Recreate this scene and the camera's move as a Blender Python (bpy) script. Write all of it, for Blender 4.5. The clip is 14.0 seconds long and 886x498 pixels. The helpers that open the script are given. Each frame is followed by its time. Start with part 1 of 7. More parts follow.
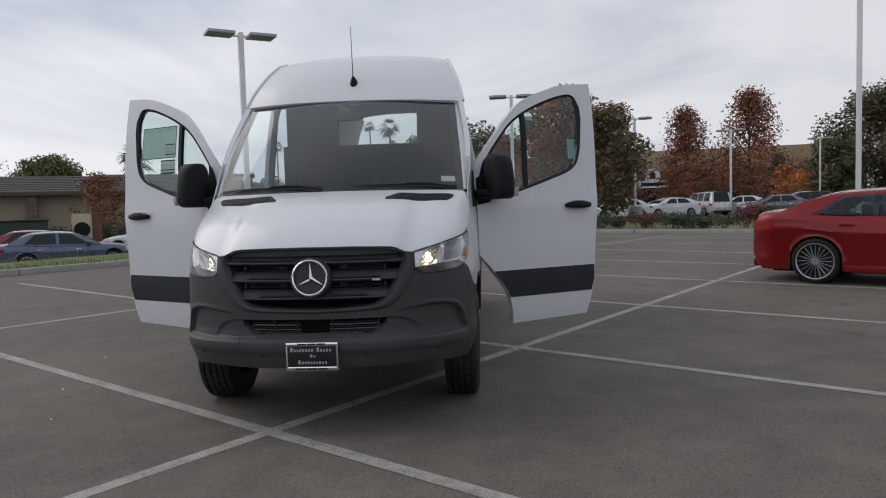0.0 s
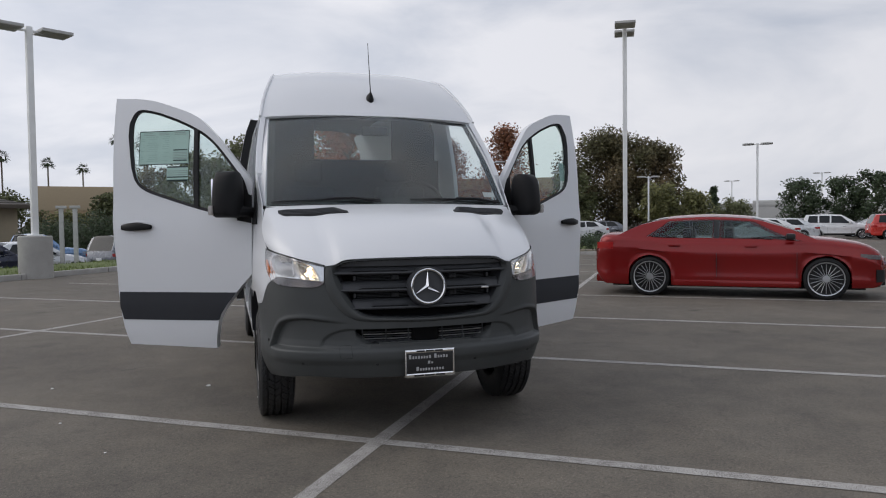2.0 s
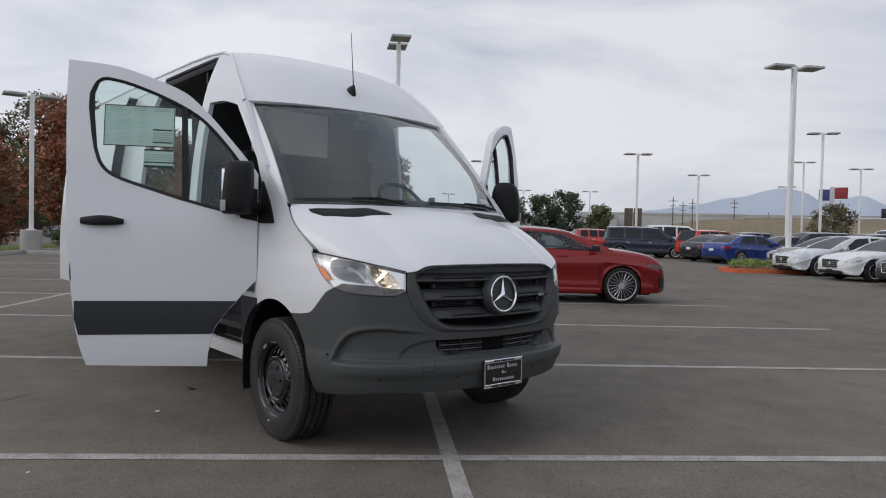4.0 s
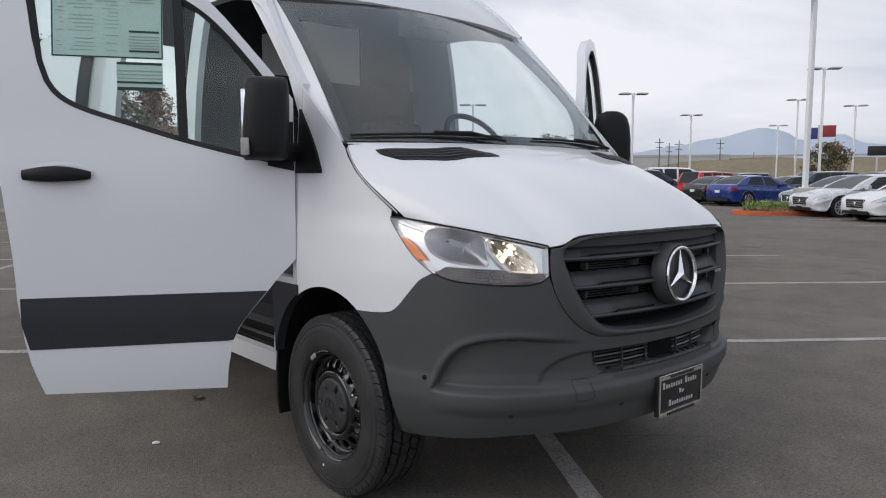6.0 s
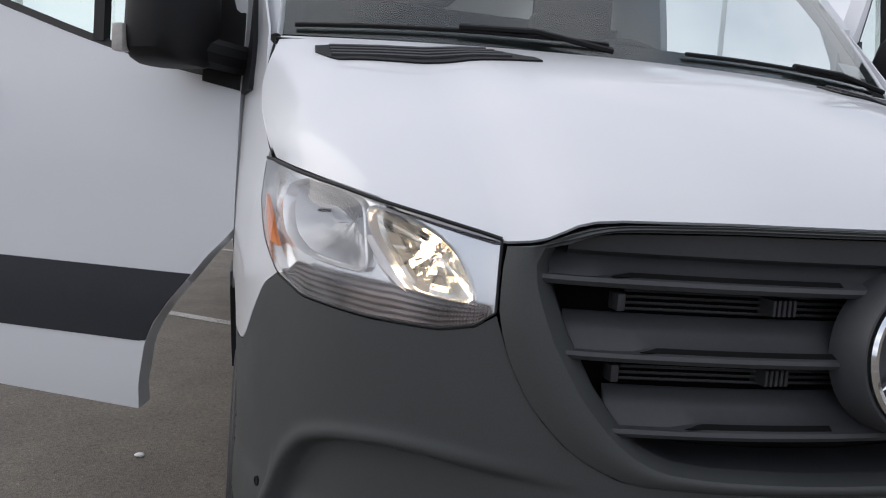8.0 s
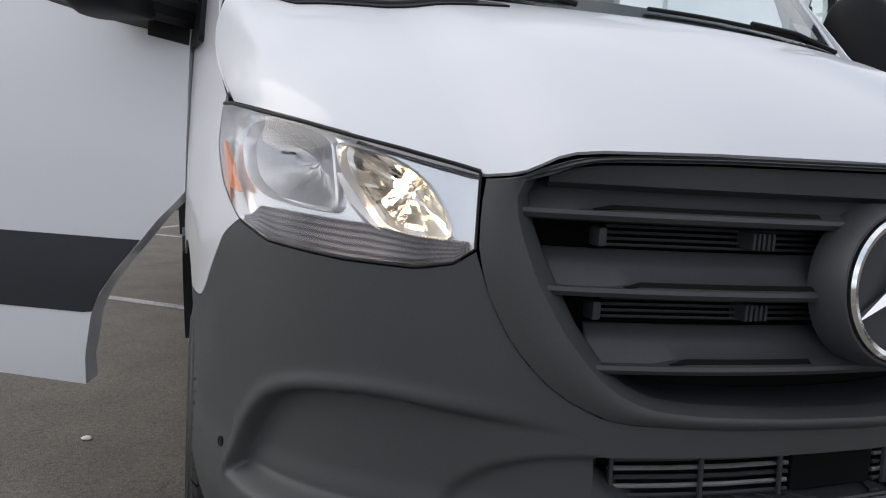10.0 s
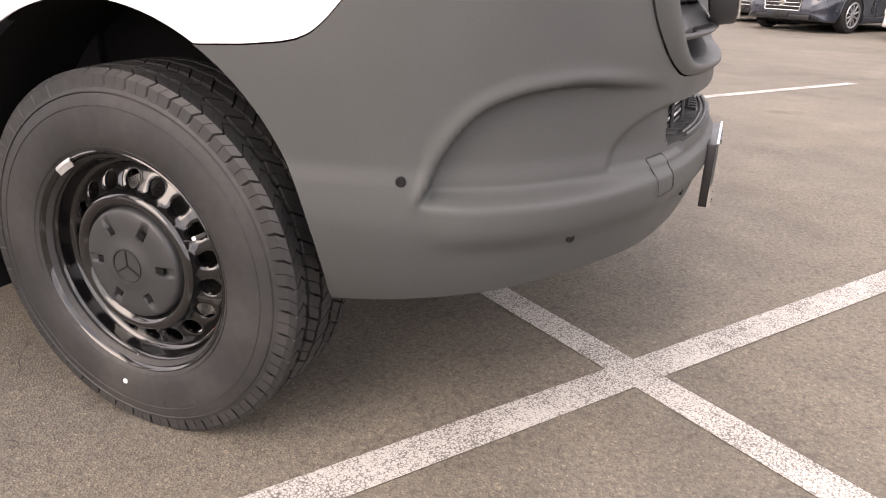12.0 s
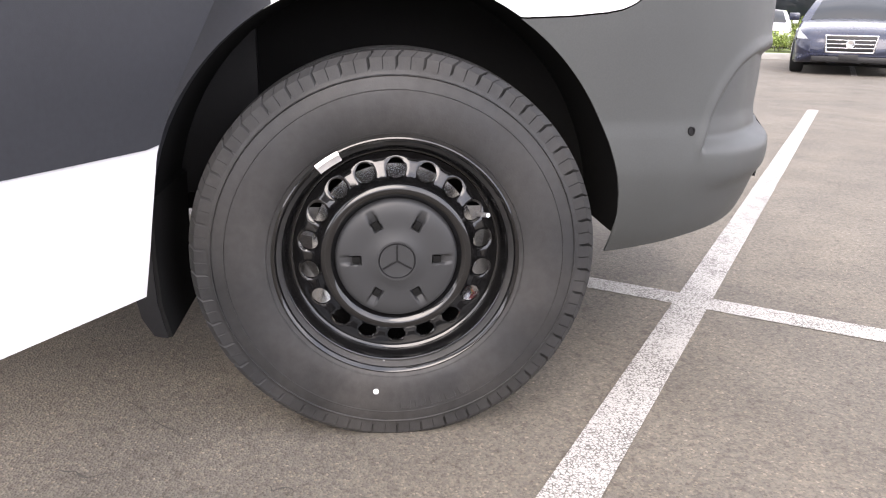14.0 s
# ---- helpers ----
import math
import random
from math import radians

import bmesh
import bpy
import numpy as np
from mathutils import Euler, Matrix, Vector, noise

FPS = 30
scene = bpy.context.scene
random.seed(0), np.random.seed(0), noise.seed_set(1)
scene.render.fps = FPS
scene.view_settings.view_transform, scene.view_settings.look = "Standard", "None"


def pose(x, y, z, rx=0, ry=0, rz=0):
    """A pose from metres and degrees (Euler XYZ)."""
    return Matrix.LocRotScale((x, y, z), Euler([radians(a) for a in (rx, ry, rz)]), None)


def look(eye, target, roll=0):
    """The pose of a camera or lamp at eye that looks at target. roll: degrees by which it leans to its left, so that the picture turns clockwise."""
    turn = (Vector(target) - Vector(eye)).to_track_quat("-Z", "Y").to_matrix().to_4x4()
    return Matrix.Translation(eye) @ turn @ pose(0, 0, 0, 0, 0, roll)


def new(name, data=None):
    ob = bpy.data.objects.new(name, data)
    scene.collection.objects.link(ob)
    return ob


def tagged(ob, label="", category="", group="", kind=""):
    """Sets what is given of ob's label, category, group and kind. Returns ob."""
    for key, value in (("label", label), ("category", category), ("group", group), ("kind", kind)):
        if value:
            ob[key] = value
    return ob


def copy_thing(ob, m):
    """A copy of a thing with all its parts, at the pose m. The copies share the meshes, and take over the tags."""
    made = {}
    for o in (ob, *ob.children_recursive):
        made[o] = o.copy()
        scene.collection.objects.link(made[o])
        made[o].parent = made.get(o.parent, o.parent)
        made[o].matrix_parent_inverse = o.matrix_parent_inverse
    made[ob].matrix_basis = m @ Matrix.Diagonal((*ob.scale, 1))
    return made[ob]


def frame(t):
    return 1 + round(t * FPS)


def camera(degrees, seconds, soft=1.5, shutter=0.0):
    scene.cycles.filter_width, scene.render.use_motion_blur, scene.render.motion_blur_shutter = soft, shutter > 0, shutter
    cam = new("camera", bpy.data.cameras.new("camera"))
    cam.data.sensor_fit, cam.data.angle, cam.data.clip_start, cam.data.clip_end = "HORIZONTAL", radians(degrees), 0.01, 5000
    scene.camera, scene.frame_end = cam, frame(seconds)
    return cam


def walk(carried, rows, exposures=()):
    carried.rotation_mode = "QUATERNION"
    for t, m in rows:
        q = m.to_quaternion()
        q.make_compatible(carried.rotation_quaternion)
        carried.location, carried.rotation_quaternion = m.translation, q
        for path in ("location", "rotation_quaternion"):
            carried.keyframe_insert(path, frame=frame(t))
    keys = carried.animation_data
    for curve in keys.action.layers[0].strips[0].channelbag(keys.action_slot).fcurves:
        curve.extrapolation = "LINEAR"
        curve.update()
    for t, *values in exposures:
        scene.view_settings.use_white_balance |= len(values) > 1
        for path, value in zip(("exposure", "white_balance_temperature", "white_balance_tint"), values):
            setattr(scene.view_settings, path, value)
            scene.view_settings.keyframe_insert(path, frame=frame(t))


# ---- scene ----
cam = camera(63.5, 14.0, soft=1.1)
PATH = [
    (0, (1.034, -4.191, 1.37), (0.922, -2.198, 1.247), -1.6),
    (0.5, (0.496, -4.299, 1.344), (0.524, -2.3, 1.278), -1.3),
    (1, (-0.051, -4.311, 1.359), (0.161, -2.323, 1.293), -0.4),
    (1.5, (-0.627, -4.321, 1.375), (-0.266, -2.355, 1.32), -0.3),
    (2, (-1.173, -4.223, 1.338), (-0.597, -2.309, 1.268), -0.7),
    (2.5, (-1.715, -4.108, 1.346), (-0.981, -2.249, 1.279), -1.6),
    (2.7, (-1.918, -4.023, 1.355), (-1.09, -2.204, 1.287), 0.1),
    (4.8, (-3.259, -2.328, 1.326), (-1.891, -0.87, 1.257), -1.3),
    (5, (-3.258, -2.142, 1.338), (-1.887, -0.688, 1.256), -1.9),
    (5.5, (-2.99, -1.765, 1.331), (-1.529, -0.408, 1.175), -2.1),
    (6, (-2.544, -1.501, 1.337), (-1.24, 0.003, 1.136), 0.1),
    (6.5, (-2.047, -1.279, 1.337), (-0.79, 0.254, 1.073), 0.9),
    (7, (-1.537, -1.099, 1.298), (-0.567, 0.628, 1.025), 2.4),
    (7.5, (-1.175, -0.901, 1.249), (-0.503, 0.961, 0.966), 2.7),
    (8, (-0.955, -0.801, 1.188), (-0.44, 1.118, 0.964), 3.7),
    (8.2, (-0.869, -0.798, 1.163), (-0.427, 1.146, 0.996), 4.5),
    (10.3, (-1.042, -0.729, 1.106), (-0.291, 1.1, 0.805), 2.05),
    (10.5, (-1.145, -0.684, 1.108), (-0.265, 1.057, 0.669), 0.3),
    (11, (-1.39, -0.505, 1.029), (-0.16, 0.937, 0.388), 2.6),
    (11.5, (-1.685, -0.266, 0.983), (-0.126, 0.781, 0.296), 1.3),
    (12, (-1.971, -0.02, 0.942), (-0.232, 0.65, 0.214), 1.8),
    (12.5, (-2.122, 0.266, 0.87), (-0.288, 0.678, 0.187), 1.4),
    (13, (-2.198, 0.562, 0.838), (-0.326, 0.748, 0.161), -0.5),
    (13.5, (-2.254, 0.837, 0.828), (-0.356, 0.774, 0.199), 0.2),
    (14, (-2.257, 1.096, 0.809), (-0.366, 0.869, 0.2), 1.1),
]
walk(cam, [(t, look(eye, target, roll)) for t, eye, target, roll in PATH],
     exposures=[(0, -.18, 6620, 11), (1, -.12, 6620, 11), (2.5, -.04, 6620, 11), (5, .03, 6620, 11), (6.5, .26, 6620, 11), (8.2, .28, 6600, 12), (10.3, .36, 6650, 11), (10.5, .6, 6900, 12), (11, 1.72, 7800, 20), (12.5, 1.93, 7850, 21), (14, 2.1, 7000, 17)])

# world, sun and light
world = bpy.data.worlds.new("overcast sky")
scene.world = world
world.use_nodes = True
wn = world.node_tree
wn.nodes.clear()


def wnode(kind, **values):
    n = wn.nodes.new(kind)
    for k, v in values.items():
        n.inputs[k.replace("_", " ")].default_value = v
    return n


sky = wn.nodes.new("ShaderNodeTexSky")
sky.sky_type, sky.sun_disc = "NISHITA", False
sky.sun_elevation, sky.sun_rotation = radians(38), radians(-70)
sky.air_density, sky.dust_density = 1.0, 3.0
coord = wn.nodes.new("ShaderNodeTexCoord")
mapping = wn.nodes.new("ShaderNodeMapping")
mapping.inputs["Scale"].default_value = (1.0, 1.0, 3.2)
mapping.inputs["Rotation"].default_value = (0.10, -0.12, 0.5)
wn.links.new(coord.outputs["Generated"], mapping.inputs["Vector"])
cloud = wnode("ShaderNodeTexNoise", Scale=1.7, Detail=6.0, Roughness=0.52, Distortion=0.5)
wn.links.new(mapping.outputs["Vector"], cloud.inputs["Vector"])
ramp = wn.nodes.new("ShaderNodeValToRGB")
ramp.color_ramp.elements[0].position, ramp.color_ramp.elements[0].color = 0.37, (0.43, 0.49, 0.60, 1)
ramp.color_ramp.elements[1].position, ramp.color_ramp.elements[1].color = 0.62, (0.80, 0.82, 0.88, 1)
wn.links.new(cloud.outputs["Fac"], ramp.inputs["Fac"])
bg_clear = wnode("ShaderNodeBackground", Strength=0.10)
bg_cloud = wnode("ShaderNodeBackground", Strength=1.13)
mix = wnode("ShaderNodeMixShader", Fac=0.93)
out = wn.nodes.new("ShaderNodeOutputWorld")
wn.links.new(sky.outputs["Color"], bg_clear.inputs["Color"])
apart = wn.nodes.new("ShaderNodeSeparateXYZ")
wn.links.new(coord.outputs["Generated"], apart.inputs["Vector"])
side = wnode("ShaderNodeMapRange", From_Min=-1.0, From_Max=1.0, To_Min=1.16, To_Max=0.84)
wn.links.new(apart.outputs["X"], side.inputs["Value"])
dim = wn.nodes.new("ShaderNodeVectorMath")
dim.operation = "SCALE"
wn.links.new(ramp.outputs["Color"], dim.inputs[0])
wn.links.new(side.outputs["Result"], dim.inputs["Scale"])
wn.links.new(dim.outputs["Vector"], bg_cloud.inputs["Color"])
wn.links.new(bg_clear.outputs[0], mix.inputs[1])
wn.links.new(bg_cloud.outputs[0], mix.inputs[2])
wn.links.new(mix.outputs[0], out.inputs["Surface"])

sun = new("sun", bpy.data.lights.new("sun", "SUN"))
sun.data.energy, sun.data.angle, sun.data.color = 0.72, radians(48), (1.0, 0.96, 0.90)
sun.matrix_world = look((0, 0, 30), (0.80 * 30, -0.28 * 30, 30 - 0.62 * 30))


# materials
def material(name, colour, rough=0.5, metal=0.0, coat=0.0, spread=0.0, scale=8.0, fine=0.0, fine_scale=120.0, bump=0.0,
             bump_scale=200.0, rough_spread=0.0, random_tint=0.0, transmission=0.0, ior=1.45, emission=None, power=0.0, island=0.0,
             second=None, second_scale=2.0, second_amount=0.5, gloss=0.5):
    m = bpy.data.materials.new(name)
    m.use_nodes = True
    t = m.node_tree
    b = t.nodes["Principled BSDF"]
    b.inputs["Base Color"].default_value = (*colour, 1)
    b.inputs["Roughness"].default_value, b.inputs["Metallic"].default_value = rough, metal
    b.inputs["Coat Weight"].default_value, b.inputs["Coat Roughness"].default_value = coat, 0.04
    b.inputs["Specular IOR Level"].default_value = gloss
    b.inputs["Transmission Weight"].default_value, b.inputs["IOR"].default_value = transmission, ior
    if emission:
        b.inputs["Emission Color"].default_value, b.inputs["Emission Strength"].default_value = (*emission, 1), power
    place = t.nodes.new("ShaderNodeTexCoord").outputs["Object"]
    value = None

    def noise_at(s, detail=4.0, rough_=0.55):
        n = t.nodes.new("ShaderNodeTexNoise")
        n.inputs["Scale"].default_value, n.inputs["Detail"].default_value, n.inputs["Roughness"].default_value = s, detail, rough_
        t.links.new(place, n.inputs["Vector"])
        return n.outputs["Fac"]

    def remap(sock, low, high):
        r = t.nodes.new("ShaderNodeMapRange")
        r.inputs["From Min"].default_value, r.inputs["From Max"].default_value = 0.3, 0.7
        r.inputs["To Min"].default_value, r.inputs["To Max"].default_value = low, high
        t.links.new(sock, r.inputs["Value"])
        return r.outputs["Result"]

    def times(a, b_):
        n = t.nodes.new("ShaderNodeMath")
        n.operation = "MULTIPLY"
        t.links.new(a, n.inputs[0])
        t.links.new(b_, n.inputs[1])
        return n.outputs[0]

    parts = []
    if spread:
        parts.append(remap(noise_at(scale), 1 - spread, 1 + spread))
    if fine:
        parts.append(remap(noise_at(fine_scale, 2.0), 1 - fine, 1 + fine))
    if random_tint:
        info = t.nodes.new("ShaderNodeObjectInfo")
        r = t.nodes.new("ShaderNodeMapRange")
        r.inputs["To Min"].default_value, r.inputs["To Max"].default_value = 1 - random_tint, 1 + random_tint
        t.links.new(info.outputs["Random"], r.inputs["Value"])
        parts.append(r.outputs["Result"])
    if island:
        geo = t.nodes.new("ShaderNodeNewGeometry")
        r = t.nodes.new("ShaderNodeMapRange")
        r.inputs["To Min"].default_value, r.inputs["To Max"].default_value = 1 - island, 1 + island
        t.links.new(geo.outputs["Random Per Island"], r.inputs["Value"])
        parts.append(r.outputs["Result"])
    for p in parts:
        value = p if value is None else times(value, p)
    start = None
    if second:
        mixc = t.nodes.new("ShaderNodeMix")
        mixc.data_type = "RGBA"
        mixc.inputs[6].default_value, mixc.inputs[7].default_value = (*colour, 1), (*second, 1)
        t.links.new(remap(noise_at(second_scale, 5.0), 0.0, second_amount), mixc.inputs[0])
        start = mixc.outputs[2]
        t.links.new(start, b.inputs["Base Color"])
    if value is not None:
        vec = t.nodes.new("ShaderNodeVectorMath")
        vec.operation = "SCALE"
        if start is not None:
            t.links.new(start, vec.inputs[0])
        else:
            vec.inputs[0].default_value = colour
        t.links.new(value, vec.inputs["Scale"])
        t.links.new(vec.outputs["Vector"], b.inputs["Base Color"])
    if rough_spread:
        t.links.new(remap(noise_at(scale * 1.7), max(rough - rough_spread, 0.02), min(rough + rough_spread, 1)), b.inputs["Roughness"])
    if bump:
        bp = t.nodes.new("ShaderNodeBump")
        bp.inputs["Strength"].default_value, bp.inputs["Distance"].default_value = bump, 0.002
        t.links.new(noise_at(bump_scale, 3.0), bp.inputs["Height"])
        t.links.new(bp.outputs["Normal"], b.inputs["Normal"])
    return m


VAN_WHITE = material("white van paint", (0.69, 0.70, 0.72), 0.34, coat=0.55, spread=0.015, scale=1.2)
BUMPER = material("grained grey bumper plastic", (0.055, 0.0585, 0.0585), 0.48, gloss=0.40, spread=0.10, scale=2.2, fine=0.07, fine_scale=400, bump=0.12, bump_scale=900, rough_spread=0.06)
STRIP = material("dark blue-grey side strip plastic", (0.028, 0.030, 0.036), 0.55, gloss=0.38, spread=0.05, fine=0.06, bump=0.1, bump_scale=700)
BLACK = material("black plastic", (0.008, 0.008, 0.009), 0.56, gloss=0.3, spread=0.1, fine=0.08, bump=0.08, bump_scale=600)
GRILLE = material("satin dark grille plastic", (0.046, 0.048, 0.052), 0.46, spread=0.08, fine=0.05, bump=0.06, bump_scale=600)
# wheel liner felt, also the flat black put into recesses as shade
DEEP = material("black felt liner and recess shade", (0.006, 0.006, 0.006), 0.9, gloss=0.2, spread=0.2, bump=0.2, bump_scale=80)
SEAL = material("black rubber seal", (0.010, 0.010, 0.011), 0.65, spread=0.1)
GLASS = material("clear tinted glass", (0.72, 0.84, 0.80), 0.0, transmission=1.0, ior=1.45)
WINDSCREEN = material("laminated windscreen glass", (0.70, 0.78, 0.78), 0.0, transmission=1.0, ior=1.5)
LENS = material("clear lamp lens", (0.97, 0.97, 0.97), 0.0, transmission=1.0, ior=1.4)
CHROME = material("bright chrome", (0.86, 0.87, 0.88), 0.10, metal=1.0, spread=0.03)
REFLECTOR = material("lamp reflector", (0.72, 0.68, 0.60), 0.10, metal=1.0, spread=0.05, bump=0.25, bump_scale=160)
SATIN = material("satin silver lamp bezel", (0.82, 0.83, 0.84), 0.20, metal=0.75, spread=0.03)
LAMP_CHROME = material("bright lamp bowl edge", (0.93, 0.93, 0.94), 0.16, metal=0.6, spread=0.02)
REFLECTOR_GREY = material("grey fluted lamp reflector", (0.30, 0.31, 0.33), 0.34, metal=0.9, spread=0.10, scale=25, bump=0.2, bump_scale=60)
LENS_GREY = material("grey ribbed lamp lens", (0.34, 0.34, 0.35), 0.12, metal=0.6, coat=0.8, spread=0.35, scale=14, second=(0.26, 0.11, 0.05), second_scale=5.0, second_amount=0.35)
INDICATOR = material("milky indicator lens", (0.36, 0.34, 0.32), 0.2, coat=0.5, spread=0.15, scale=40)
AMBER = material("amber marker lens", (0.80, 0.20, 0.02), 0.2, coat=0.5, spread=0.06, scale=60)
BULB = material("lit headlamp bulb", (1.0, 0.85, 0.6), 0.3, emission=(1.0, 0.82, 0.60), power=9.0)
TYRE = material("dusty black tyre rubber", (0.0195, 0.0205, 0.0225), 0.52, spread=0.30, scale=5.0, fine=0.16, fine_scale=60, bump=0.18, bump_scale=260, second=(0.042, 0.038, 0.034), second_scale=4.0, second_amount=0.6, rough_spread=0.10)
RIM_BLACK = material("black painted steel rim", (0.0045, 0.0045, 0.005), 0.13, coat=0.9, spread=0.08)
HUBCAP = material("satin black hub cap", (0.030, 0.031, 0.033), 0.42, spread=0.06, bump=0.05, bump_scale=700)
WHITE_DOT = material("white paint mark", (0.78, 0.78, 0.76), 0.6, spread=0.05)
ZINC = material("zinc wheel weight", (0.62, 0.62, 0.63), 0.35, metal=0.8, spread=0.1, scale=60)
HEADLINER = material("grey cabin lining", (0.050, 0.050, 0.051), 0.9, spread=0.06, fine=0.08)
CABIN = material("dark cabin plastic", (0.020, 0.021, 0.023), 0.6, spread=0.1, fine=0.06, bump=0.1, bump_scale=500)
SEAT = material("black seat cloth", (0.022, 0.023, 0.025), 0.9, spread=0.12, fine=0.2, fine_scale=300, bump=0.3, bump_scale=400)
PAPER = material("pale green tinted paper label", (0.40, 0.57, 0.51), 0.8, spread=0.05, fine=0.04)
PAPER_WHITE = material("white paper label", (0.75, 0.76, 0.75), 0.8, spread=0.03)
INK = material("dark printing ink", (0.03, 0.05, 0.045), 0.8, spread=0.1)
INK_GREY = material("grey printing ink", (0.30, 0.37, 0.34), 0.8, spread=0.1)
INK_FAINT = material("faint printing ink", (0.29, 0.43, 0.385), 0.8, spread=0.1)
PLATE_BLACK = material("black dealer plate", (0.016, 0.016, 0.017), 0.35, spread=0.1)
PLATE_LETTER = material("silver plate lettering", (0.40, 0.40, 0.41), 0.4, spread=0.05)


def asphalt_material():
    m = bpy.data.materials.new("worn asphalt")
    m.use_nodes = True
    t = m.node_tree
    b = t.nodes["Principled BSDF"]
    place = t.nodes.new("ShaderNodeTexCoord").outputs["Object"]

    def tex(s, detail, rough_=0.6):
        n = t.nodes.new("ShaderNodeTexNoise")
        n.inputs["Scale"].default_value, n.inputs["Detail"].default_value, n.inputs["Roughness"].default_value = s, detail, rough_
        t.links.new(place, n.inputs["Vector"])
        return n.outputs["Fac"]

    def ramp_of(sock, stops):
        r = t.nodes.new("ShaderNodeValToRGB")
        while len(r.color_ramp.elements) < len(stops):
            r.color_ramp.elements.new(0.5)
        for e, (p, c) in zip(r.color_ramp.elements, stops):
            e.position, e.color = p, (*c, 1)
        t.links.new(sock, r.inputs["Fac"])
        return r.outputs["Color"]

    def mul(a, c):
        n = t.nodes.new("ShaderNodeMix")
        n.data_type, n.blend_type = "RGBA", "MULTIPLY"
        n.inputs[0].default_value = 1.0
        t.links.new(a, n.inputs[6])
        t.links.new(c, n.inputs[7])
        return n.outputs[2]

    grain = t.nodes.new("ShaderNodeTexVoronoi")
    grain.inputs["Scale"].default_value = 210.0
    t.links.new(place, grain.inputs["Vector"])
    speck = ramp_of(grain.outputs["Color"], [(0.0, (0.62, 0.60, 0.57)), (0.5, (1, 1, 1)), (0.84, (1.14, 1.11, 1.06)), (0.97, (1.8, 1.7, 1.6))])
    base = ramp_of(tex(0.35, 6.0), [(0.28, (0.108, 0.096, 0.082)), (0.72, (0.172, 0.154, 0.129))])
    mid = ramp_of(tex(3.0, 6.0), [(0.35, (0.86, 0.86, 0.86)), (0.68, (1.1, 1.1, 1.09))])
    oil = ramp_of(tex(1.15, 3.0), [(0.26, (0.60, 0.59, 0.58)), (0.36, (1, 1, 1))])
    fine = ramp_of(tex(70.0, 3.0), [(0.3, (0.80, 0.80, 0.80)), (0.7, (1.18, 1.18, 1.18))])
    stone = t.nodes.new("ShaderNodeTexVoronoi")
    stone.inputs["Scale"].default_value = 62.0
    t.links.new(place, stone.inputs["Vector"])
    chips = ramp_of(stone.outputs["Distance"], [(0.10, (1.55, 1.48, 1.38)), (0.20, (1, 1, 1)), (0.62, (1, 1, 1)), (0.95, (0.74, 0.73, 0.72))])
    streak = ramp_of(tex(0.9, 8.0, 0.75), [(0.30, (0.80, 0.80, 0.81)), (0.46, (1, 1, 1)), (0.66, (1.10, 1.08, 1.05))])
    t.links.new(mul(mul(mul(mul(mul(mul(base, mid), oil), fine), speck), chips), streak), b.inputs["Base Color"])
    b.inputs["Roughness"].default_value = 0.85
    bp = t.nodes.new("ShaderNodeBump")
    bp.inputs["Strength"].default_value, bp.inputs["Distance"].default_value = 0.5, 0.004
    t.links.new(grain.outputs["Distance"], bp.inputs["Height"])
    t.links.new(bp.outputs["Normal"], b.inputs["Normal"])
    return m


def line_material():
    m = bpy.data.materials.new("worn white line paint")
    m.use_nodes = True
    t = m.node_tree
    b = t.nodes["Principled BSDF"]
    place = t.nodes.new("ShaderNodeTexCoord").outputs["Object"]

    def tex(s, detail):
        n = t.nodes.new("ShaderNodeTexNoise")
        n.inputs["Scale"].default_value, n.inputs["Detail"].default_value = s, detail
        n.inputs["Roughness"].default_value = 0.65
        t.links.new(place, n.inputs["Vector"])
        return n.outputs["Fac"]

    crack = t.nodes.new("ShaderNodeTexVoronoi")
    crack.feature = "DISTANCE_TO_EDGE"
    crack.inputs["Scale"].default_value = 130.0
    t.links.new(place, crack.inputs["Vector"])
    a = t.nodes.new("ShaderNodeMath")
    a.operation = "MULTIPLY_ADD"
    t.links.new(tex(150.0, 4.0), a.inputs[0])
    a.inputs[1].default_value = 0.95
    blotch = t.nodes.new("ShaderNodeMapRange")
    blotch.inputs["To Min"].default_value, blotch.inputs["To Max"].default_value = 0.28, 0.72
    t.links.new(tex(4.0, 5.0), blotch.inputs["Value"])
    t.links.new(blotch.outputs["Result"], a.inputs[2])
    e = t.nodes.new("ShaderNodeMath")
    e.operation = "MULTIPLY_ADD"
    t.links.new(crack.outputs["Distance"], e.inputs[0])
    e.inputs[1].default_value = -0.9
    t.links.new(a.outputs[0], e.inputs[2])
    r = t.nodes.new("ShaderNodeValToRGB")
    r.color_ramp.elements[0].position, r.color_ramp.elements[0].color = 0.80, (0.46, 0.44, 0.415, 1)
    r.color_ramp.elements[1].position, r.color_ramp.elements[1].color = 1.04, (0.13, 0.12, 0.11, 1)
    t.links.new(e.outputs[0], r.inputs["Fac"])
    t.links.new(r.outputs["Color"], b.inputs["Base Color"])
    b.inputs["Roughness"].default_value = 0.8
    return m


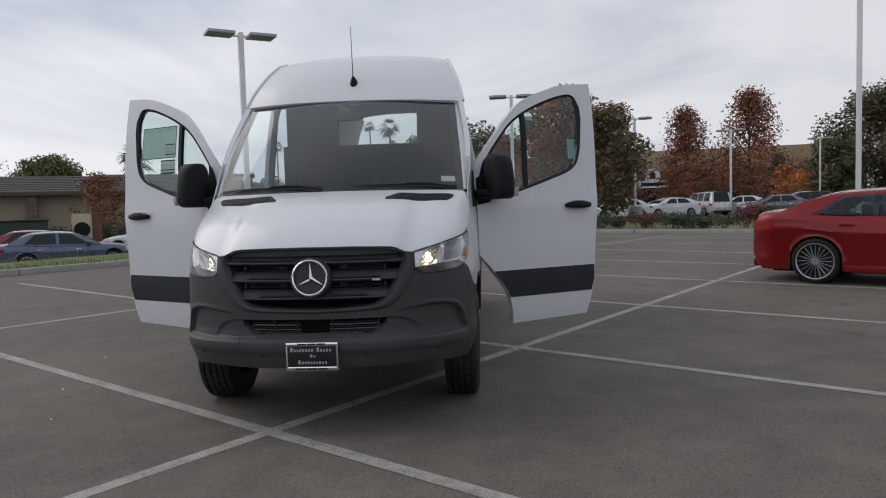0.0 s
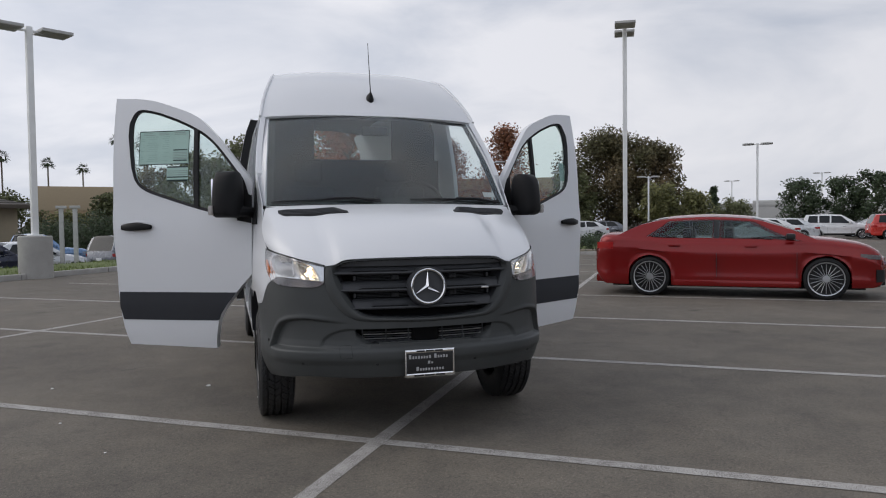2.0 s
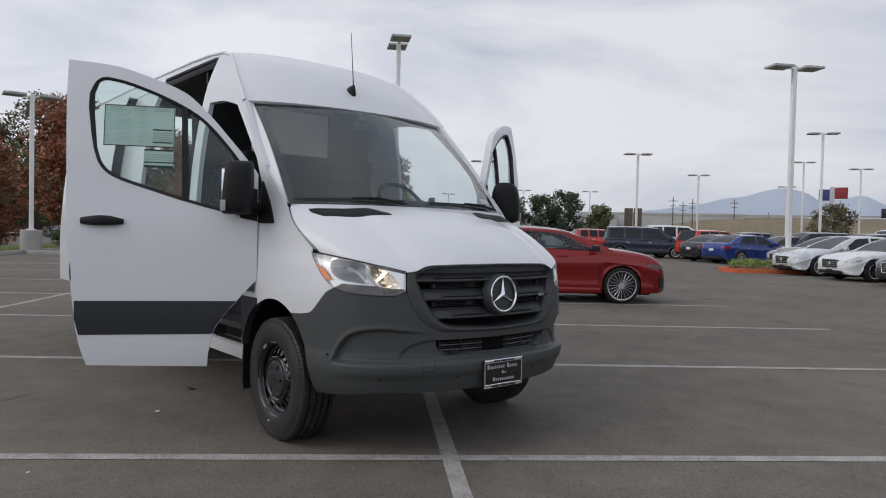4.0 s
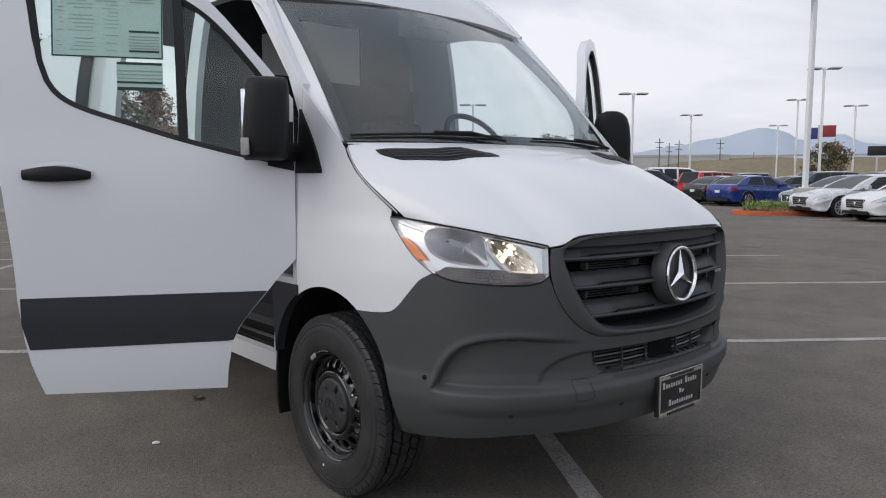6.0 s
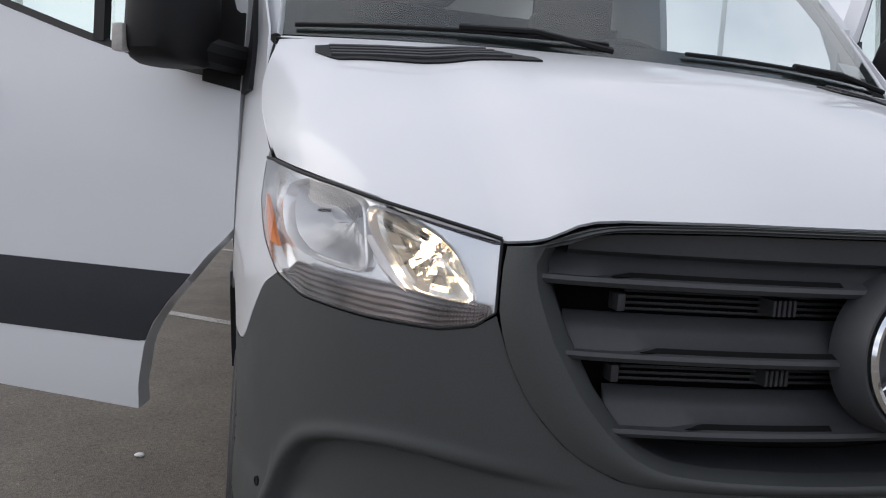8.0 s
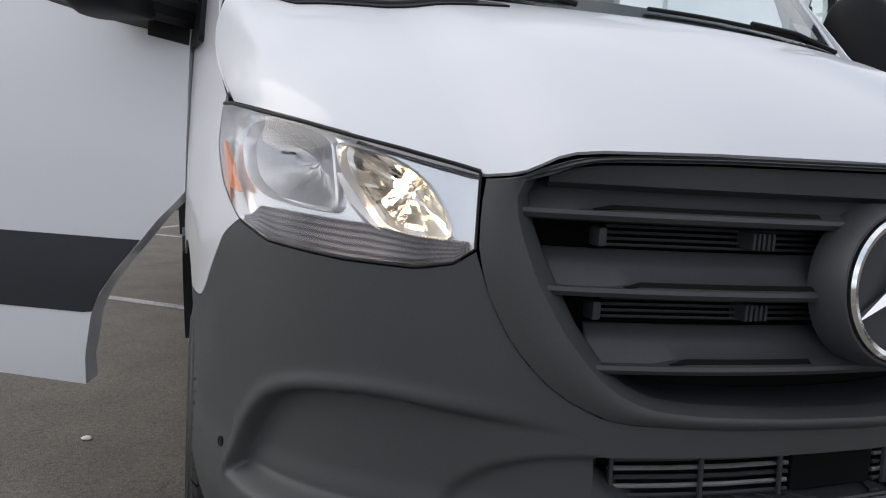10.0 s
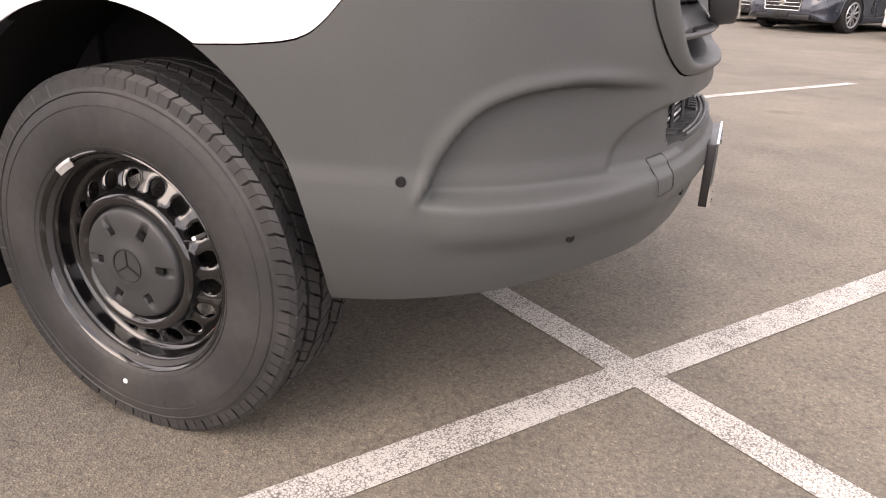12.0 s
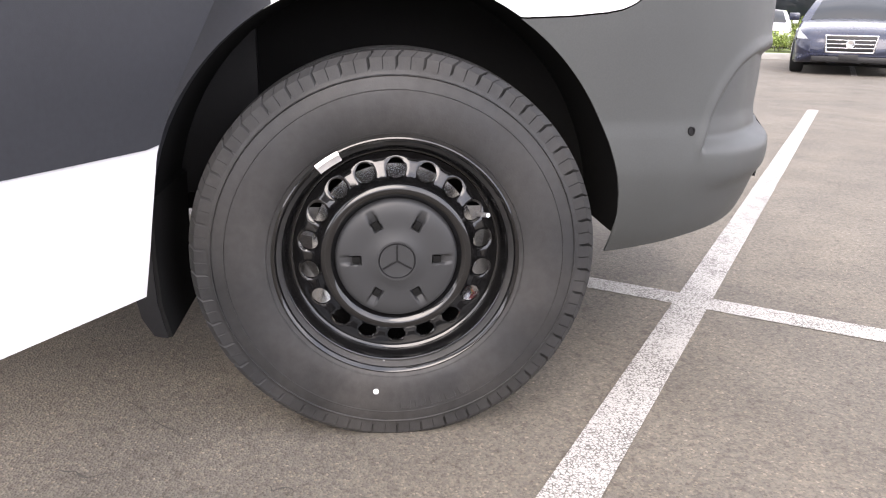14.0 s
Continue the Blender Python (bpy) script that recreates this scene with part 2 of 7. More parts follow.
ASPHALT, LINE = asphalt_material(), line_material()
CONCRETE = material("weathered concrete", (0.36, 0.35, 0.33), 0.85, spread=0.12, scale=2.0, fine=0.12, bump=0.4, bump_scale=90)
GRASS = material("clipped lawn grass", (0.10, 0.13, 0.035), 0.9, spread=0.25, scale=0.9, fine=0.35, fine_scale=40, bump=0.8, bump_scale=50)
EARTH = material("dry ground", (0.20, 0.17, 0.12), 0.95, spread=0.2, scale=0.1, fine=0.15, fine_scale=6)
POLE = material("white painted lamp post", (0.78, 0.79, 0.78), 0.5, spread=0.05, scale=4)
LAMP = material("pale grey lamp head", (0.46, 0.46, 0.45), 0.5, spread=0.1)
STEEL = material("brushed alloy", (0.62, 0.63, 0.64), 0.25, metal=1.0, spread=0.05)


# geometry helpers
def mesh_from(verts, faces, smooth=True):
    me = bpy.data.meshes.new("mesh")
    me.from_pydata([tuple(map(float, v)) for v in verts], [], [tuple(map(int, q)) for q in faces])
    bm = bmesh.new()
    bm.from_mesh(me)
    bpy.data.meshes.remove(me)
    bmesh.ops.remove_doubles(bm, verts=bm.verts, dist=1e-5)
    for fc in bm.faces:
        fc.smooth = smooth
    return bm


def part(name, bm, mat, parent=None, label="", sharp=35.0):
    me = bpy.data.meshes.new(name)
    bm.normal_update()
    bm.to_mesh(me)
    bm.free()
    for p in me.polygons:
        p.use_smooth = True
    me.set_sharp_from_angle(angle=radians(sharp))
    me.materials.append(mat)
    ob = new(name, me)
    ob.parent = parent
    if label:
        tagged(ob, label)
    return ob


def thing(name, label, category, group="", kind="", at=None):
    ob = new(name)
    ob.empty_display_size = 0.2
    if at is not None:
        ob.matrix_world = at
    return tagged(ob, label, category, group, kind)


def top(name, bm, mat, label, category, group="", kind="", sharp=35.0):
    return tagged(part(name, bm, mat, None, "", sharp), label, category, group, kind)


def box(x0, x1, y0, y1, z0, z1, bevel=0.0, seg=2, bm=None):
    own = bm is None
    b = bmesh.new()
    bmesh.ops.create_cube(b, size=1.0)
    bmesh.ops.scale(b, vec=(x1 - x0, y1 - y0, z1 - z0), verts=b.verts)
    bmesh.ops.translate(b, vec=((x0 + x1) / 2, (y0 + y1) / 2, (z0 + z1) / 2), verts=b.verts)
    if bevel:
        bmesh.ops.bevel(b, geom=list(b.edges), offset=bevel, segments=seg, affect="EDGES", profile=0.6)
    if own:
        return b
    join(bm, b)
    return bm


def join(bm, other, m=None):
    if m is not None:
        bmesh.ops.transform(other, matrix=m, verts=other.verts)
    me = bpy.data.meshes.new("tmp")
    other.to_mesh(me)
    other.free()
    bm.from_mesh(me)
    bpy.data.meshes.remove(me)
    return bm


def lathe(profile, n=48, axis="x", closed=False):
    """A turned solid: profile rows of (along, radius) round the axis."""
    verts, faces = [], []
    k = len(profile)
    for i in range(n):
        a = 2 * math.pi * i / n
        for u, r in profile:
            if axis == "x":
                verts.append((u, r * math.cos(a), r * math.sin(a)))
            else:
                verts.append((r * math.cos(a), r * math.sin(a), u))
    for i in range(n):
        j = (i + 1) % n
        for p in range(k if closed else k - 1):
            q = (p + 1) % k
            faces.append((i * k + p, j * k + p, j * k + q, i * k + q))
    bm = mesh_from(verts, faces)
    bmesh.ops.holes_fill(bm, edges=bm.edges, sides=0) if not closed and profile[0][1] < 0 else None
    bmesh.ops.recalc_face_normals(bm, faces=bm.faces)
    return bm


def tube(points, radius, n=8, taper=None):
    """A rod along a line of points; taper gives the end's radius."""
    pts = [Vector(p) for p in points]
    verts, faces = [], []
    for i, p in enumerate(pts):
        d = (pts[min(i + 1, len(pts) - 1)] - pts[max(i - 1, 0)]).normalized()
        a = d.orthogonal().normalized() if i == 0 else (a - d * a.dot(d)).normalized()
        b = d.cross(a)
        r = radius if taper is None else radius + (taper - radius) * i / (len(pts) - 1)
        for k in range(n):
            w = 2 * math.pi * k / n
            verts.append(p + (a * math.cos(w) + b * math.sin(w)) * r)
    for i in range(len(pts) - 1):
        for k in range(n):
            l = (k + 1) % n
            faces.append((i * n + k, i * n + l, (i + 1) * n + l, (i + 1) * n + k))
    faces.append(tuple(range(n))[::-1])
    faces.append(tuple((len(pts) - 1) * n + k for k in range(n)))
    return mesh_from(verts, faces)


def grid(fn, us, vs, thick=0.0, flip=False):
    """A sheet fn(u, v) over the values us and vs, thickened inwards against its normal."""
    verts = [Vector(fn(u, v)) for u in us for v in vs]
    nv = len(vs)
    faces = [(i * nv + j, (i + 1) * nv + j, (i + 1) * nv + j + 1, i * nv + j + 1) for i in range(len(us) - 1) for j in range(nv - 1)]
    if flip:
        faces = [q[::-1] for q in faces]
    bm = mesh_from(verts, faces)
    return thicken(bm, thick) if thick else bm


def thicken(bm, thick):
    bm.normal_update()
    bm.verts.ensure_lookup_table()
    shift = {v: v.co - v.normal * thick for v in bm.verts}
    edges = [e for e in bm.edges if e.is_boundary]
    faces = list(bm.faces)
    back = {v: bm.verts.new(c) for v, c in shift.items()}
    for f in faces:
        bm.faces.new([back[v] for v in reversed(f.verts)])
    for e in edges:
        a, b = e.link_loops[0].vert, e.link_loops[0].link_loop_next.vert
        bm.faces.new((b, a, back[a], back[b]))
    return bm


def ring_sheet(outer, inner, fn, rows=4, thick=0.0, flip=False):
    """A frame between two closed loops of (u, z) with equal counts, laid on fn(u, z, t)."""
    n = len(outer)
    verts, faces = [], []
    for i in range(n):
        for k in range(rows + 1):
            t = k / rows
            u = outer[i][0] * (1 - t) + inner[i][0] * t
            z = outer[i][1] * (1 - t) + inner[i][1] * t
            verts.append(fn(u, z, t))
    w = rows + 1
    for i in range(n):
        j = (i + 1) % n
        for k in range(rows):
            q = (i * w + k, j * w + k, j * w + k + 1, i * w + k + 1)
            faces.append(q[::-1] if flip else q)
    bm = mesh_from(verts, faces)
    return thicken(bm, thick) if thick else bm


def curve_of(points):
    """A smooth function through (x, y) points, monotone between them."""
    xs, ys = np.array([p[0] for p in points], float), np.array([p[1] for p in points], float)
    d = np.diff(ys) / np.diff(xs)
    m = np.zeros(len(xs))
    m[0], m[-1] = d[0], d[-1]
    for i in range(1, len(xs) - 1):
        m[i] = 0 if d[i - 1] * d[i] <= 0 else 2 * d[i - 1] * d[i] / (d[i - 1] + d[i])

    def at(x):
        if x <= xs[0]:
            return float(ys[0] + (x - xs[0]) * 0)
        if x >= xs[-1]:
            return float(ys[-1])
        i = int(np.searchsorted(xs, x)) - 1
        h = xs[i + 1] - xs[i]
        t = (x - xs[i]) / h
        return float((2 * t**3 - 3 * t**2 + 1) * ys[i] + (t**3 - 2 * t**2 + t) * h * m[i] + (-2 * t**3 + 3 * t**2) * ys[i + 1] + (t**3 - t**2) * h * m[i + 1])

    return at


def linear_of(points):
    xs, ys = [p[0] for p in points], [p[1] for p in points]
    return lambda x: float(np.interp(x, xs, ys))


def smooth(a, b, x):
    t = min(max((x - a) / (b - a), 0.0), 1.0)
    return t * t * (3 - 2 * t)


def steps(a, b, n, *extra):
    return sorted(set([round(a + (b - a) * i / n, 6) for i in range(n + 1)] + [e for e in extra if a <= e <= b]))


def dense(points, n):
    """n points evenly along a line of (u, z) points."""
    p = np.array(points, float)
    s = np.r_[0, np.cumsum(np.hypot(*np.diff(p, axis=0).T))]
    return [tuple(np.array([np.interp(t, s, p[:, 0]), np.interp(t, s, p[:, 1])])) for t in np.linspace(0, s[-1], n)]

# ---------------------------------------------------------------- the white van
# plan line of the nose and one flank, from the middle of the front round the corner to the rear
PLAN = [(0, .012), (.15, .016), (.30, .034), (.45, .066), (.525, .088), (.62, .130), (.70, .172), (.76, .212), (.82, .264), (.87, .325),
        (.91, .392), (.945, .468), (.968, .55), (.984, .65), (.994, .80), (1.0, 1.0), (1.003, 1.25)]


def chaikin(p, n):
    for _ in range(n):
        q = [p[0]]
        for a, b in zip(p[:-1], p[1:]):
            q += [(a[0] * .75 + b[0] * .25, a[1] * .75 + b[1] * .25), (a[0] * .25 + b[0] * .75, a[1] * .25 + b[1] * .75)]
        p = q + [p[-1]]
    return p


plan = np.array(chaikin(PLAN, 3) + [(1.003, 7.2)])
plan_u = np.r_[0, np.cumsum(np.hypot(*np.diff(plan, axis=0).T))]
front_inset = curve_of([(.30, .12), (.34, .080), (.40, .038), (.46, .015), (.50, .005), (.54, 0), (.60, .004), (.64, .010), (.80, .012), (.95, .016), (1.05, .026),
                        (1.11, .034), (1.14, .042), (1.19, .055), (1.35, .075), (1.5, .10)])
half_width = curve_of([(.30, .93), (.40, .972), (.5, .99), (.7, 1.0), (.9, 1.005), (1.2, 1.003), (1.35, .997), (1.5, .98), (1.75, .962), (2.0, .932),
                       (2.2, .897), (2.4, .855), (2.6, .784), (2.7, .742), (2.8, .71)])


def at_x(x):
    return math.copysign(float(np.interp(abs(x), plan[:, 0][:-1], plan_u[:-1])), x)


def at_y(y):
    return float(np.interp(y, plan[:, 1], plan_u))


def plan_point(a):
    x, y = float(np.interp(a, plan_u, plan[:, 0])), float(np.interp(a, plan_u, plan[:, 1]))
    e = 0.02
    dx = float(np.interp(a + e, plan_u, plan[:, 0]) - np.interp(max(a - e, 0), plan_u, plan[:, 0]))
    dy = float(np.interp(a + e, plan_u, plan[:, 1]) - np.interp(max(a - e, 0), plan_u, plan[:, 1]))
    if a < 0.02:
        dy *= a / 0.02
    l = math.hypot(dx, dy)
    return x, y, dy / l, -dx / l


def body(u, z, off=0.0):
    """A point of the van's outer skin: u metres round the nose from the middle, z up, off metres outwards."""
    s = -1.0 if u < 0 else 1.0
    x, y, nx, ny = plan_point(abs(u))
    w = smooth(.6, 1.5, y)
    d = front_inset(z) * (1 - w) + (1.0 - half_width(z)) * w - off
    return (s * (x - nx * d), y - ny * d, z)


def columns(us, zs, fn, skip=None, thick=0.0):
    """A skin in upright columns: zs(u) gives the heights of one column, the same number for all."""
    cols = [[fn(u, z) for z in zs(u)] for u in us]
    k = len(cols[0])
    verts = [p for c in cols for p in c]
    faces = []
    for i in range(len(us) - 1):
        for j in range(k - 1):
            if skip is None or not skip((us[i] + us[i + 1]) / 2, j):
                faces.append((i * k + j, (i + 1) * k + j, (i + 1) * k + j + 1, i * k + j + 1))
    bm = mesh_from(verts, faces)
    bmesh.ops.dissolve_degenerate(bm, dist=1e-5, edges=bm.edges)
    loose = [v for v in bm.verts if not v.link_faces]
    bmesh.ops.delete(bm, geom=loose, context="VERTS")
    return thicken(bm, thick) if thick else bm


def between(levels, rows):
    out = []
    for a, b, n in zip(levels[:-1], levels[1:], rows):
        out += [a + (b - a) * i / n for i in range(n)]
    return out + [levels[-1]]


WHEEL_Y, WHEEL_Z = 1.034, .376
REAR_Y = 4.93


def arch_z(y, cy=WHEEL_Y):
    d = 1 - ((y - cy) / .438)**2
    return .40 + .478 * math.sqrt(d) if d > 0 else 0.0


van = thing("cargo_van", "white high-roof cargo van with grey bumper, both front doors open", "van")

# bumper
bumper_hi = linear_of([(0, .738), (at_x(.15), .742), (at_x(.30), .746), (at_x(.40), .752), (at_x(.442), .760), (at_x(.49), .783), (at_x(.521), .805), (at_x(.555), .840),
                       (at_x(.581), .878), (at_x(.607), .935), (at_x(.622), .984), (at_x(.65), .963), (at_x(.697), .953), (at_x(.79), .955), (at_y(.355), .966), (at_y(.434), .991),
                       (at_y(.484), .963), (at_y(.548), .892), (at_y(.575), .862), (at_y(.60), .842), (at_y(.625), .831), (at_y(.655), .825), (at_y(.72), .818), (at_y(.85), .811)])
bumper_lo = linear_of([(0, .402), (.40, .402), (at_x(.73), .410), (at_x(.82), .398), (at_y(.46), .378), (at_y(.60), .366)])
pod_top = curve_of([(at_x(.36), .735), (at_x(.50), .748), (at_x(.633), .760), (at_x(.743), .769), (at_x(.822), .760), (at_y(.300), .750), (at_y(.335), .732), (at_y(.367), .700), (at_y(.403), .642), (at_y(.423), .592), (at_y(.435), .57)])


def bumper_skin(u, z, off=0.0):
    a = abs(u)
    d = 0.0
    if at_x(.40) < a < at_y(.435):
        slope = (pod_top(a + .006) - pod_top(a - .006)) / .012
        zt = pod_top(a)
        near = (zt - z) / math.sqrt(1 + slope * slope)
        fade = smooth(at_x(.46), at_x(.78), a)
        d = .030 * smooth(.0, .013, near) * fade * smooth(.567, .595, z)
        d -= .005 * fade * math.exp(-((near + .008) / .013) ** 2)
    if a > at_x(.36):
        e = math.hypot((plan_point(a)[0] - .46) / .195, (z - .60) / .107)
        d += .011 * (1 - smooth(.90, 1.0, e)) * smooth(.590, .604, z) * (1 - smooth(at_x(.66), at_x(.70), a))
    end = 1 - smooth(at_y(.33), at_y(.46), a)
    lip = .013 * smooth(.478, .520, z) * (1 - smooth(.562, .588, z)) * end
    return body(u, z, off - d + lip)


U_END = at_y(.845)
U_IN = at_x(.445)
IN0, IN1 = .612, .704


def bumper_levels(u):
    a = abs(u)
    y = plan_point(a)[1]
    lo = max(bumper_lo(a), arch_z(y) if y > .598 else 0)
    hi = max(bumper_hi(a), lo)
    cuts = [lo]
    for z in (.470, .565, IN0, IN1, .795):
        cuts.append(min(max(cuts[-1], z), hi))
    return between(cuts + [hi], [6, 12, 12, 16, 18, 12])


bus = steps(-U_END, U_END, 300, -U_IN, U_IN, *[s_ * at_y(y) for s_ in (-1, 1) for y in (.5985, .602, .606, .612, .62, .634, .65, .434, .34, .35, .36, .37, .378, .386, .394, .402, .41, .418, .426)])
bm = columns(bus, bumper_levels, bumper_skin, lambda u, j: abs(u) < U_IN and 30 <= j < 46, .004)
bumper = part("bumper", bm, BUMPER, van, "grained grey plastic front bumper", 50)
for s in (-1, 1):
    part("intake_corner", grid(lambda a, b: bumper_skin(s * (U_IN + .006 - (.120 * (1 - b) ** 1.5) * a), IN0 - .004 + .088 * b, -.001 - .060 * a ** 2.2), [i / 10 for i in range(11)], [i / 10 for i in range(11)], .003, s > 0), BUMPER, bumper)


def patch_on(u0, u1, z0, z1, off, thick, nu=10, nz=4, fn=bumper_skin):
    return grid(lambda u, z: fn(u, z, off), steps(u0, u1, nu), steps(z0, z1, nz), thick)


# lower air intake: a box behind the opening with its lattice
# flat black ceiling, sides and back carry the intake's shade; the floor stays grey
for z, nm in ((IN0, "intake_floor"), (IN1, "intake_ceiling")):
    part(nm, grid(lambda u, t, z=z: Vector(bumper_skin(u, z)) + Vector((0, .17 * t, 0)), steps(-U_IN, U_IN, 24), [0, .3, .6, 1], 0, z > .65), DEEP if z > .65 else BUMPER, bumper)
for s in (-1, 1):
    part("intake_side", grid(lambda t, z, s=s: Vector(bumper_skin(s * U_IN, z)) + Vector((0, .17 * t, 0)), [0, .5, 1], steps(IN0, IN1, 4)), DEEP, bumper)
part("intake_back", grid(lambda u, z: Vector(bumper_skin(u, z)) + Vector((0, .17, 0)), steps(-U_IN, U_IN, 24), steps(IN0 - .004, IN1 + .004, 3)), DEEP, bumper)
for k, z in enumerate((.622, .636, .650, .664, .678)):
    for s in (-1, 1):
        part("intake_slat", tube([Vector(body(s * at_x(x), z)) + Vector((0, .060, 0)) for x in (.09, .2, .3, .395)], .0038, 6), ZINC if k % 2 else GRILLE, bumper)
for s in (-1, 1):
    for x in (.11, .25, .393):
        part("intake_rib", tube([Vector(body(s * at_x(x), z)) + Vector((0, .055, 0)) for z in (.616, .700)], .0045, 6), GRILLE, bumper)
part("radar_cover", box(-.085, .085, .080, .14, .616, .702, .008), DEEP, bumper, "black sensor block in the intake")
# foot step in the intake's floor: two long ribs and short treads
def ledge(x, back, up=0.0):
    return Vector(bumper_skin(at_x(x), IN0)) + Vector((0, back, up))


for back, xe in ((.012, .30), (.024, .285)):
    part("step_rib", tube([ledge(x, back, .003) for x in steps(-xe, xe, 24)], .0042, 6), BUMPER, bumper)
for k in range(6):
    for s in (-1, 1):
        x = .055 + k * .044
        part("step_tread", grid(lambda a, b: ledge(s * (x + .022 * a + .026 * b), .034 + .040 * b, .007 - .003 * b), [0, .5, 1], [0, .33, .66, 1], .006, s < 0), BUMPER, bumper)
for s in (-1, 1):
    part("step_bolt", join(bmesh.new(), lathe([(-.002, 0), (-.002, .011), (.003, .010), (.004, .004), (.001, .0)], 16, "z"), Matrix.Translation(ledge(s * .318, .058, .003))), BLACK, bumper)
# parking sensors and towing-eye cover
for u, z in ((at_y(.456), .613), (at_x(.746), .493), (at_x(.314), .488)):
    for s in (-1, 1):
        c = Vector(bumper_skin(s * u, z, .001))
        n = (c - Vector(bumper_skin(s * u, z, -.01))).normalized()
        b = lathe([(-.004, .0), (-.004, .009), (.0012, .009), (.0015, .0068), (.0, .0063), (.0, .0)], 20, "z")
        bmesh.ops.transform(b, matrix=Matrix.Translation(c) @ n.to_track_quat("Z", "Y").to_matrix().to_4x4(), verts=b.verts)
        part("parking_sensor", b, BLACK, bumper)
part("towing_eye_cover", patch_on(-at_x(.535), -at_x(.467), .533, .602, .0010, .0012, 10, 16), BUMPER, bumper)
corner_loop = [(.538, .598), (.533, .604), (.474, .606), (.468, .601), (.458, .538), (.462, .532), (.520, .528), (.527, .532)]
joint = [(a[0] + (b[0] - a[0]) * t / 6, a[1] + (b[1] - a[1]) * t / 6) for a, b in zip(corner_loop, corner_loop[1:] + corner_loop[:1]) for t in range(6)]
part("cover_joint", tube([bumper_skin(-at_x(x), z, .0006) for x, z in joint + joint[:1]], .0013, 5), SEAL, bumper)

# grille
g_out = [(0, .740), (.15, .744), (.30, .748), (.40, .754), (.442, .762), (.49, .785), (.521, .807), (.555, .842), (.581, .880), (.607, .937), (.619, .985), (.620, 1.04), (.617, 1.084), (.585, 1.086), (.566, 1.089), (.548, 1.098), (.525, 1.110), (.50, 1.118), (.46, 1.123), (.30, 1.129), (0, 1.133)]
g_in = [(0, .766), (.158, .769), (.30, .776), (.36, .784), (.403, .800), (.44, .832), (.484, .890), (.525, .962), (.556, 1.034), (.562, 1.060), (.560, 1.078), (.553, 1.086), (.540, 1.096), (.520, 1.105), (.497, 1.112), (.46, 1.117), (.30, 1.124), (0, 1.128)]


def loop_of(half, n=48):
    r = dense(half, n)
    return [(at_x(x), z) for x, z in r] + [(-at_x(x), z) for x, z in r[-2:0:-1]]


def surround_skin(u, z, t):
    return body(u, z, .004 + .010 * math.sin(math.pi * t) - .030 * smooth(.75, 1, t))


grille = part("grille", ring_sheet(loop_of(g_out), loop_of(g_in), surround_skin, 8, .006), BUMPER, van, "dark plastic grille with three slats")
gi = loop_of(g_in)
part("opening_wall", grid(lambda k, i: body(*gi[int(i) % len(gi)], (-.024, -.060, -.120)[int(k)]), range(3), range(len(gi) + 1), 0, False), GRILLE, grille)
inner_edge = linear_of([(z, x) for x, z in g_in[3:10]])
# black sheet behind the slats, standing in for the shade in the grille
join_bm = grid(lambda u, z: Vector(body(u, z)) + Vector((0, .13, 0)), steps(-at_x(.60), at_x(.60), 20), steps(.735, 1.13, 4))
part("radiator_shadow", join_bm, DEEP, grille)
for z in (.893, .902, .911, .920, .998, 1.007, 1.016, 1.025):
    part("radiator_fin", tube([Vector(body(at_x(x), z)) + Vector((0, .068, 0)) for x in (-.42, -.2, 0, .2, .42)], .0024, 5), GRILLE, grille)
for s in (-1, 1):
    for z in (.905, 1.012):
        part("hose_stub", box(s * .432 - .007, s * .432 + .007, .125, .155, z - .015, z + .012, .004), GRILLE, grille)
        stub = bmesh.new()
        for q in range(5):
            box(s * .185 - .021 + q * .009, s * .185 - .016 + q * .009, .082, .118, z - .012, z + .013, .001, 1, stub)
        part("sensor_stub", stub, GRILLE, grille)
for zl in (1.045, .940, .832):
    xe = inner_edge(zl) + .022
    prof = [(-.020, -.013), (.004, -.009), (.010, -.002), (.008, .004), (.000, .008), (-.012, .012), (-.026, .030), (-.044, .050), (-.052, .052), (-.040, .024), (-.026, -.009)]
    us = [at_x(x) for x in steps(-xe, xe, 40)]

    def louver(u, k, zl=zl, prof=prof):
        o, dz = prof[k % len(prof)]
        a = abs(u)
        notch = -.009 * smooth(at_x(xe) - .14, at_x(xe) - .10, a) if .005 < dz < .02 else 0
        return body(u, zl + dz + notch, o - .012)

    slat = part("slat", grid(louver, us, list(range(len(prof) + 1)), 0, True), GRILLE, grille)
    for s in (-1, 1):
        ua, ub = at_x(.118), at_x(xe) - .115

        def slot(u, k, zl=zl, ub=ub, s=s):
            rise = .0058 * smooth(ub + .001, ub - .030, u)
            return body(s * u, zl + .0068 + rise * k, -.0085 - .0080 * k * rise / .0058)

        # no slot is cut: a black strip on the slat gives its shade
        part("slat_slot", grid(slot, steps(ua, ub, 24), [0, .5, 1], .002, s < 0), DEEP, slat, "dark strip for the slot's shade above the lip")
top_edge = linear_of([(0, 1.128), (.30, 1.124), (.46, 1.117), (.497, 1.112), (.52, 1.105), (.545, 1.093)])
part("slat", grid(lambda x, k: body(at_x(x), (1.075, min(1.085, top_edge(abs(x)) - .010), top_edge(abs(x)) - .006)[int(k)], (-.045, -.018, -.010)[int(k)]), steps(-.535, .535, 30), [0, 1, 2], .004), GRILLE, grille)
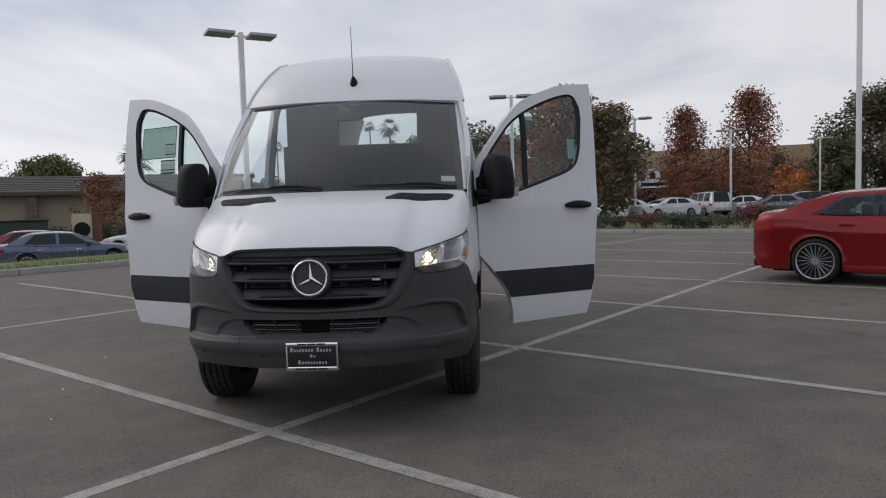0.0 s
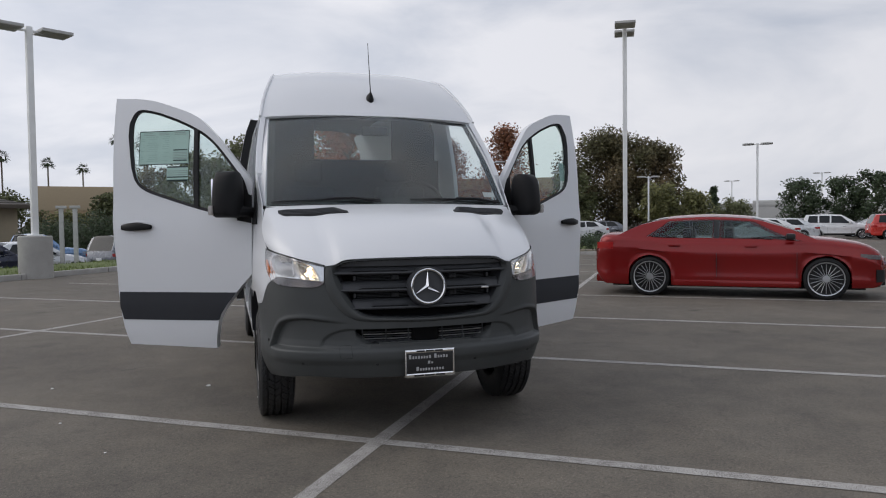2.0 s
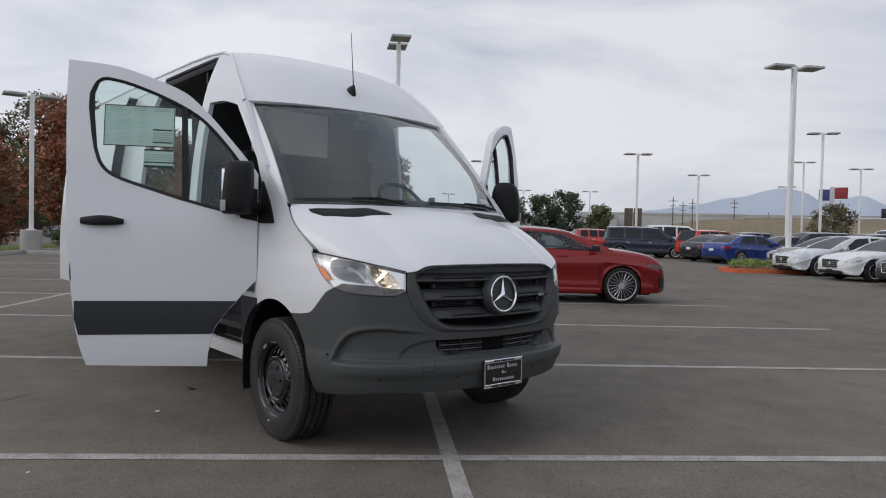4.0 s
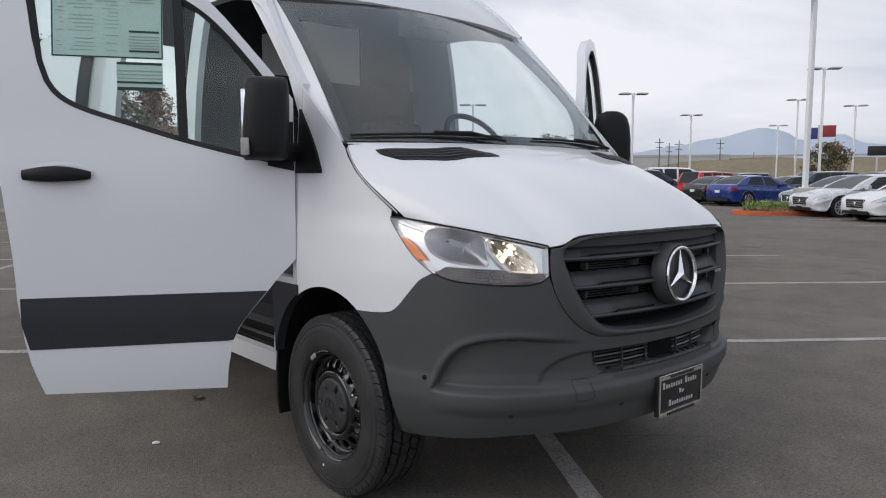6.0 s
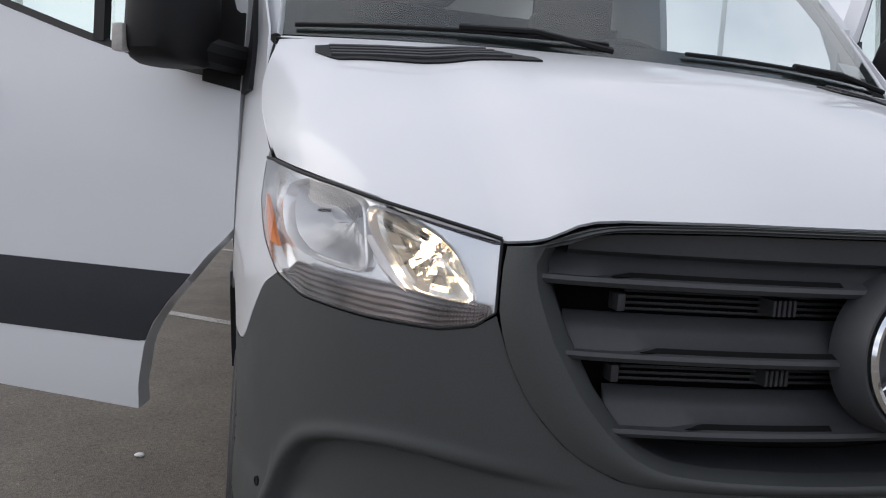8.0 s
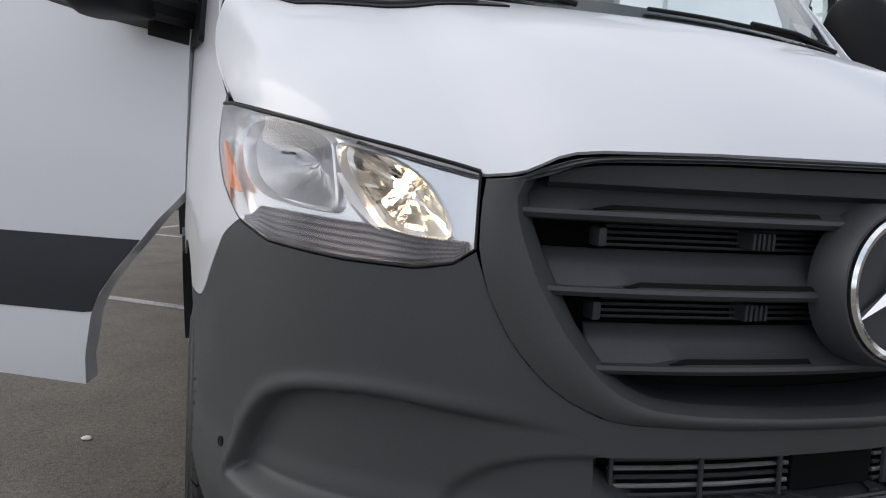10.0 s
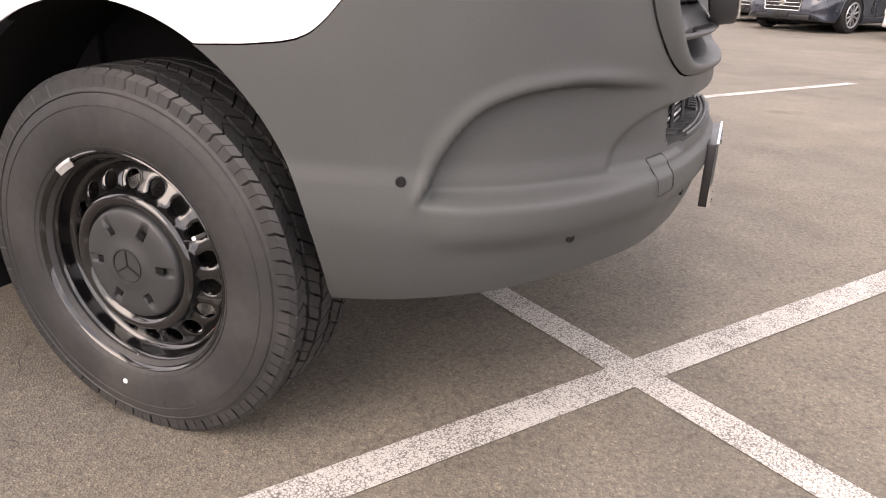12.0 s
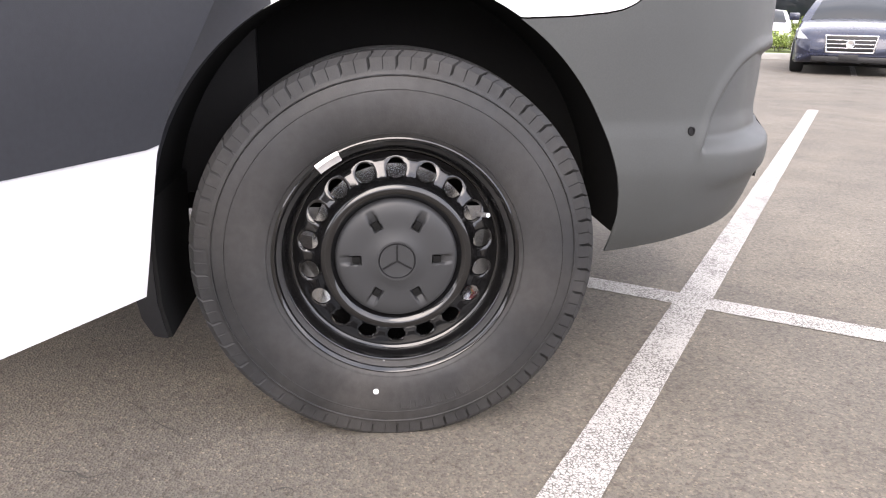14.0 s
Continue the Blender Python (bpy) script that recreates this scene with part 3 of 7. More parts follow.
# badge: ring with three spokes on a round boss
badge_at = Matrix.Translation((0, .006, .958)) @ pose(0, 0, 0, 86, 0, 0)
b = lathe([(-.05, .0), (-.05, .124), (.0, .120), (.008, .116), (.008, .112), (-.006, .106), (-.010, 0)], 64, "z")
bmesh.ops.transform(b, matrix=badge_at, verts=b.verts)
boss = part("badge_boss", b, GRILLE, grille, "round boss with chrome ring badge")
b = lathe([(.004, .094), (.004, .108), (.012, .109), (.016, .104), (.014, .097), (.008, .094)], 72, "z", True)
bmesh.ops.transform(b, matrix=badge_at, verts=b.verts)
part("badge_ring", b, CHROME, boss)
star = bmesh.new()
for k in range(3):
    a = radians(90 + 120 * k)
    d, e = Vector((math.cos(a), math.sin(a), 0)), Vector((-math.sin(a), math.cos(a), 0))
    v = [star.verts.new(p) for p in (d * .099 + Vector((0, 0, .006)), e * .014 + d * .008 + Vector((0, 0, .004)), -e * .014 + d * .008 + Vector((0, 0, .004)), Vector((0, 0, .020)), d * .097 + Vector((0, 0, -.004)))]
    for q in ((3, 1, 0), (3, 0, 2), (1, 4, 0), (0, 4, 2)):
        star.faces.new([v[i] for i in q])
bmesh.ops.recalc_face_normals(star, faces=star.faces)
bmesh.ops.transform(star, matrix=badge_at, verts=star.verts)
part("badge_spokes", star, CHROME, boss, sharp=10)
part("grille_mark", box(.365, .415, .052, .060, .928, .941, .002), STEEL, grille)

# dealer plate
PLATE_Y = -.014
plate = part("number_plate", box(-.152, .152, PLATE_Y - .004, .006, .410, .568, .003), PLATE_BLACK, van, "black dealer plate in a chrome frame")
frame_loops = [[(-.157, .405), (.157, .405), (.157, .573), (-.157, .573)], [(-.147, .427), (.147, .427), (.147, .553), (-.147, .553)]]
part("plate_frame", ring_sheet(frame_loops[0], frame_loops[1], lambda u, z, t: (u, PLATE_Y - .006 - .003 * math.sin(math.pi * t), z), 3, .006), CHROME, plate)
for z, w, h in ((.5635, .085, .010), (.4155, .10, .011)):
    for i in range(3):
        part("plate_writing", box(-w + i * w * .68, -w + i * w * .68 + w * .60, PLATE_Y - .0105, PLATE_Y - .008, z - h / 2, z + h / 2), PLATE_BLACK, plate)
for z, h, words in ((.530, .026, ((-.132, 8), (.028, 5))), (.492, .018, ((-.013, 2),)), (.455, .024, ((-.086, 10),))):
    for x0, count in words:
        for q in range(count):
            tall = 1.0 if q == 0 else (.62, .66, .60, .70)[q % 4]
            xq = x0 + q * .0176 + (.004 if q else 0)
            letter = bmesh.new()
            box(xq, xq + (.0150 if q == 0 else .0112), PLATE_Y - .0055, PLATE_Y - .003, z - h / 2, z - h / 2 + h * tall, .0012, 1, letter)
            part("plate_writing", letter, PLATE_LETTER, plate)

# headlights
hl_lo = linear_of([(at_x(.624), .988), (at_x(.65), .967), (at_x(.697), .957), (at_x(.79), .959), (at_y(.355), .970), (at_y(.434), .995), (at_y(.511), 1.047), (at_y(.589), 1.119), (at_y(.655), 1.178)])
hl_hi = linear_of([(at_x(.624), 1.093), (at_x(.65), 1.100), (at_x(.725), 1.118), (at_y(.312), 1.150), (at_y(.471), 1.173), (at_y(.58), 1.184), (at_y(.655), 1.187)])
HU0, HU1 = at_x(.624), at_y(.655)
BIG = [(.947, 1.112), (.944, 1.145), (.921, 1.154), (.875, 1.145), (.828, 1.126), (.819, 1.081), (.809, 1.022), (.855, 1.025), (.906, 1.034), (.935, 1.062)]
SMALL = [(.820, 1.121), (.782, 1.116), (.731, 1.098), (.690, 1.070), (.666, 1.030), (.655, .997), (.701, .994), (.748, 1.003), (.779, 1.044), (.807, 1.081)]
strip_top = linear_of([(at_x(.624), .990), (at_x(.64), .994), (at_x(.706), 1.000), (at_x(.761), 1.010), (at_x(.84), 1.014), (at_x(.907), 1.018), (at_y(.41), 1.000), (at_y(.434), .997), (at_y(.7), .99)])


def lamp_loop(pts, n=64):
    q = list(pts)
    for _ in range(2):
        q = [(a[0] * w + b[0] * (1 - w), a[1] * w + b[1] * (1 - w)) for a, b in zip(q, q[1:] + q[:1]) for w in (.80, .20)]
    cx, cz = sum(p[0] for p in q) / len(q), sum(p[1] for p in q) / len(q)
    q = [(at_x(cx + (x - cx) * 1.02), cz + (z - cz) * 1.02) for x, z in q + q[:1]]
    d = np.r_[0, np.cumsum([math.hypot(q[i + 1][0] - q[i][0], q[i + 1][1] - q[i][1]) for i in range(len(q) - 1)])]
    t = np.linspace(0, d[-1], n + 1)
    return list(zip(np.interp(t, d, [p[0] for p in q]), np.interp(t, d, [p[1] for p in q])))


def inside(loop, u, z):
    hit = False
    for (u0, z0), (u1, z1) in zip(loop[:-1], loop[1:]):
        if (z0 > z) != (z1 > z) and u < u0 + (z - z0) / (z1 - z0) * (u1 - u0):
            hit = not hit
    return hit


big, small = lamp_loop(BIG), lamp_loop(SMALL)
for s in (-1, 1):
    us = steps(HU0, HU1, 90) if s > 0 else [-u for u in steps(HU0, HU1, 90)][::-1]
    NZ = 30
    lens_cols = lambda u: between([hl_lo(abs(u)), hl_hi(abs(u))], [NZ])

    def in_bowl(u, j):
        a = abs(u)
        z = hl_lo(a) + (hl_hi(a) - hl_lo(a)) * (j + .5) / NZ
        return inside(big, a, z) or inside(small, a, z)

    lamp = part("headlight", columns(us, lens_cols, lambda u, z: body(u, z, -.026), in_bowl), SATIN, van, "clear headlight unit, lit, with an amber marker")

    def edge_strip(zf, up, us=us):
        return grid(lambda u, k: body(u, zf(abs(u)), (.002, -.03)[int(k)]), us, [0, 1], 0, up)

    def end_strip(e, fl, s=s):
        return grid(lambda k, z: body(s * e, z, (.002, -.03)[int(k)]), [0, 1], between([hl_lo(e), hl_hi(e)], [6]), 0, fl)

    for bm_ in (edge_strip(hl_lo, False), edge_strip(hl_hi, True), end_strip(HU0, s < 0), end_strip(HU1, s > 0)):
        part("lamp_rim", bm_, SATIN, lamp)
    for zf, rs_ in ((hl_lo, .0015), (hl_hi, .0034)):
        part("lamp_seal", tube([body(u, zf(abs(u)), .001) for u in us], rs_, 6), SEAL, lamp)
    for e in (HU0,):
        part("lamp_seal", tube([body(s * e, z, .001) for z in steps(hl_lo(e), hl_hi(e), 6)], .0022, 6), SEAL, lamp)
    part("lens", columns(us, lens_cols, lambda u, z: body(u, z, .002), None, .003), LENS, lamp, "clear lens").visible_shadow = False

    def bowl(loop, cu, cz, depth, mat, label, flutes, s=s, lamp=lamp):
        rings = [(1.05, -.028), (1.03, -.014), (1.0, -.012), (.975, -.018), (.955, -.032)]
        rings += [(.955 * (1 - q / 9), -.032 - depth * math.sin(math.pi / 2 * q / 9)) for q in range(1, 10)]

        def fn(k, i):
            r, o = rings[int(k)]
            u, z = loop[int(i)]
            a, zz = cu + (u - cu) * r, cz + (z - cz) * r
            if 4 < k < len(rings) - 1:
                o += .0022 * (int(a * 110) % 2) if flutes else .0045 * (((int(i) // 5) * 7 + int(k) * 11) % 5) / 4
            return body(s * a, zz, o)

        part("bowl_rim", grid(fn, range(0, 5), range(len(loop)), 0, s > 0), LAMP_CHROME, lamp)
        return part("reflector", grid(fn, range(4, len(rings)), range(len(loop)), 0, s > 0), mat, lamp, label, 28 if flutes else 4)

    bowl(big, at_x(.884), 1.088, .050, REFLECTOR_GREY, "grey fluted reflector", True)
    bowl(small, at_x(.730), 1.056, .046, REFLECTOR, "bright faceted reflector lit by its bulb", False)
    for uc, zc, rr, mt in ((at_x(.742), 1.066, .0080, BULB), (at_x(.915), 1.103, .0030, BLACK)):
        b = lathe([(-.03, .0), (-.03, rr * .8), (.005, rr), (.011, rr * .7), (.014, 0)], 16, "z")
        c = Vector(body(s * uc, zc, -.055))
        n = (Vector(body(s * uc, zc, 0)) - c).normalized()
        bmesh.ops.transform(b, matrix=Matrix.Translation(c) @ n.to_track_quat("Z", "Y").to_matrix().to_4x4(), verts=b.verts)
        part("bulb", b, mt, lamp)
    # slanting blade between the two bowls
    blade = [(.812, 1.078), (.802, 1.060), (.785, 1.034), (.760, 1.010), (.748, 1.000)]
    part("lamp_divider", grid(lambda i, k: body(s * at_x(blade[int(i)][0] + (.012, .0, -.010)[int(k)] * (.3 + int(i) * .2)), blade[int(i)][1], (-.022, -.009, -.024)[int(k)]), range(5), range(3), .003, s < 0), LAMP_CHROME, lamp)
    # inner corner fins behind the marker
    for q in range(3):
        part("corner_fin", grid(lambda y, k: body(s * at_y(y), 1.136 + q * .012 + (y - .50) * .20 + .006 * k, -.014 - .006 * k), steps(.50, .60 - .012 * q, 5), [0, 1], .002, s > 0), SATIN, lamp)
    # ribbed strip along the bottom
    nrib = 84
    ua, ub = at_x(.632), at_y(.428)
    rib = grid(lambda i, k: body(s * (ua + (ub - ua) * i / (nrib * 2)), hl_lo(ua + (ub - ua) * i / (nrib * 2)) + .002 + max(strip_top(ua + (ub - ua) * i / (nrib * 2)) - hl_lo(ua + (ub - ua) * i / (nrib * 2)) - .003, .001) * k / 10, -.010 + .005 * (int(i) % 2) - .0018 * (int(k) % 2)), range(nrib * 2 + 1), range(11), .004, s < 0)
    part("ribbed_strip", rib, LENS_GREY, lamp, "grey ribbed lower lens strip", 5)
    am_lo = linear_of([(.462, 1.035), (.507, 1.042), (.569, 1.084), (.612, 1.116)])
    am_hi = linear_of([(.462, 1.038), (.522, 1.088), (.578, 1.117), (.612, 1.124)])
    ay = steps(.462, .612, 10) if s > 0 else steps(.462, .612, 10)[::-1]
    amb = columns([s * at_y(y) for y in ay], lambda u: between([am_lo(plan_point(abs(u))[1]), am_hi(plan_point(abs(u))[1])], [5]), lambda u, z: body(u, z, -.008), None, .006)
    part("marker_lens", amb, AMBER, lamp, "amber marker lens")

# bonnet
seam_z = linear_of([(at_y(.585), 1.190), (at_y(.64), 1.205), (at_y(.72), 1.255), (at_y(.80), 1.305), (at_y(.88), 1.360), (at_y(.94), 1.415), (at_y(.985), 1.476), (at_y(1.25), 1.72)])
hood_front_z = linear_of([(0, 1.139), (.30, 1.136), (.46, 1.131), (.50, 1.127), (.525, 1.120), (.548, 1.108), (.566, 1.099), (.585, 1.094), (.618, 1.090), (.70, 1.108), (.80, 1.132), (.87, 1.156), (.89, 1.184)])


def hood_front(x):
    if abs(x) <= .80:
        return Vector(body(at_x(x), hood_front_z(abs(x)), -.003))
    t = (abs(x) - .80) / .09
    u = at_x(.80) + (at_y(.585) - at_x(.80)) * t
    return Vector(body(math.copysign(u, x), hl_hi(u) + .004, -.003))


def hood_rear(x):
    a = x / .89
    return Vector((a * .905, .862 + .125 * a * a, 1.487 - .012 * a * a))


def hood(x, v, off=0.0):
    f, r = hood_front(x), hood_rear(x)
    a = abs(x) / .89
    p = f.lerp(r, v)
    p.z += (.075 * math.sin(math.pi * v ** .75) * (1 - .55 * a ** 2) - .0 * v)
    e = a ** 6
    p.x += math.copysign(.034 * e * math.sin(math.pi * v ** .8), x)
    p.y += .05 * e * math.sin(math.pi * v)
    p.z -= .012 * smooth(.80, 1.0, a) * math.sin(math.pi * v)
    return p + Vector((0, -.35, .94)) * off


xs = steps(-.89, .89, 60, -.618, .618, *[q * w for q in (-1, 1) for w in (.46, .50, .5125, .525, .5365, .548, .557, .566, .575, .585)])
hood_part = part("bonnet", grid(hood, xs, [i / 28 for i in range(29)], .006), VAN_WHITE, van)
for s in (-1, 1):
    def vent(a, k, s=s):
        x = s * (.378 + (.815 - .378) * a)
        v0 = .685 + .03 * a + .08 * smooth(.93, 1, a)
        v1 = .885 - .140 * smooth(.17, 0, a) - .020 * smooth(.93, 1, a)
        v = v0 + max(v1 - v0, .004) * k
        return hood(x, v, .004)
    vn = part("bonnet_vent", grid(vent, [i / 24 for i in range(25)], [i / 6 for i in range(7)], .004, s < 0), BLACK, hood_part, "dark slotted vent")
    for k in (.22, .42, .62, .82):
        part("vent_rib", tube([Vector(vent(a, k)) + Vector((0, 0, .002)) for a in (.10 + .10 * k, .3, .5, .7, .94)], .0048, 6), GRILLE, vn)
for s in (-1, 1):
    def seam_lip(v, k, s=s):
        p = hood(s * .89, v) - Vector((0, 0, .010))
        u = at_y(max(p.y, .60))
        q = Vector(body(s * u, seam_z(u) - .004, -.004))
        return p.lerp(q, k) - Vector((0, 0, .006 * math.sin(math.pi * k)))
    part("bonnet_seam", grid(seam_lip, [.06 + .90 * i / 16 for i in range(17)], [0, .5, 1], .003, s > 0), VAN_WHITE, van)
    part("bonnet_gap", tube([Vector(seam_lip(.04 + .92 * i / 24, .42)) + Vector((s * .001, 0, .004)) for i in range(25)], .0028, 6), SEAL, van)
part("slam_panel", grid(lambda x, k: hood_front(x) + Vector((-x * .02, (.010, .05, .16)[int(k)], (-.006, -.022, -.10)[int(k)])), steps(-.80, .80, 40), [0, 1, 2], .004), DEEP, van, "black panel behind the bonnet gap")
# black cowl under the windscreen, wipers
part("cowl", grid(lambda x, k: hood_rear(x) + Vector((0, (-.012, .03, .09)[int(k)], (-.006, .004, .006)[int(k)])), steps(-.90, .90, 30), [0, 1, 2], .01), BLACK, van)


def screen_base(x):
    a = x / .90
    return Vector((a * .915, .880 + .135 * a * a, 1.490 - .008 * a * a))


def screen_top(x):
    a = x / .90
    return Vector((a * .838, 1.590 + .130 * a * a, 2.222 - .018 * a * a))


def screen(x, v, off=0.0):
    p = screen_base(x).lerp(screen_top(x), v)
    k = .030 * math.sin(math.pi * v)
    return p + Vector((0, -.72, .70)) * (k + off)


part("windscreen", grid(screen, steps(-.895, .895, 30), [i / 16 for i in range(17)], .005), WINDSCREEN, van, "large raked windscreen").visible_shadow = False


def border(x0, x1, v0, v1):
    return grid(lambda x, v: screen(x, v, -.007), steps(x0, x1, 30), steps(v0, v1, 8), .002)


frit = bmesh.new()
join(frit, border(-.895, .895, 0, .055))
join(frit, border(-.895, .895, .955, 1.0))
join(frit, border(-.895, -.84, .055, .955))
join(frit, border(.84, .895, .055, .955))
part("screen_border", frit, SEAL, van)
part("screen_sticker", grid(lambda x, v: screen(x, v, -.004), [.735, .79, .835], [.075, .10, .125], .001), PAPER_WHITE, van, "small white label inside the glass")
for x0, x1, v0, v1 in ((.12, .84, .034, .024), (-.86, -.10, .024, .034)):
    w = bmesh.new()
    pts = [screen(x0 + (x1 - x0) * t, v0 + (v1 - v0) * t + .008 * math.sin(math.pi * t), .010) for t in [i / 12 for i in range(13)]]
    join(w, tube(pts, .0055, 6))
    mid = pts[6]
    join(w, tube([mid + Vector((0, -.004, .008)), pts[9 if x0 > 0 else 9] + Vector((0, -.01, .01)), screen(x1, .0, .02)], .0075, 6))
    part("wiper", w, BLACK, van)

# fenders, from the bumper joint to the door gap and up to the windscreen pillar
fend_lo = lambda a: max(bumper_hi(a) if a < at_y(.845) else 0, arch_z(plan_point(a)[1]) if plan_point(a)[1] > .80 else 0) + .003


def fender_levels(u):
    a = abs(u)
    lo = fend_lo(a)
    if a < HU1:
        hi = max(hl_lo(a) - .003, lo)
    else:
        hi = seam_z(a)
    return between([lo, hi], [26])


for s in (-1, 1):
    us = steps(at_y(.436), at_y(1.247), 70, HU1 - .0005, HU1 + .0005, at_y(.855))
    us = us if s > 0 else [-u for u in us][::-1]
    fender = part("fender", columns(us, fender_levels, lambda u, z: body(u, z), None, .005), VAN_WHITE, van)
    # pillar beside the glass, up to the roof ridge
    def pillar(k, v, s=s):
        p = screen(s * .90, v, .004)
        y = p.y
        outer = Vector(body(s * at_y(max(y + .10 + .03 * v, 1.0)), p.z + .004))
        return p.lerp(outer, k)
    part("windscreen_pillar", grid(pillar, [0, .33, .66, 1], [i / 20 for i in range(21)], .03, s < 0), VAN_WHITE, van)
    # wheel house: liner behind the arch, its rear edge drawn down as a flap
    liner = bmesh.new()
    arc = [(WHEEL_Y + (.444 if math.cos(t) > 0 else .450) * math.cos(t), .40 + .484 * math.sin(t)) for t in [math.pi * (i / 30 * 1.02 - .02) for i in range(31)]]
    lip = [min(.982, abs(body(at_y(y), z)[0]) - .030) if y < WHEEL_Y else .982 for y, z in arc]
    join(liner, grid(lambda i, k: (s * (lip[int(i)], .70)[int(k)], arc[int(i)][0], arc[int(i)][1]), range(31), [0, 1], 0, s > 0))
    join(liner, grid(lambda y, z: (s * .70, y, z), steps(.58, 1.50, 4), steps(.41, .90, 3), 0, s > 0))
    part("wheel_house", liner, DEEP, van)
    back = linear_of([(.22, 1.440), (.235, 1.455), (.30, 1.468), (.40, 1.470), (.50, 1.466), (.566, 1.449), (.634, 1.421), (.66, 1.406)])
    flap = grid(lambda k, z: (s * (.990, .986, .978)[int(k)], back(z) + (.0, .020, .040)[int(k)] * (1 if z > .25 else .7), z), [0, 1, 2] if s > 0 else [2, 1, 0], steps(.236, .655, 12), .006)
    part("mud_flap", flap, BLACK, van, "black wheel arch flap")
    part("flap_web", grid(lambda x, z: (s * x, back(z) + .002, z), steps(.72, .988, 4), steps(.236, .50, 8), .010), DEEP, van)

for s in (-1, 1):
    tys = [at_y(y) for y in steps(1.235, 1.455, 14)]
    part("arch_trim", columns(tys if s > 0 else [-u for u in tys][::-1], lambda u: between([max(arch_z(plan_point(abs(u))[1]) + .004, .40), .868], [8]), lambda u, z: body(u, z, .007), None, .045), STRIP, van)

# flank panels behind the front doors
roof_edge = curve_of([(1.70, 2.205), (1.85, 2.335), (2.0, 2.455), (2.15, 2.570), (2.3, 2.655), (2.5, 2.705), (2.8, 2.73), (3.4, 2.745), (6.3, 2.735)])
door_top = curve_of([(1.25, 1.56), (1.35, 1.75), (1.45, 1.90), (1.60, 2.06), (1.75, 2.165), (1.95, 2.225), (2.15, 2.262), (2.40, 2.275)])
VAN_END = 6.15


for s in (-1, 1):
    sgn = lambda us: us if s > 0 else [-u for u in us][::-1]
    ys = steps(1.25, 2.38, 24, 1.275)
    # door surround: header over the doorway and rocker below it
    def hdr(u, s=s):
        y = plan_point(abs(u))[1]
        hi = roof_edge(y) if y > 1.70 else max(1.49 + (y - 1.015) * 1.04, 1.49)
        lo = .866 if y < 1.452 else .43
        return between([lo, max(.52, lo + .03), max(door_top(y), lo + .05), max(hi, door_top(y) + .02)], [3, 10, 8])
    part("door_surround", columns(sgn([at_y(y) for y in ys]), hdr, body, lambda u, j: 3 <= j < 13 and 1.275 < plan_point(abs(u))[1] < 2.36, .04), VAN_WHITE, van)
    # B pillar and the flank with, on the passenger side, the open sliding doorway
    ys = steps(2.38, VAN_END, 60, 2.53, 3.80)
    slide = s < 0
    def side_z(u):
        y = plan_point(abs(u))[1]
        lo = .43
        lo = max(lo, arch_z(y, REAR_Y))
        return between([lo, max(.52, lo + .01), .66 + .30 * (lo > .66), max(.86, lo + .06), min(2.675, roof_edge(y) - .012), roof_edge(y)], [2, 2, 3, 16, 3])
    part("side_panel", columns(sgn([at_y(y) for y in ys]), side_z, body, (lambda u, j: 2 <= j < 23 and 2.53 < plan_point(abs(u))[1] < 3.80) if slide else None, .035), VAN_WHITE, van)
    y0, y1 = (3.80, 4.47) if slide else (2.42, 4.47)
    part("side_strip", grid(lambda u, z: body(u, z, .010 - .006 * abs(z - .755) / .1), sgn([at_y(y) for y in steps(y0, y1, 12)]), steps(.655, .862, 6), .012), STRIP, van)
    part("side_strip", grid(lambda u, z: body(u, z, .010 - .006 * abs(z - .755) / .1), sgn([at_y(y) for y in steps(5.39, VAN_END, 6)]), steps(.655, .862, 6), .012), STRIP, van)
    part("sill_step", box(s * .72 if s > 0 else -.985, .985 if s > 0 else -.72, 1.47, 2.40, .43, .475, .008), VAN_WHITE, van)
    tread = bmesh.new()
    for k in range(5):
        x = s * (.80 + k * .036)
        box(x - .012, x + .012, 1.52, 2.30, .475, .487, .004, 1, tread)
    part("step_tread", tread, BLACK, van, "ribbed black entrance step")
    part("step_riser", box(min(s * .70, s * .72), max(s * .70, s * .72), 1.30, 2.40, .45, .80, .004), BLACK, van)
    # roof rail grooves along the flank
    for z in (2.36, 2.60):
        for a, b_ in ((3.9, 4.9), (5.05, 6.05)):
            part("panel_groove", tube([body(s * at_y(a + (b_ - a) * i / 8), z, .001) for i in range(9)], .006, 6), VAN_WHITE, van)

# open sliding door, standing off the flank
sl = bmesh.new()
SY0, SY1 = 4.50, 5.97
join(sl, columns([-at_y(y) for y in steps(SY0, SY1, 24)][::-1], lambda u: between([.47, .655, .862, 2.60], [3, 4, 22]), lambda u, z: body(u, z, .092), None, .05))
sliding = part("sliding_door", sl, VAN_WHITE, van, "white sliding door pushed open along the flank")
part("door_edge", grid(lambda z, k: body(-at_y(SY0 - .004), z, (.090, .004)[int(k)]), steps(.49, 2.58, 14), [0, 1], .004), SEAL, sliding)
part("side_strip", grid(lambda u, z: body(u, z, .105 - .006 * abs(z - .755) / .1), [-at_y(y) for y in steps(SY0 + .01, SY1 - .005, 10)][::-1], steps(.655, .862, 6), .012), STRIP, sliding)
part("door_rail", box(-.76, -.70, 2.56, 3.78, 2.60, 2.65, .008), BLACK, van)
part("doorway_seal", tube([body(-at_y(y), z, -.012) for y, z in ((2.545, 1.2), (2.545, 2.2), (2.545, 2.655), (2.60, 2.668), (3.2, 2.672), (3.79, 2.672))], .018, 8), SEAL, van)

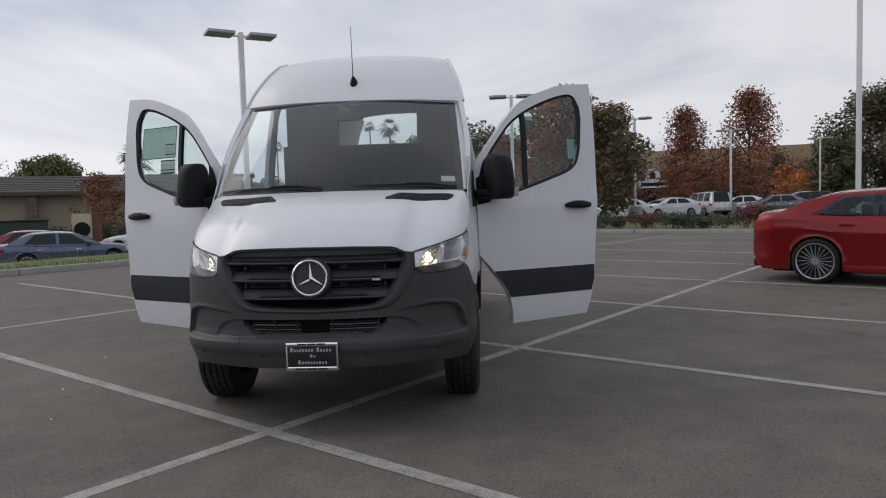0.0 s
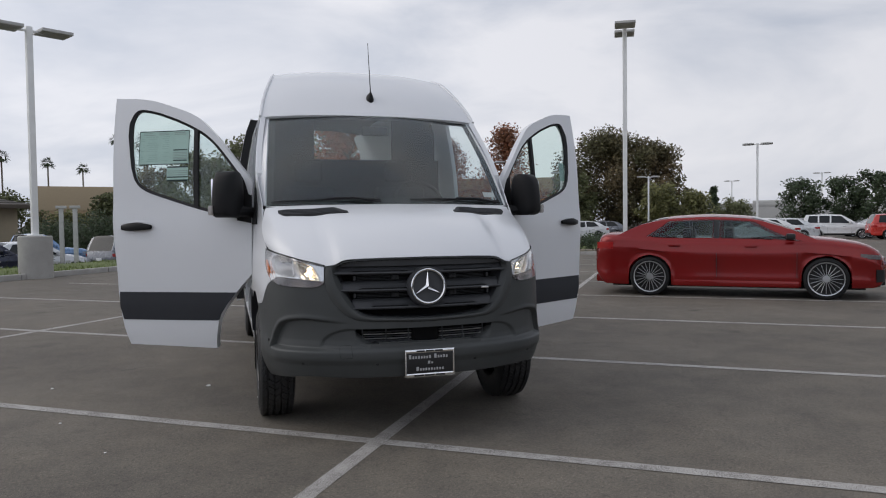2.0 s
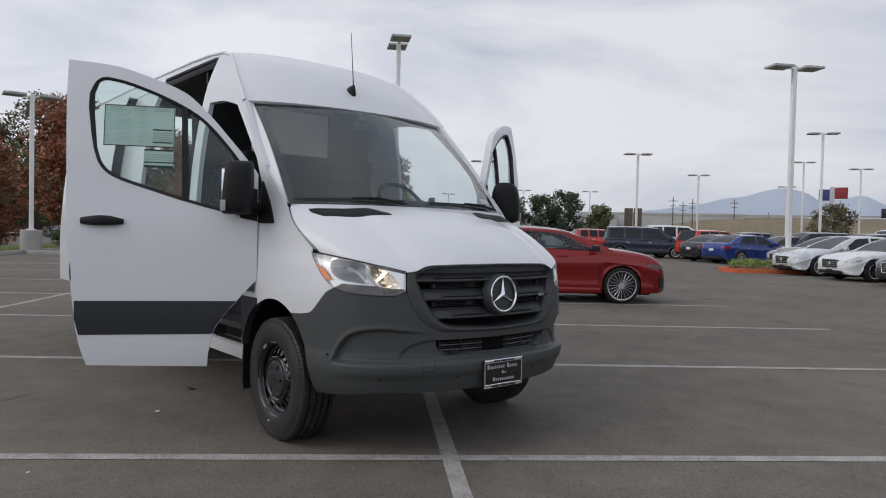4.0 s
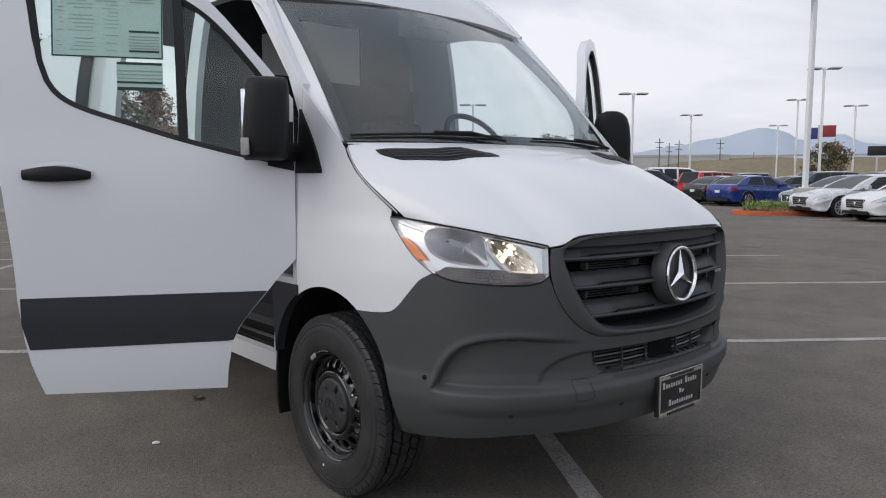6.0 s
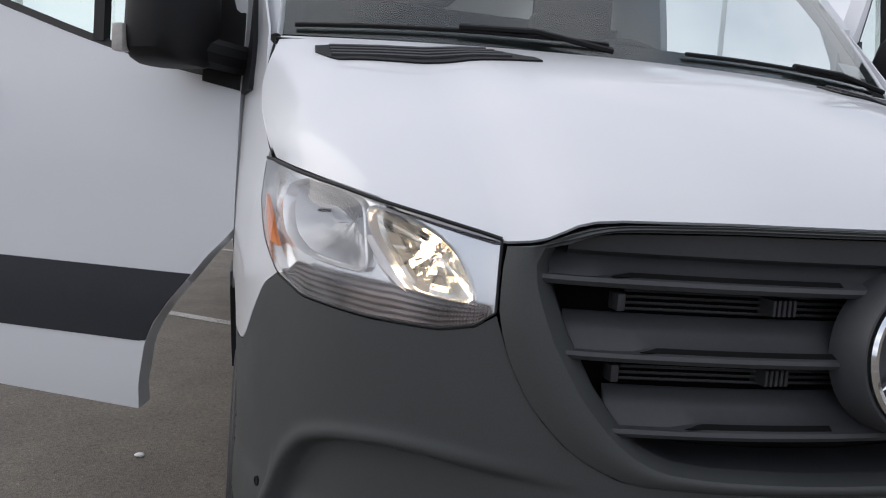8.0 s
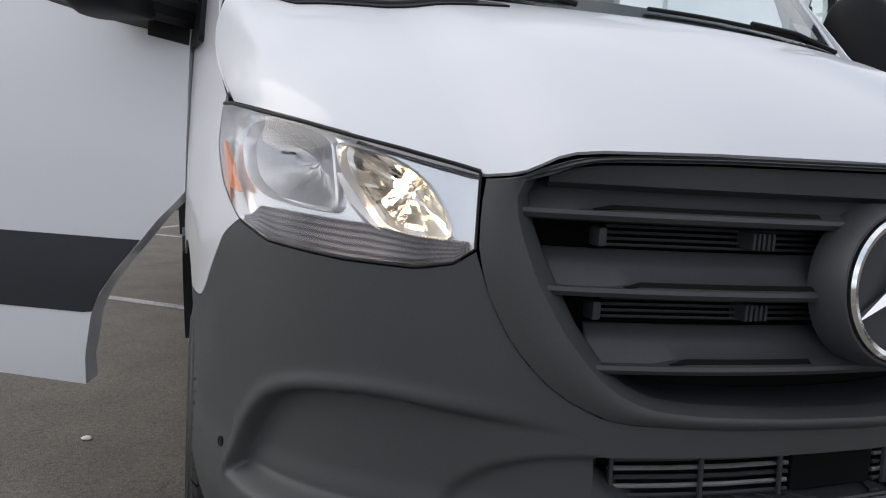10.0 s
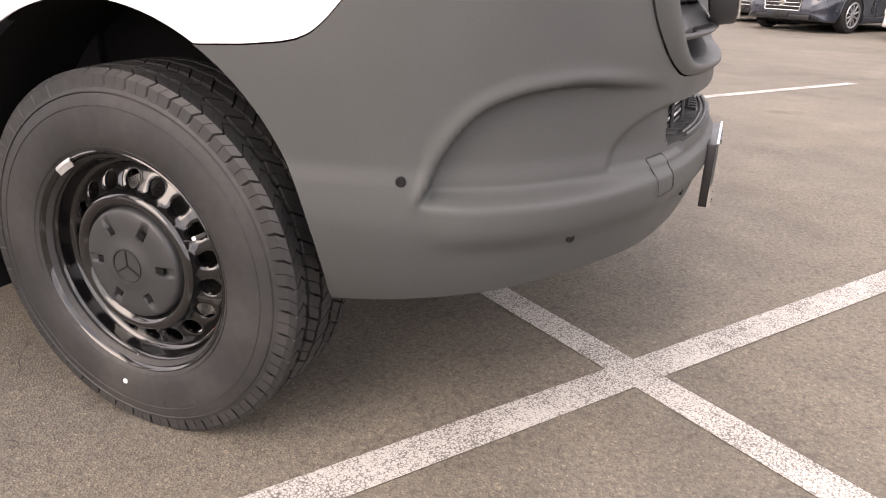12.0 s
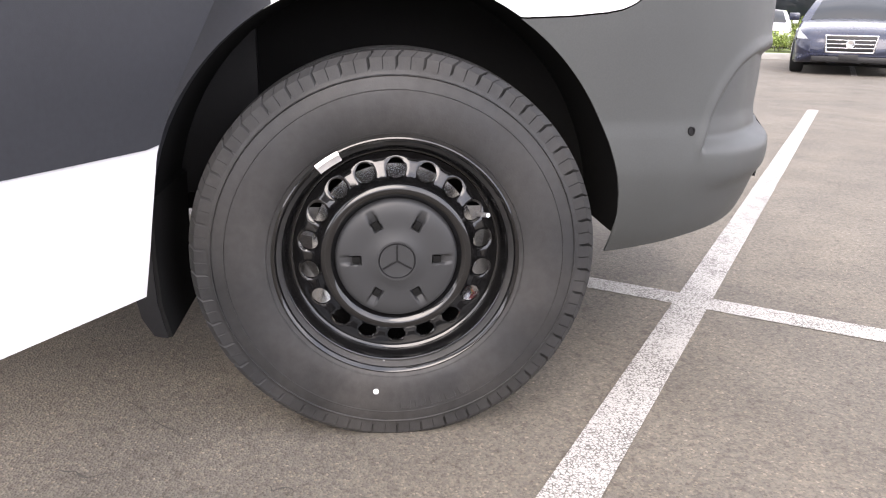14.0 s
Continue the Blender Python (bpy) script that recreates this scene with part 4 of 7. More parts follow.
# roof: front cap and long top, one sheet between the two ridges
cap_mid = [(1.592, 2.228), (1.66, 2.305), (1.75, 2.392), (1.87, 2.495), (2.02, 2.592), (2.2, 2.684), (2.42, 2.748), (2.7, 2.785), (3.1, 2.810), (4.0, 2.825), (5.0, 2.825), (VAN_END - .10, 2.81), (VAN_END, 2.78)]
cap_edge = [(1.722, 2.212), (1.80, 2.292), (1.885, 2.366), (1.99, 2.448), (2.12, 2.548), (2.27, 2.642), (2.47, 2.700), (2.75, 2.726), (3.15, 2.742), (4.0, 2.748), (5.0, 2.745), (VAN_END - .08, 2.735), (VAN_END, 2.72)]


def roof(a, k):
    k = int(k)
    (ym, zm), (ye, ze) = cap_mid[k], cap_edge[k]
    w = half_width(ze) + .004
    c = abs(a) ** 2.6
    return (a * w, ym + (ye - ym) * c, zm + (ze - zm) * c)


roof_bm = grid(roof, [math.sin(math.pi / 2 * i / 16) for i in range(-16, 17)], range(len(cap_mid)), .03)
roof_part = part("roof", roof_bm, VAN_WHITE, van, "white high roof with a raked front cap", 50)
for s in (-1, 1):
    part("roof_ridge", tube([Vector(roof(s, k)) + Vector((0, -.004, .002)) for k in range(len(cap_edge))], .014, 8, .010), VAN_WHITE, roof_part)
# aerial
b = lathe([(-.012, .03), (.0, .032), (.012, .029), (.03, .020), (.045, .011), (.055, .006), (.058, 0)], 24, "z")
bmesh.ops.transform(b, matrix=Matrix.Translation((0, 1.755, 2.395)) @ pose(0, 0, 0, 40, 0, 0) @ Matrix.Diagonal((1.0, 1.75, 1.15, 1)), verts=b.verts)
part("aerial_base", b, BLACK, roof_part)
part("aerial_rod", tube([(0, 1.725, 2.43), (-.005, 1.735, 2.60), (-.012, 1.755, 2.86)], .0045, 6, .0022), BLACK, roof_part)

def rows_box(x0, x1, y0, y1, z0, z1, n=10):
    b = box(x0, x1, y0, y1, z0, z1, 0)
    for i in range(1, n):
        z = z0 + (z1 - z0) * i / n
        bmesh.ops.bisect_plane(b, geom=b.verts[:] + b.edges[:] + b.faces[:], plane_co=(0, 0, z), plane_no=(0, 0, 1))
    return b


# rear doors swung open behind the flanks
for s in (-1, 1):
    rd = rows_box(-.022, .022, -.02, .66, .62, 2.68)
    bmesh.ops.transform(rd, matrix=Matrix.Translation((s * .955, VAN_END + .02, 0)) @ pose(0, 0, 0, 0, 0, -s * 1), verts=rd.verts)
    for v in rd.verts:
        v.co.x += s * (half_width(v.co.z) - .962)
    rdp = part("rear_door", rd, VAN_WHITE, van, "white rear door swung open")
    rh = box(s * .03 - .012, s * .03 + .012, .54, .64, 1.28, 1.33, .006)
    bmesh.ops.transform(rh, matrix=Matrix.Translation((s * .955, VAN_END + .02, 0)) @ pose(0, 0, 0, 0, 0, -s * 1), verts=rh.verts)
    part("door_handle", rh, BLACK, rdp)
part("rear_bumper", box(-.95, .95, VAN_END - .02, VAN_END + .08, .42, .60, .03), BUMPER, van)
# bulkhead behind the seats with a window
bh = bmesh.new()
for a, b_, c, d in ((-.90, .90, .64, 1.98), (-.74, .74, 2.37, 2.66), (-.86, -.35, 1.98, 2.37), (.42, .86, 1.98, 2.37)):
    box(a, b_, 2.80, 2.83, c, d, 0, 1, bh)
part("bulkhead", bh, CABIN, van)

# load space and cab interior
inner = bmesh.new()
box(-.90, .90, 1.50, VAN_END - .05, .60, .64, 0, 1, inner)
box(-.69, .69, 1.15, 1.50, .60, .64, 0, 1, inner)
part("cab_floor", inner, CABIN, van)
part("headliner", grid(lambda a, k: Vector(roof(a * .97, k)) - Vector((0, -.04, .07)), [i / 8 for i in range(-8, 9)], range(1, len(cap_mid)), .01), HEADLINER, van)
part("dashboard", grid(lambda x, k: (x, (1.02, 1.06, 1.22, 1.40, 1.44, 1.42)[int(k)] + .02 * (x / .9) ** 2, (1.40, 1.462, 1.450, 1.415, 1.36, .80)[int(k)]), steps(-.88, .88, 12), range(6), .01), CABIN, van)
part("instrument_hood", box(.20, .60, 1.26, 1.44, 1.42, 1.475, .025), CABIN, van)
wheel_bm = bmesh.new()
ring_pts = [(.195 * math.cos(t), .195 * math.sin(t), 0) for t in [2 * math.pi * i / 32 for i in range(33)]]
join(wheel_bm, tube(ring_pts, .016, 8))
join(wheel_bm, box(-.19, .19, -.025, .025, -.02, .0, .006))
join(wheel_bm, box(-.022, .022, -.19, 0, -.02, .0, .006))
bmesh.ops.transform(wheel_bm, matrix=Matrix.Translation((.36, 1.56, 1.545)) @ pose(0, 0, 0, 50, 0, 0), verts=wheel_bm.verts)
part("steering_wheel", wheel_bm, CABIN, van, "black steering wheel")
for x in (-.45, .40):
    st = part("seat", box(x - .25, x + .25, 1.82, 2.30, .92, 1.08, .05, 3), SEAT, van)
    back = box(x - .24, x + .24, -.06, .06, 0, .66, .05, 3)
    bmesh.ops.transform(back, matrix=Matrix.Translation((0, 2.32, 1.04)) @ pose(0, 0, 0, -10, 0, 0), verts=back.verts)
    part("backrest", back, SEAT, st)
    hr = box(x - .13, x + .13, 2.40, 2.50, 1.74, 1.94, .04, 3)
    part("headrest", hr, SEAT, st)
    part("seat_base", box(x - .22, x + .22, 1.86, 2.26, .64, .93, .02), CABIN, st)
part("rear_view_unit", box(-.12, .10, 1.50, 1.58, 2.06, 2.13, .02), CABIN, van, "sensor cluster behind the glass")

# ---- wheels


def van_wheel():
    tyre_prof = [(-.098, .216), (-.110, .226), (-.1185, .240), (-.1225, .262), (-.1235, .286), (-.1215, .312), (-.1175, .332), (-.1130, .344), (-.1100, .352), (-.1045, .359), (-.094, .3640), (-.070, .3665), (0, .3675),
                 (.070, .3665), (.094, .3640), (.104, .357), (.1235, .286), (.112, .228), (.098, .216)]
    tyre = lathe(tyre_prof, 144, "x", True)
    ribs = [(-.1085, -.0715), (-.0605, -.0275), (-.0165, .0165), (.0275, .0605), (.0715, .1085)]
    n = 92
    ks = (0, .25, .5, .75, 1)
    verts, faces = [], []
    for ri, (a, b_) in enumerate(ribs):
        for i in range(n):
            wide = .105 if (i + ri) % 2 else .034
            other = .034 if (i + ri) % 2 else .105
            turn = .5 * (ri % 2)
            t0, t1 = 2 * math.pi * (i + wide + turn) / n, 2 * math.pi * (i + 1 - other + turn) / n
            base = len(verts)
            for low in (False, True):
                for k in ks:
                    x = a + (b_ - a) * k
                    shoulder = abs(x) > .1
                    for t in (t0, (t0 + t1) / 2, t1):
                        bend = 2 * math.pi / n * (.42 * math.sin(2 * math.pi * k) if ri in (0, 4) else .8 * (k - .5) * (1 if ri % 2 else -1))
                        r = .3865 - .005 * (abs(x) / .1085) ** 2 - (.010 if shoulder else 0)
                        xx = x + .0022 * math.sin(t * n / 2) * (k in (0, 1)) * (not shoulder)
                        if low:
                            r, xx = (.3465, x * 1.028) if shoulder else (.363, xx)
                        verts.append((xx, r * math.cos(t + bend), r * math.sin(t + bend)))
            for p in range(4):
                for q in (0, 1):
                    o = base + p * 3 + q
                    faces.append((o, o + 1, o + 4, o + 3))
            edge = [0, 1, 2, 5, 8, 11, 14, 13, 12, 9, 6, 3]
            for p in range(12):
                a_, c_ = edge[p], edge[(p + 1) % 12]
                faces.append((base + c_, base + a_, base + 15 + a_, base + 15 + c_))
    me = bpy.data.meshes.new("tread")
    me.from_pydata(verts, [], faces)
    tread = bmesh.new()
    tread.from_mesh(me)
    bpy.data.meshes.remove(me)
    bmesh.ops.recalc_face_normals(tread, faces=tread.faces)
    rings_ = []
    for r0, r1, o, h in ((.2395, .2425, -.1190, .0012), (.3155, .3180, -.1208, .0010), (.3385, .3430, -.1148, .0022)):
        rings_.append(lathe([(o + .001, r0), (o - h, (r0 + r1) / 2), (o + .002, r1)], 120, "x"))
    # rim: rolled flange, stepped barrel, pierced dished disc
    rim = lathe([(-.098, .222), (-.110, .2315), (-.1155, .2330), (-.1165, .2305), (-.1140, .2265), (-.104, .2225), (-.096, .2205), (-.092, .2165), (-.089, .2130), (-.082, .2115), (-.066, .2085), (-.060, .2050), (-.058, .2000), (-.050, .1985), (.0, .198), (.10, .20)], 120, "x")
    disc_x = curve_of([(.104, -.084), (.116, -.090), (.124, -.100), (.134, -.104), (.143, -.101), (.148, -.092), (.153, -.084), (.165, -.077), (.182, -.070), (.192, -.064), (.2005, -.058)])
    nh, rm, hr_, r0, r1 = 18, .1690, .0182, .146, .1985
    for h in range(nh):
        a0, a1 = 2 * math.pi * h / nh, 2 * math.pi * (h + 1) / nh
        am = (a0 + a1) / 2
        edge = [(r0 + (r1 - r0) * i / 8, a0) for i in range(8)] + [(r1, a0 + (a1 - a0) * i / 8) for i in range(8)] + [(r1 + (r0 - r1) * i / 8, a1) for i in range(8)] + [(r0, a1 + (a0 - a1) * i / 8) for i in range(8)]
        outer, innr = [], []
        for r, a in edge:
            dx, dy = r * math.cos(a - am) - rm, r * math.sin(a - am)
            l = math.hypot(dx, dy)
            outer.append((r * math.cos(a), r * math.sin(a)))
            px, py = rm + dx / l * hr_, dy / l * hr_
            innr.append((px * math.cos(am) - py * math.sin(am), px * math.sin(am) + py * math.cos(am)))
        join(rim, ring_sheet(outer, innr, lambda p, q, t: (disc_x(math.hypot(p, q)) + .0025 * smooth(.72, 1, t), p, q), 5, 0, True))
        join(rim, ring_sheet(innr, innr, lambda p, q, t: (disc_x(math.hypot(p, q)) + .0025 + .007 * t, p, q), 1, 0, True))
    join(rim, lathe([(disc_x(r), r) for r in (.146, .1435, .141, .138, .134, .130, .126, .122, .118, .112, .106)] + [(-.07, .05)], 90, "x"))
    bmesh.ops.remove_doubles(rim, verts=rim.verts, dist=.0004)
    bmesh.ops.recalc_face_normals(rim, faces=rim.faces)
    wheel = part("wheel", rim, RIM_BLACK, van, "black steel wheel with round holes", 40)
    part("tyre", tyre, TYRE, wheel, "dusty black all-season tyre", 30)
    for rb in rings_:
        part("sidewall_ring", rb, TYRE, wheel)
    part("tread", tread, TYRE, wheel, "tyre tread with curved cross grooves", 25)
    part("brake_disc", lathe([(-.005, .06), (-.005, .165), (.02, .165), (.02, .06)], 48, "x", True), STEEL, wheel, "bare steel brake disc")
    # hub cap: shallow dome with six ramped slots
    cap_x = curve_of([(0, -.1155), (.034, -.1155), (.037, -.1165), (.042, -.1150), (.060, -.1115), (.090, -.1095), (.108, -.1060), (.114, -.1015), (.1165, -.090)])

    def cap(r, i):
        a = 2 * math.pi * i / 216
        x = cap_x(r)
        near = (math.degrees(a) % 60 + 30) % 60 - 30
        side = abs(r * math.sin(radians(near)))
        ramp = (1 - smooth(.0065, .0095, side)) * smooth(.066, .070, r) * (1 - smooth(.070, .113, r))
        return (x + .013 * ramp, r * math.cos(a), r * math.sin(a))

    cap_rs = [.001, .012, .024, .032, .0345, .037, .0395, .045, .054, .062, .066, .068, .070, .073, .077, .082, .088, .094, .100, .106, .110, .113, .1152, .1165]
    cap_bm = grid(cap, cap_rs, range(217), 0, True)
    bmesh.ops.recalc_face_normals(cap_bm, faces=cap_bm.faces)
    part("hub_cap", cap_bm, HUBCAP, wheel, "satin black hub cap with six slots")
    for k in range(6):
        part("cap_slot", join(bmesh.new(), box(-.1085, -.094, -.0062, .0062, .0685, .0835, .001), pose(0, 0, 0, 60 * k - 90, 0, 0)), DEEP, wheel)
    for k in range(3):
        part("cap_mark", join(bmesh.new(), box(-.1172, -.114, -.0018, .0018, .0, .031, .0005), pose(0, 0, 0, 120 * k, 0, 0)), BLACK, wheel)
    part("cap_ring", lathe([(-.1155, .0325), (-.1176, .0340), (-.1155, .0355)], 48, "x"), BLACK, wheel)
    return wheel


def polar(r, deg):
    return r * math.cos(radians(deg)), r * math.sin(radians(deg))


master = van_wheel()
master.matrix_world = Matrix.Translation((-.866, WHEEL_Y - .006, WHEEL_Z)) @ pose(0, 0, 0, 0, 0, -.6)
part("valve", join(bmesh.new(), tube([(-.070, -.158, .078), (-.096, -.166, .083), (-.112, -.1705, .0865)], .0045, 8)), ZINC, master, "metal valve with a pale cap")
wt = grid(lambda a, k: (-.1175 - .002 * (k == 1), (.2245 + .006 * k - .003) * math.cos(radians(a)), (.2245 + .006 * k - .003) * math.sin(radians(a))), [51 + i for i in range(13)][::-1], [-1, 0, 1, 2], .002)
part("wheel_weight", wt, ZINC, master, "silver balance weight")
for nm, ang, r, o, q, mt in (("tyre_mark", 261, .272, -.1232, .0055, WHITE_DOT), ("rim_mark", 263, .2185, -.0960, .0032, WHITE_DOT)):
    yy, zz_ = polar(r, ang)
    part(nm, join(bmesh.new(), lathe([(o - .002, 0), (o - .002, q), (o, q)], 16, "x"), Matrix.Translation((0, -yy, zz_))), mt, master)
let = bmesh.new()
for k in range(5):
    join(let, box(-.1233, -.1215, -.011, .011, -.0105, .0105, .0008, 1), Matrix.Translation((0, -.298 * math.cos(radians(273 + k * 5.8)), .298 * math.sin(radians(273 + k * 5.8)))) @ pose(0, 0, 0, -(3 + k * 5.8), 0, 0))
part("raised_writing", let, TYRE, master)
for m in (Matrix.Translation((.866, WHEEL_Y - .006, WHEEL_Z)) @ pose(0, 0, 0, 0, 0, 179.4), Matrix.Translation((-.860, REAR_Y, WHEEL_Z)) @ pose(0, 0, 0, 70, 0, 0),
          Matrix.Translation((.860, REAR_Y, WHEEL_Z)) @ pose(0, 0, 0, 30, 0, 180)):
    copy_thing(master, m)
axle = bmesh.new()
join(axle, tube([(-.8, WHEEL_Y + .06, .42), (.8, WHEEL_Y + .06, .42)], .03, 10))
join(axle, tube([(-.8, REAR_Y, .35), (.8, REAR_Y, .35)], .05, 10))
box(-.68, .68, .45, VAN_END - .2, .42, .60, .02, 1, axle)
part("chassis", axle, DEEP, van)
for s in (-1, 1):
    part("wheel_house", grid(lambda i, k: (s * (.985, .70)[int(k)], REAR_Y + .48 * math.cos(math.pi * i / 20), .40 + .48 * math.sin(math.pi * i / 20)), range(21), [0, 1], 0, s > 0), DEEP, van)

# ---- open front doors


def front_door(s, angle):
    """A front door built shut on the flank, then swung about its hinge line."""
    y0, y1 = 1.262, 2.362
    L = y1 - y0
    top_z = curve_of([(-.10, 1.42), (.0, 1.66), (.04, 1.715), (.18, 1.885), (.33, 2.055), (.47, 2.175), (.67, 2.258), (.89, 2.322), (L, 2.345)])
    low_z = linear_of([(0, .99), (.03, .955), (.08, .905), (.14, .83), (.20, .76), (.25, .69), (.285, .61), (.300, .50), (.306, .425), (1.02, .445), (1.06, .56), (1.08, .66), (L, .85)])
    win_top = curve_of([(.03, 1.55), (.07, 1.665), (.18, 1.825), (.36, 2.015), (.49, 2.095), (.67, 2.175), (.86, 2.235), (.94, 2.246), (.98, 2.236), (1.005, 2.205), (1.02, 2.14)])
    win_low = curve_of([(.03, 1.385), (.20, 1.415), (.44, 1.475), (.70, 1.555), (.84, 1.602), (.90, 1.632), (.945, 1.672), (.98, 1.735), (1.0, 1.82), (1.012, 1.92), (1.02, 2.04)])
    swing = Matrix.Translation((s * .985, y0 - .01, 0)) @ pose(0, 0, 0, 0, 0, -s * angle) @ Matrix.Translation((-s * .985, -y0 + .01, 0))

    def skin(d, z, off=0.0):
        d += max(d - 1.0, 0) * (.45 * smooth(.85, 1.5, z) + .20 * smooth(1.5, 2.3, z))
        return swing @ Vector(body(s * at_y(y0 + d), z, off))

    ds = steps(.004, L, 60, .03, 1.02, .300, .306)
    W0, W1 = .03, 1.02
    order = (lambda l: l) if s > 0 else (lambda l: l[::-1])

    def lv(d):
        lo, hi = low_z(d), top_z(d)
        if W0 <= d <= W1:
            a, b_ = win_low(d), win_top(d)
        else:
            a = b_ = None
            e = W0 if d < W0 else W1
            a, b_ = win_low(e), win_top(e)
        a = max(a, lo + .01)
        b_ = min(max(b_, a + .005), hi - .01)
        return between([lo, a, b_, hi], [22, 8, 5])

    shell = columns(order(ds), lv, skin, lambda d, j: W0 < d < W1 and 22 <= j < 30, .055)
    door = part("front_door", shell, VAN_WHITE, van, "white front door swung wide open")
    # black channel round the glass
    n = 40
    tops = [(W0 + (W1 - W0) * i / n) for i in range(n + 1)]
    loop_in = [(d, win_low(d)) for d in tops] + [(d, win_top(d)) for d in tops[::-1]]
    m = len(loop_in)
    inset = []
    for i in range(m):
        p, q = Vector(loop_in[i - 1]), Vector(loop_in[(i + 1) % m])
        t = (q - p)
        t = t.normalized() if t.length > 1e-6 else Vector((1, 0))
        nrm = Vector((-t.y, t.x))
        inset.append((loop_in[i][0] + nrm.x * .019, loop_in[i][1] + nrm.y * .019))
    part("window_channel", ring_sheet(loop_in, inset, lambda d, z, t: skin(d, z, .003 - .010 * t), 3, .03, s < 0), SEAL, door)
    glass = columns(order(steps(W0, W1, 30)), lambda d: between([win_low(d) - .01, max(win_top(d) + .01, win_low(d) - .005)], [8]), lambda d, z: skin(d, z, -.020), None, .004)
    part("door_glass", glass, GLASS, door).visible_shadow = False
    part("window_divider", grid(lambda k, z: skin(.452 + .016 * (z - 1.48) / .62 + (-.017, .017)[int(k)], z, .002), [0, 1] if s > 0 else [1, 0], steps(win_low(.46) + .004, win_top(.46) - .006, 8), .03), SEAL, door)
    strip = columns(order(steps(.13, L - .012, 40)), lambda d: between([max(.636, low_z(d) + .004), max(.848, low_z(d) + .006)], [6]), lambda d, z: skin(d, z, .008 - .005 * abs(z - .75) / .1), None, .012)
    part("side_strip", strip, STRIP, door)
    # inner trim
    trim = columns(order(steps(.10, L - .05, 30)), lambda d: between([max(low_z(d) + .05, .50), max(win_low(min(max(d, W0), W1)) - .03, low_z(d) + .08)], [10]), lambda d, z: skin(d, z, -.058), None, -.012)
    part("door_trim", trim, CABIN, door)
    # handle
    def grip(a, w):
        t = a / 16
        h = (.011 + .016 * math.sin(math.pi * min(max(t, .02), .98)) ** .5) * (1 + .25 * t)
        return skin(.806 + .232 * t, 1.341 + .004 * math.sin(math.pi * t) + h * math.sin(w), .004 + .040 * math.sin(math.pi * min(max(t, .04), .96)) ** .5 + .013 * math.cos(w))

    hb = grid(grip, range(17), [2 * math.pi * i / 12 for i in range(13)])
    bmesh.ops.recalc_face_normals(hb, faces=hb.faces)
    part("door_handle", hb, BLACK, door, "black pull handle")
    def scoop(k, w):
        f = k / 6
        return skin(.918 + .118 * f * math.cos(w), 1.352 + .042 * f * math.sin(w), .0035 + .0045 * math.sin(math.pi * f) * (f > .5) - .004 * (1 - f))

    cup = grid(scoop, range(7), [2 * math.pi * i / 28 for i in range(29)], 0, s < 0)
    bmesh.ops.recalc_face_normals(cup, faces=cup.faces)
    part("handle_recess", cup, VAN_WHITE, door)
    # mirror: triangular foot, arm and housing
    tri_hi = linear_of([(.0, 1.61), (.04, 1.69), (.10, 1.72)])
    foot = columns(order(steps(.006, .115, 8)), lambda d: between([1.36 + .2 * d, min(tri_hi(d), win_top(max(d, .03)) + .02)], [6]), lambda d, z: skin(d, z, .006), None, .03)
    part("mirror_foot", foot, BLACK, door, "black triangular mirror base")
    tri_top = linear_of([(1.085, 1.366), (1.12, 1.43), (1.20, 1.55), (1.25, 1.625)])
    tys = [at_y(y) for y in steps(1.085, 1.252, 10)]
    tri = columns(tys if s > 0 else [-u for u in tys][::-1], lambda u: between([1.352, tri_top(plan_point(abs(u))[1])], [6]), lambda u, z: body(u, z, .012), None, .02)
    part("mirror_corner", tri, BLACK, van, "black triangular corner trim at the pillar")
    prof = [(0.0, .50), (.03, .78), (.09, .95), (.20, 1.0), (.5, .99), (.74, .92), (.88, .80), (.96, .62), (1.0, .36)]
    def house(k, w):
        f, sc = prof[int(k)]
        c, si = math.cos(w), math.sin(w)
        px = .118 * sc * math.copysign(abs(c) ** .66, c)
        py = .092 * (.70 + .30 * sc) * math.copysign(abs(si) ** .72, si)
        return Vector((px, py - .015 * f, -.165 + .33 * f))
    hb2 = grid(house, range(len(prof)), [2 * math.pi * i / 32 for i in range(33)])
    bmesh.ops.holes_fill(hb2, edges=[e for e in hb2.edges if e.is_boundary])
    bmesh.ops.recalc_face_normals(hb2, faces=hb2.faces)
    c = skin(.125, 1.568, .150)
    turn = pose(0, 0, 0, 0, 0, -s * (angle - 4) * 1.0)
    place = Matrix.Translation(c) @ turn
    bmesh.ops.transform(hb2, matrix=place, verts=hb2.verts)
    part("mirror_housing", hb2, BLACK, door, "large black door mirror")
    part("mirror_arm", tube([skin(.0, 1.44, .01), skin(.04, 1.445, .07), skin(.08, 1.45, .14)], .040, 10), BLACK, door)
    ind = box(-.120, -.085, .050, .084, -.148, -.080, .008) if s < 0 else box(.085, .120, .050, .084, -.148, -.080, .008)
    bmesh.ops.transform(ind, matrix=place, verts=ind.verts)
    part("mirror_indicator", ind, INDICATOR, door, "clear indicator lens")
    mg = box(-.074, .074, .064, .083, -.112, .112, .006)
    bmesh.ops.transform(mg, matrix=place, verts=mg.verts)
    part("mirror_glass", mg, CHROME, door)
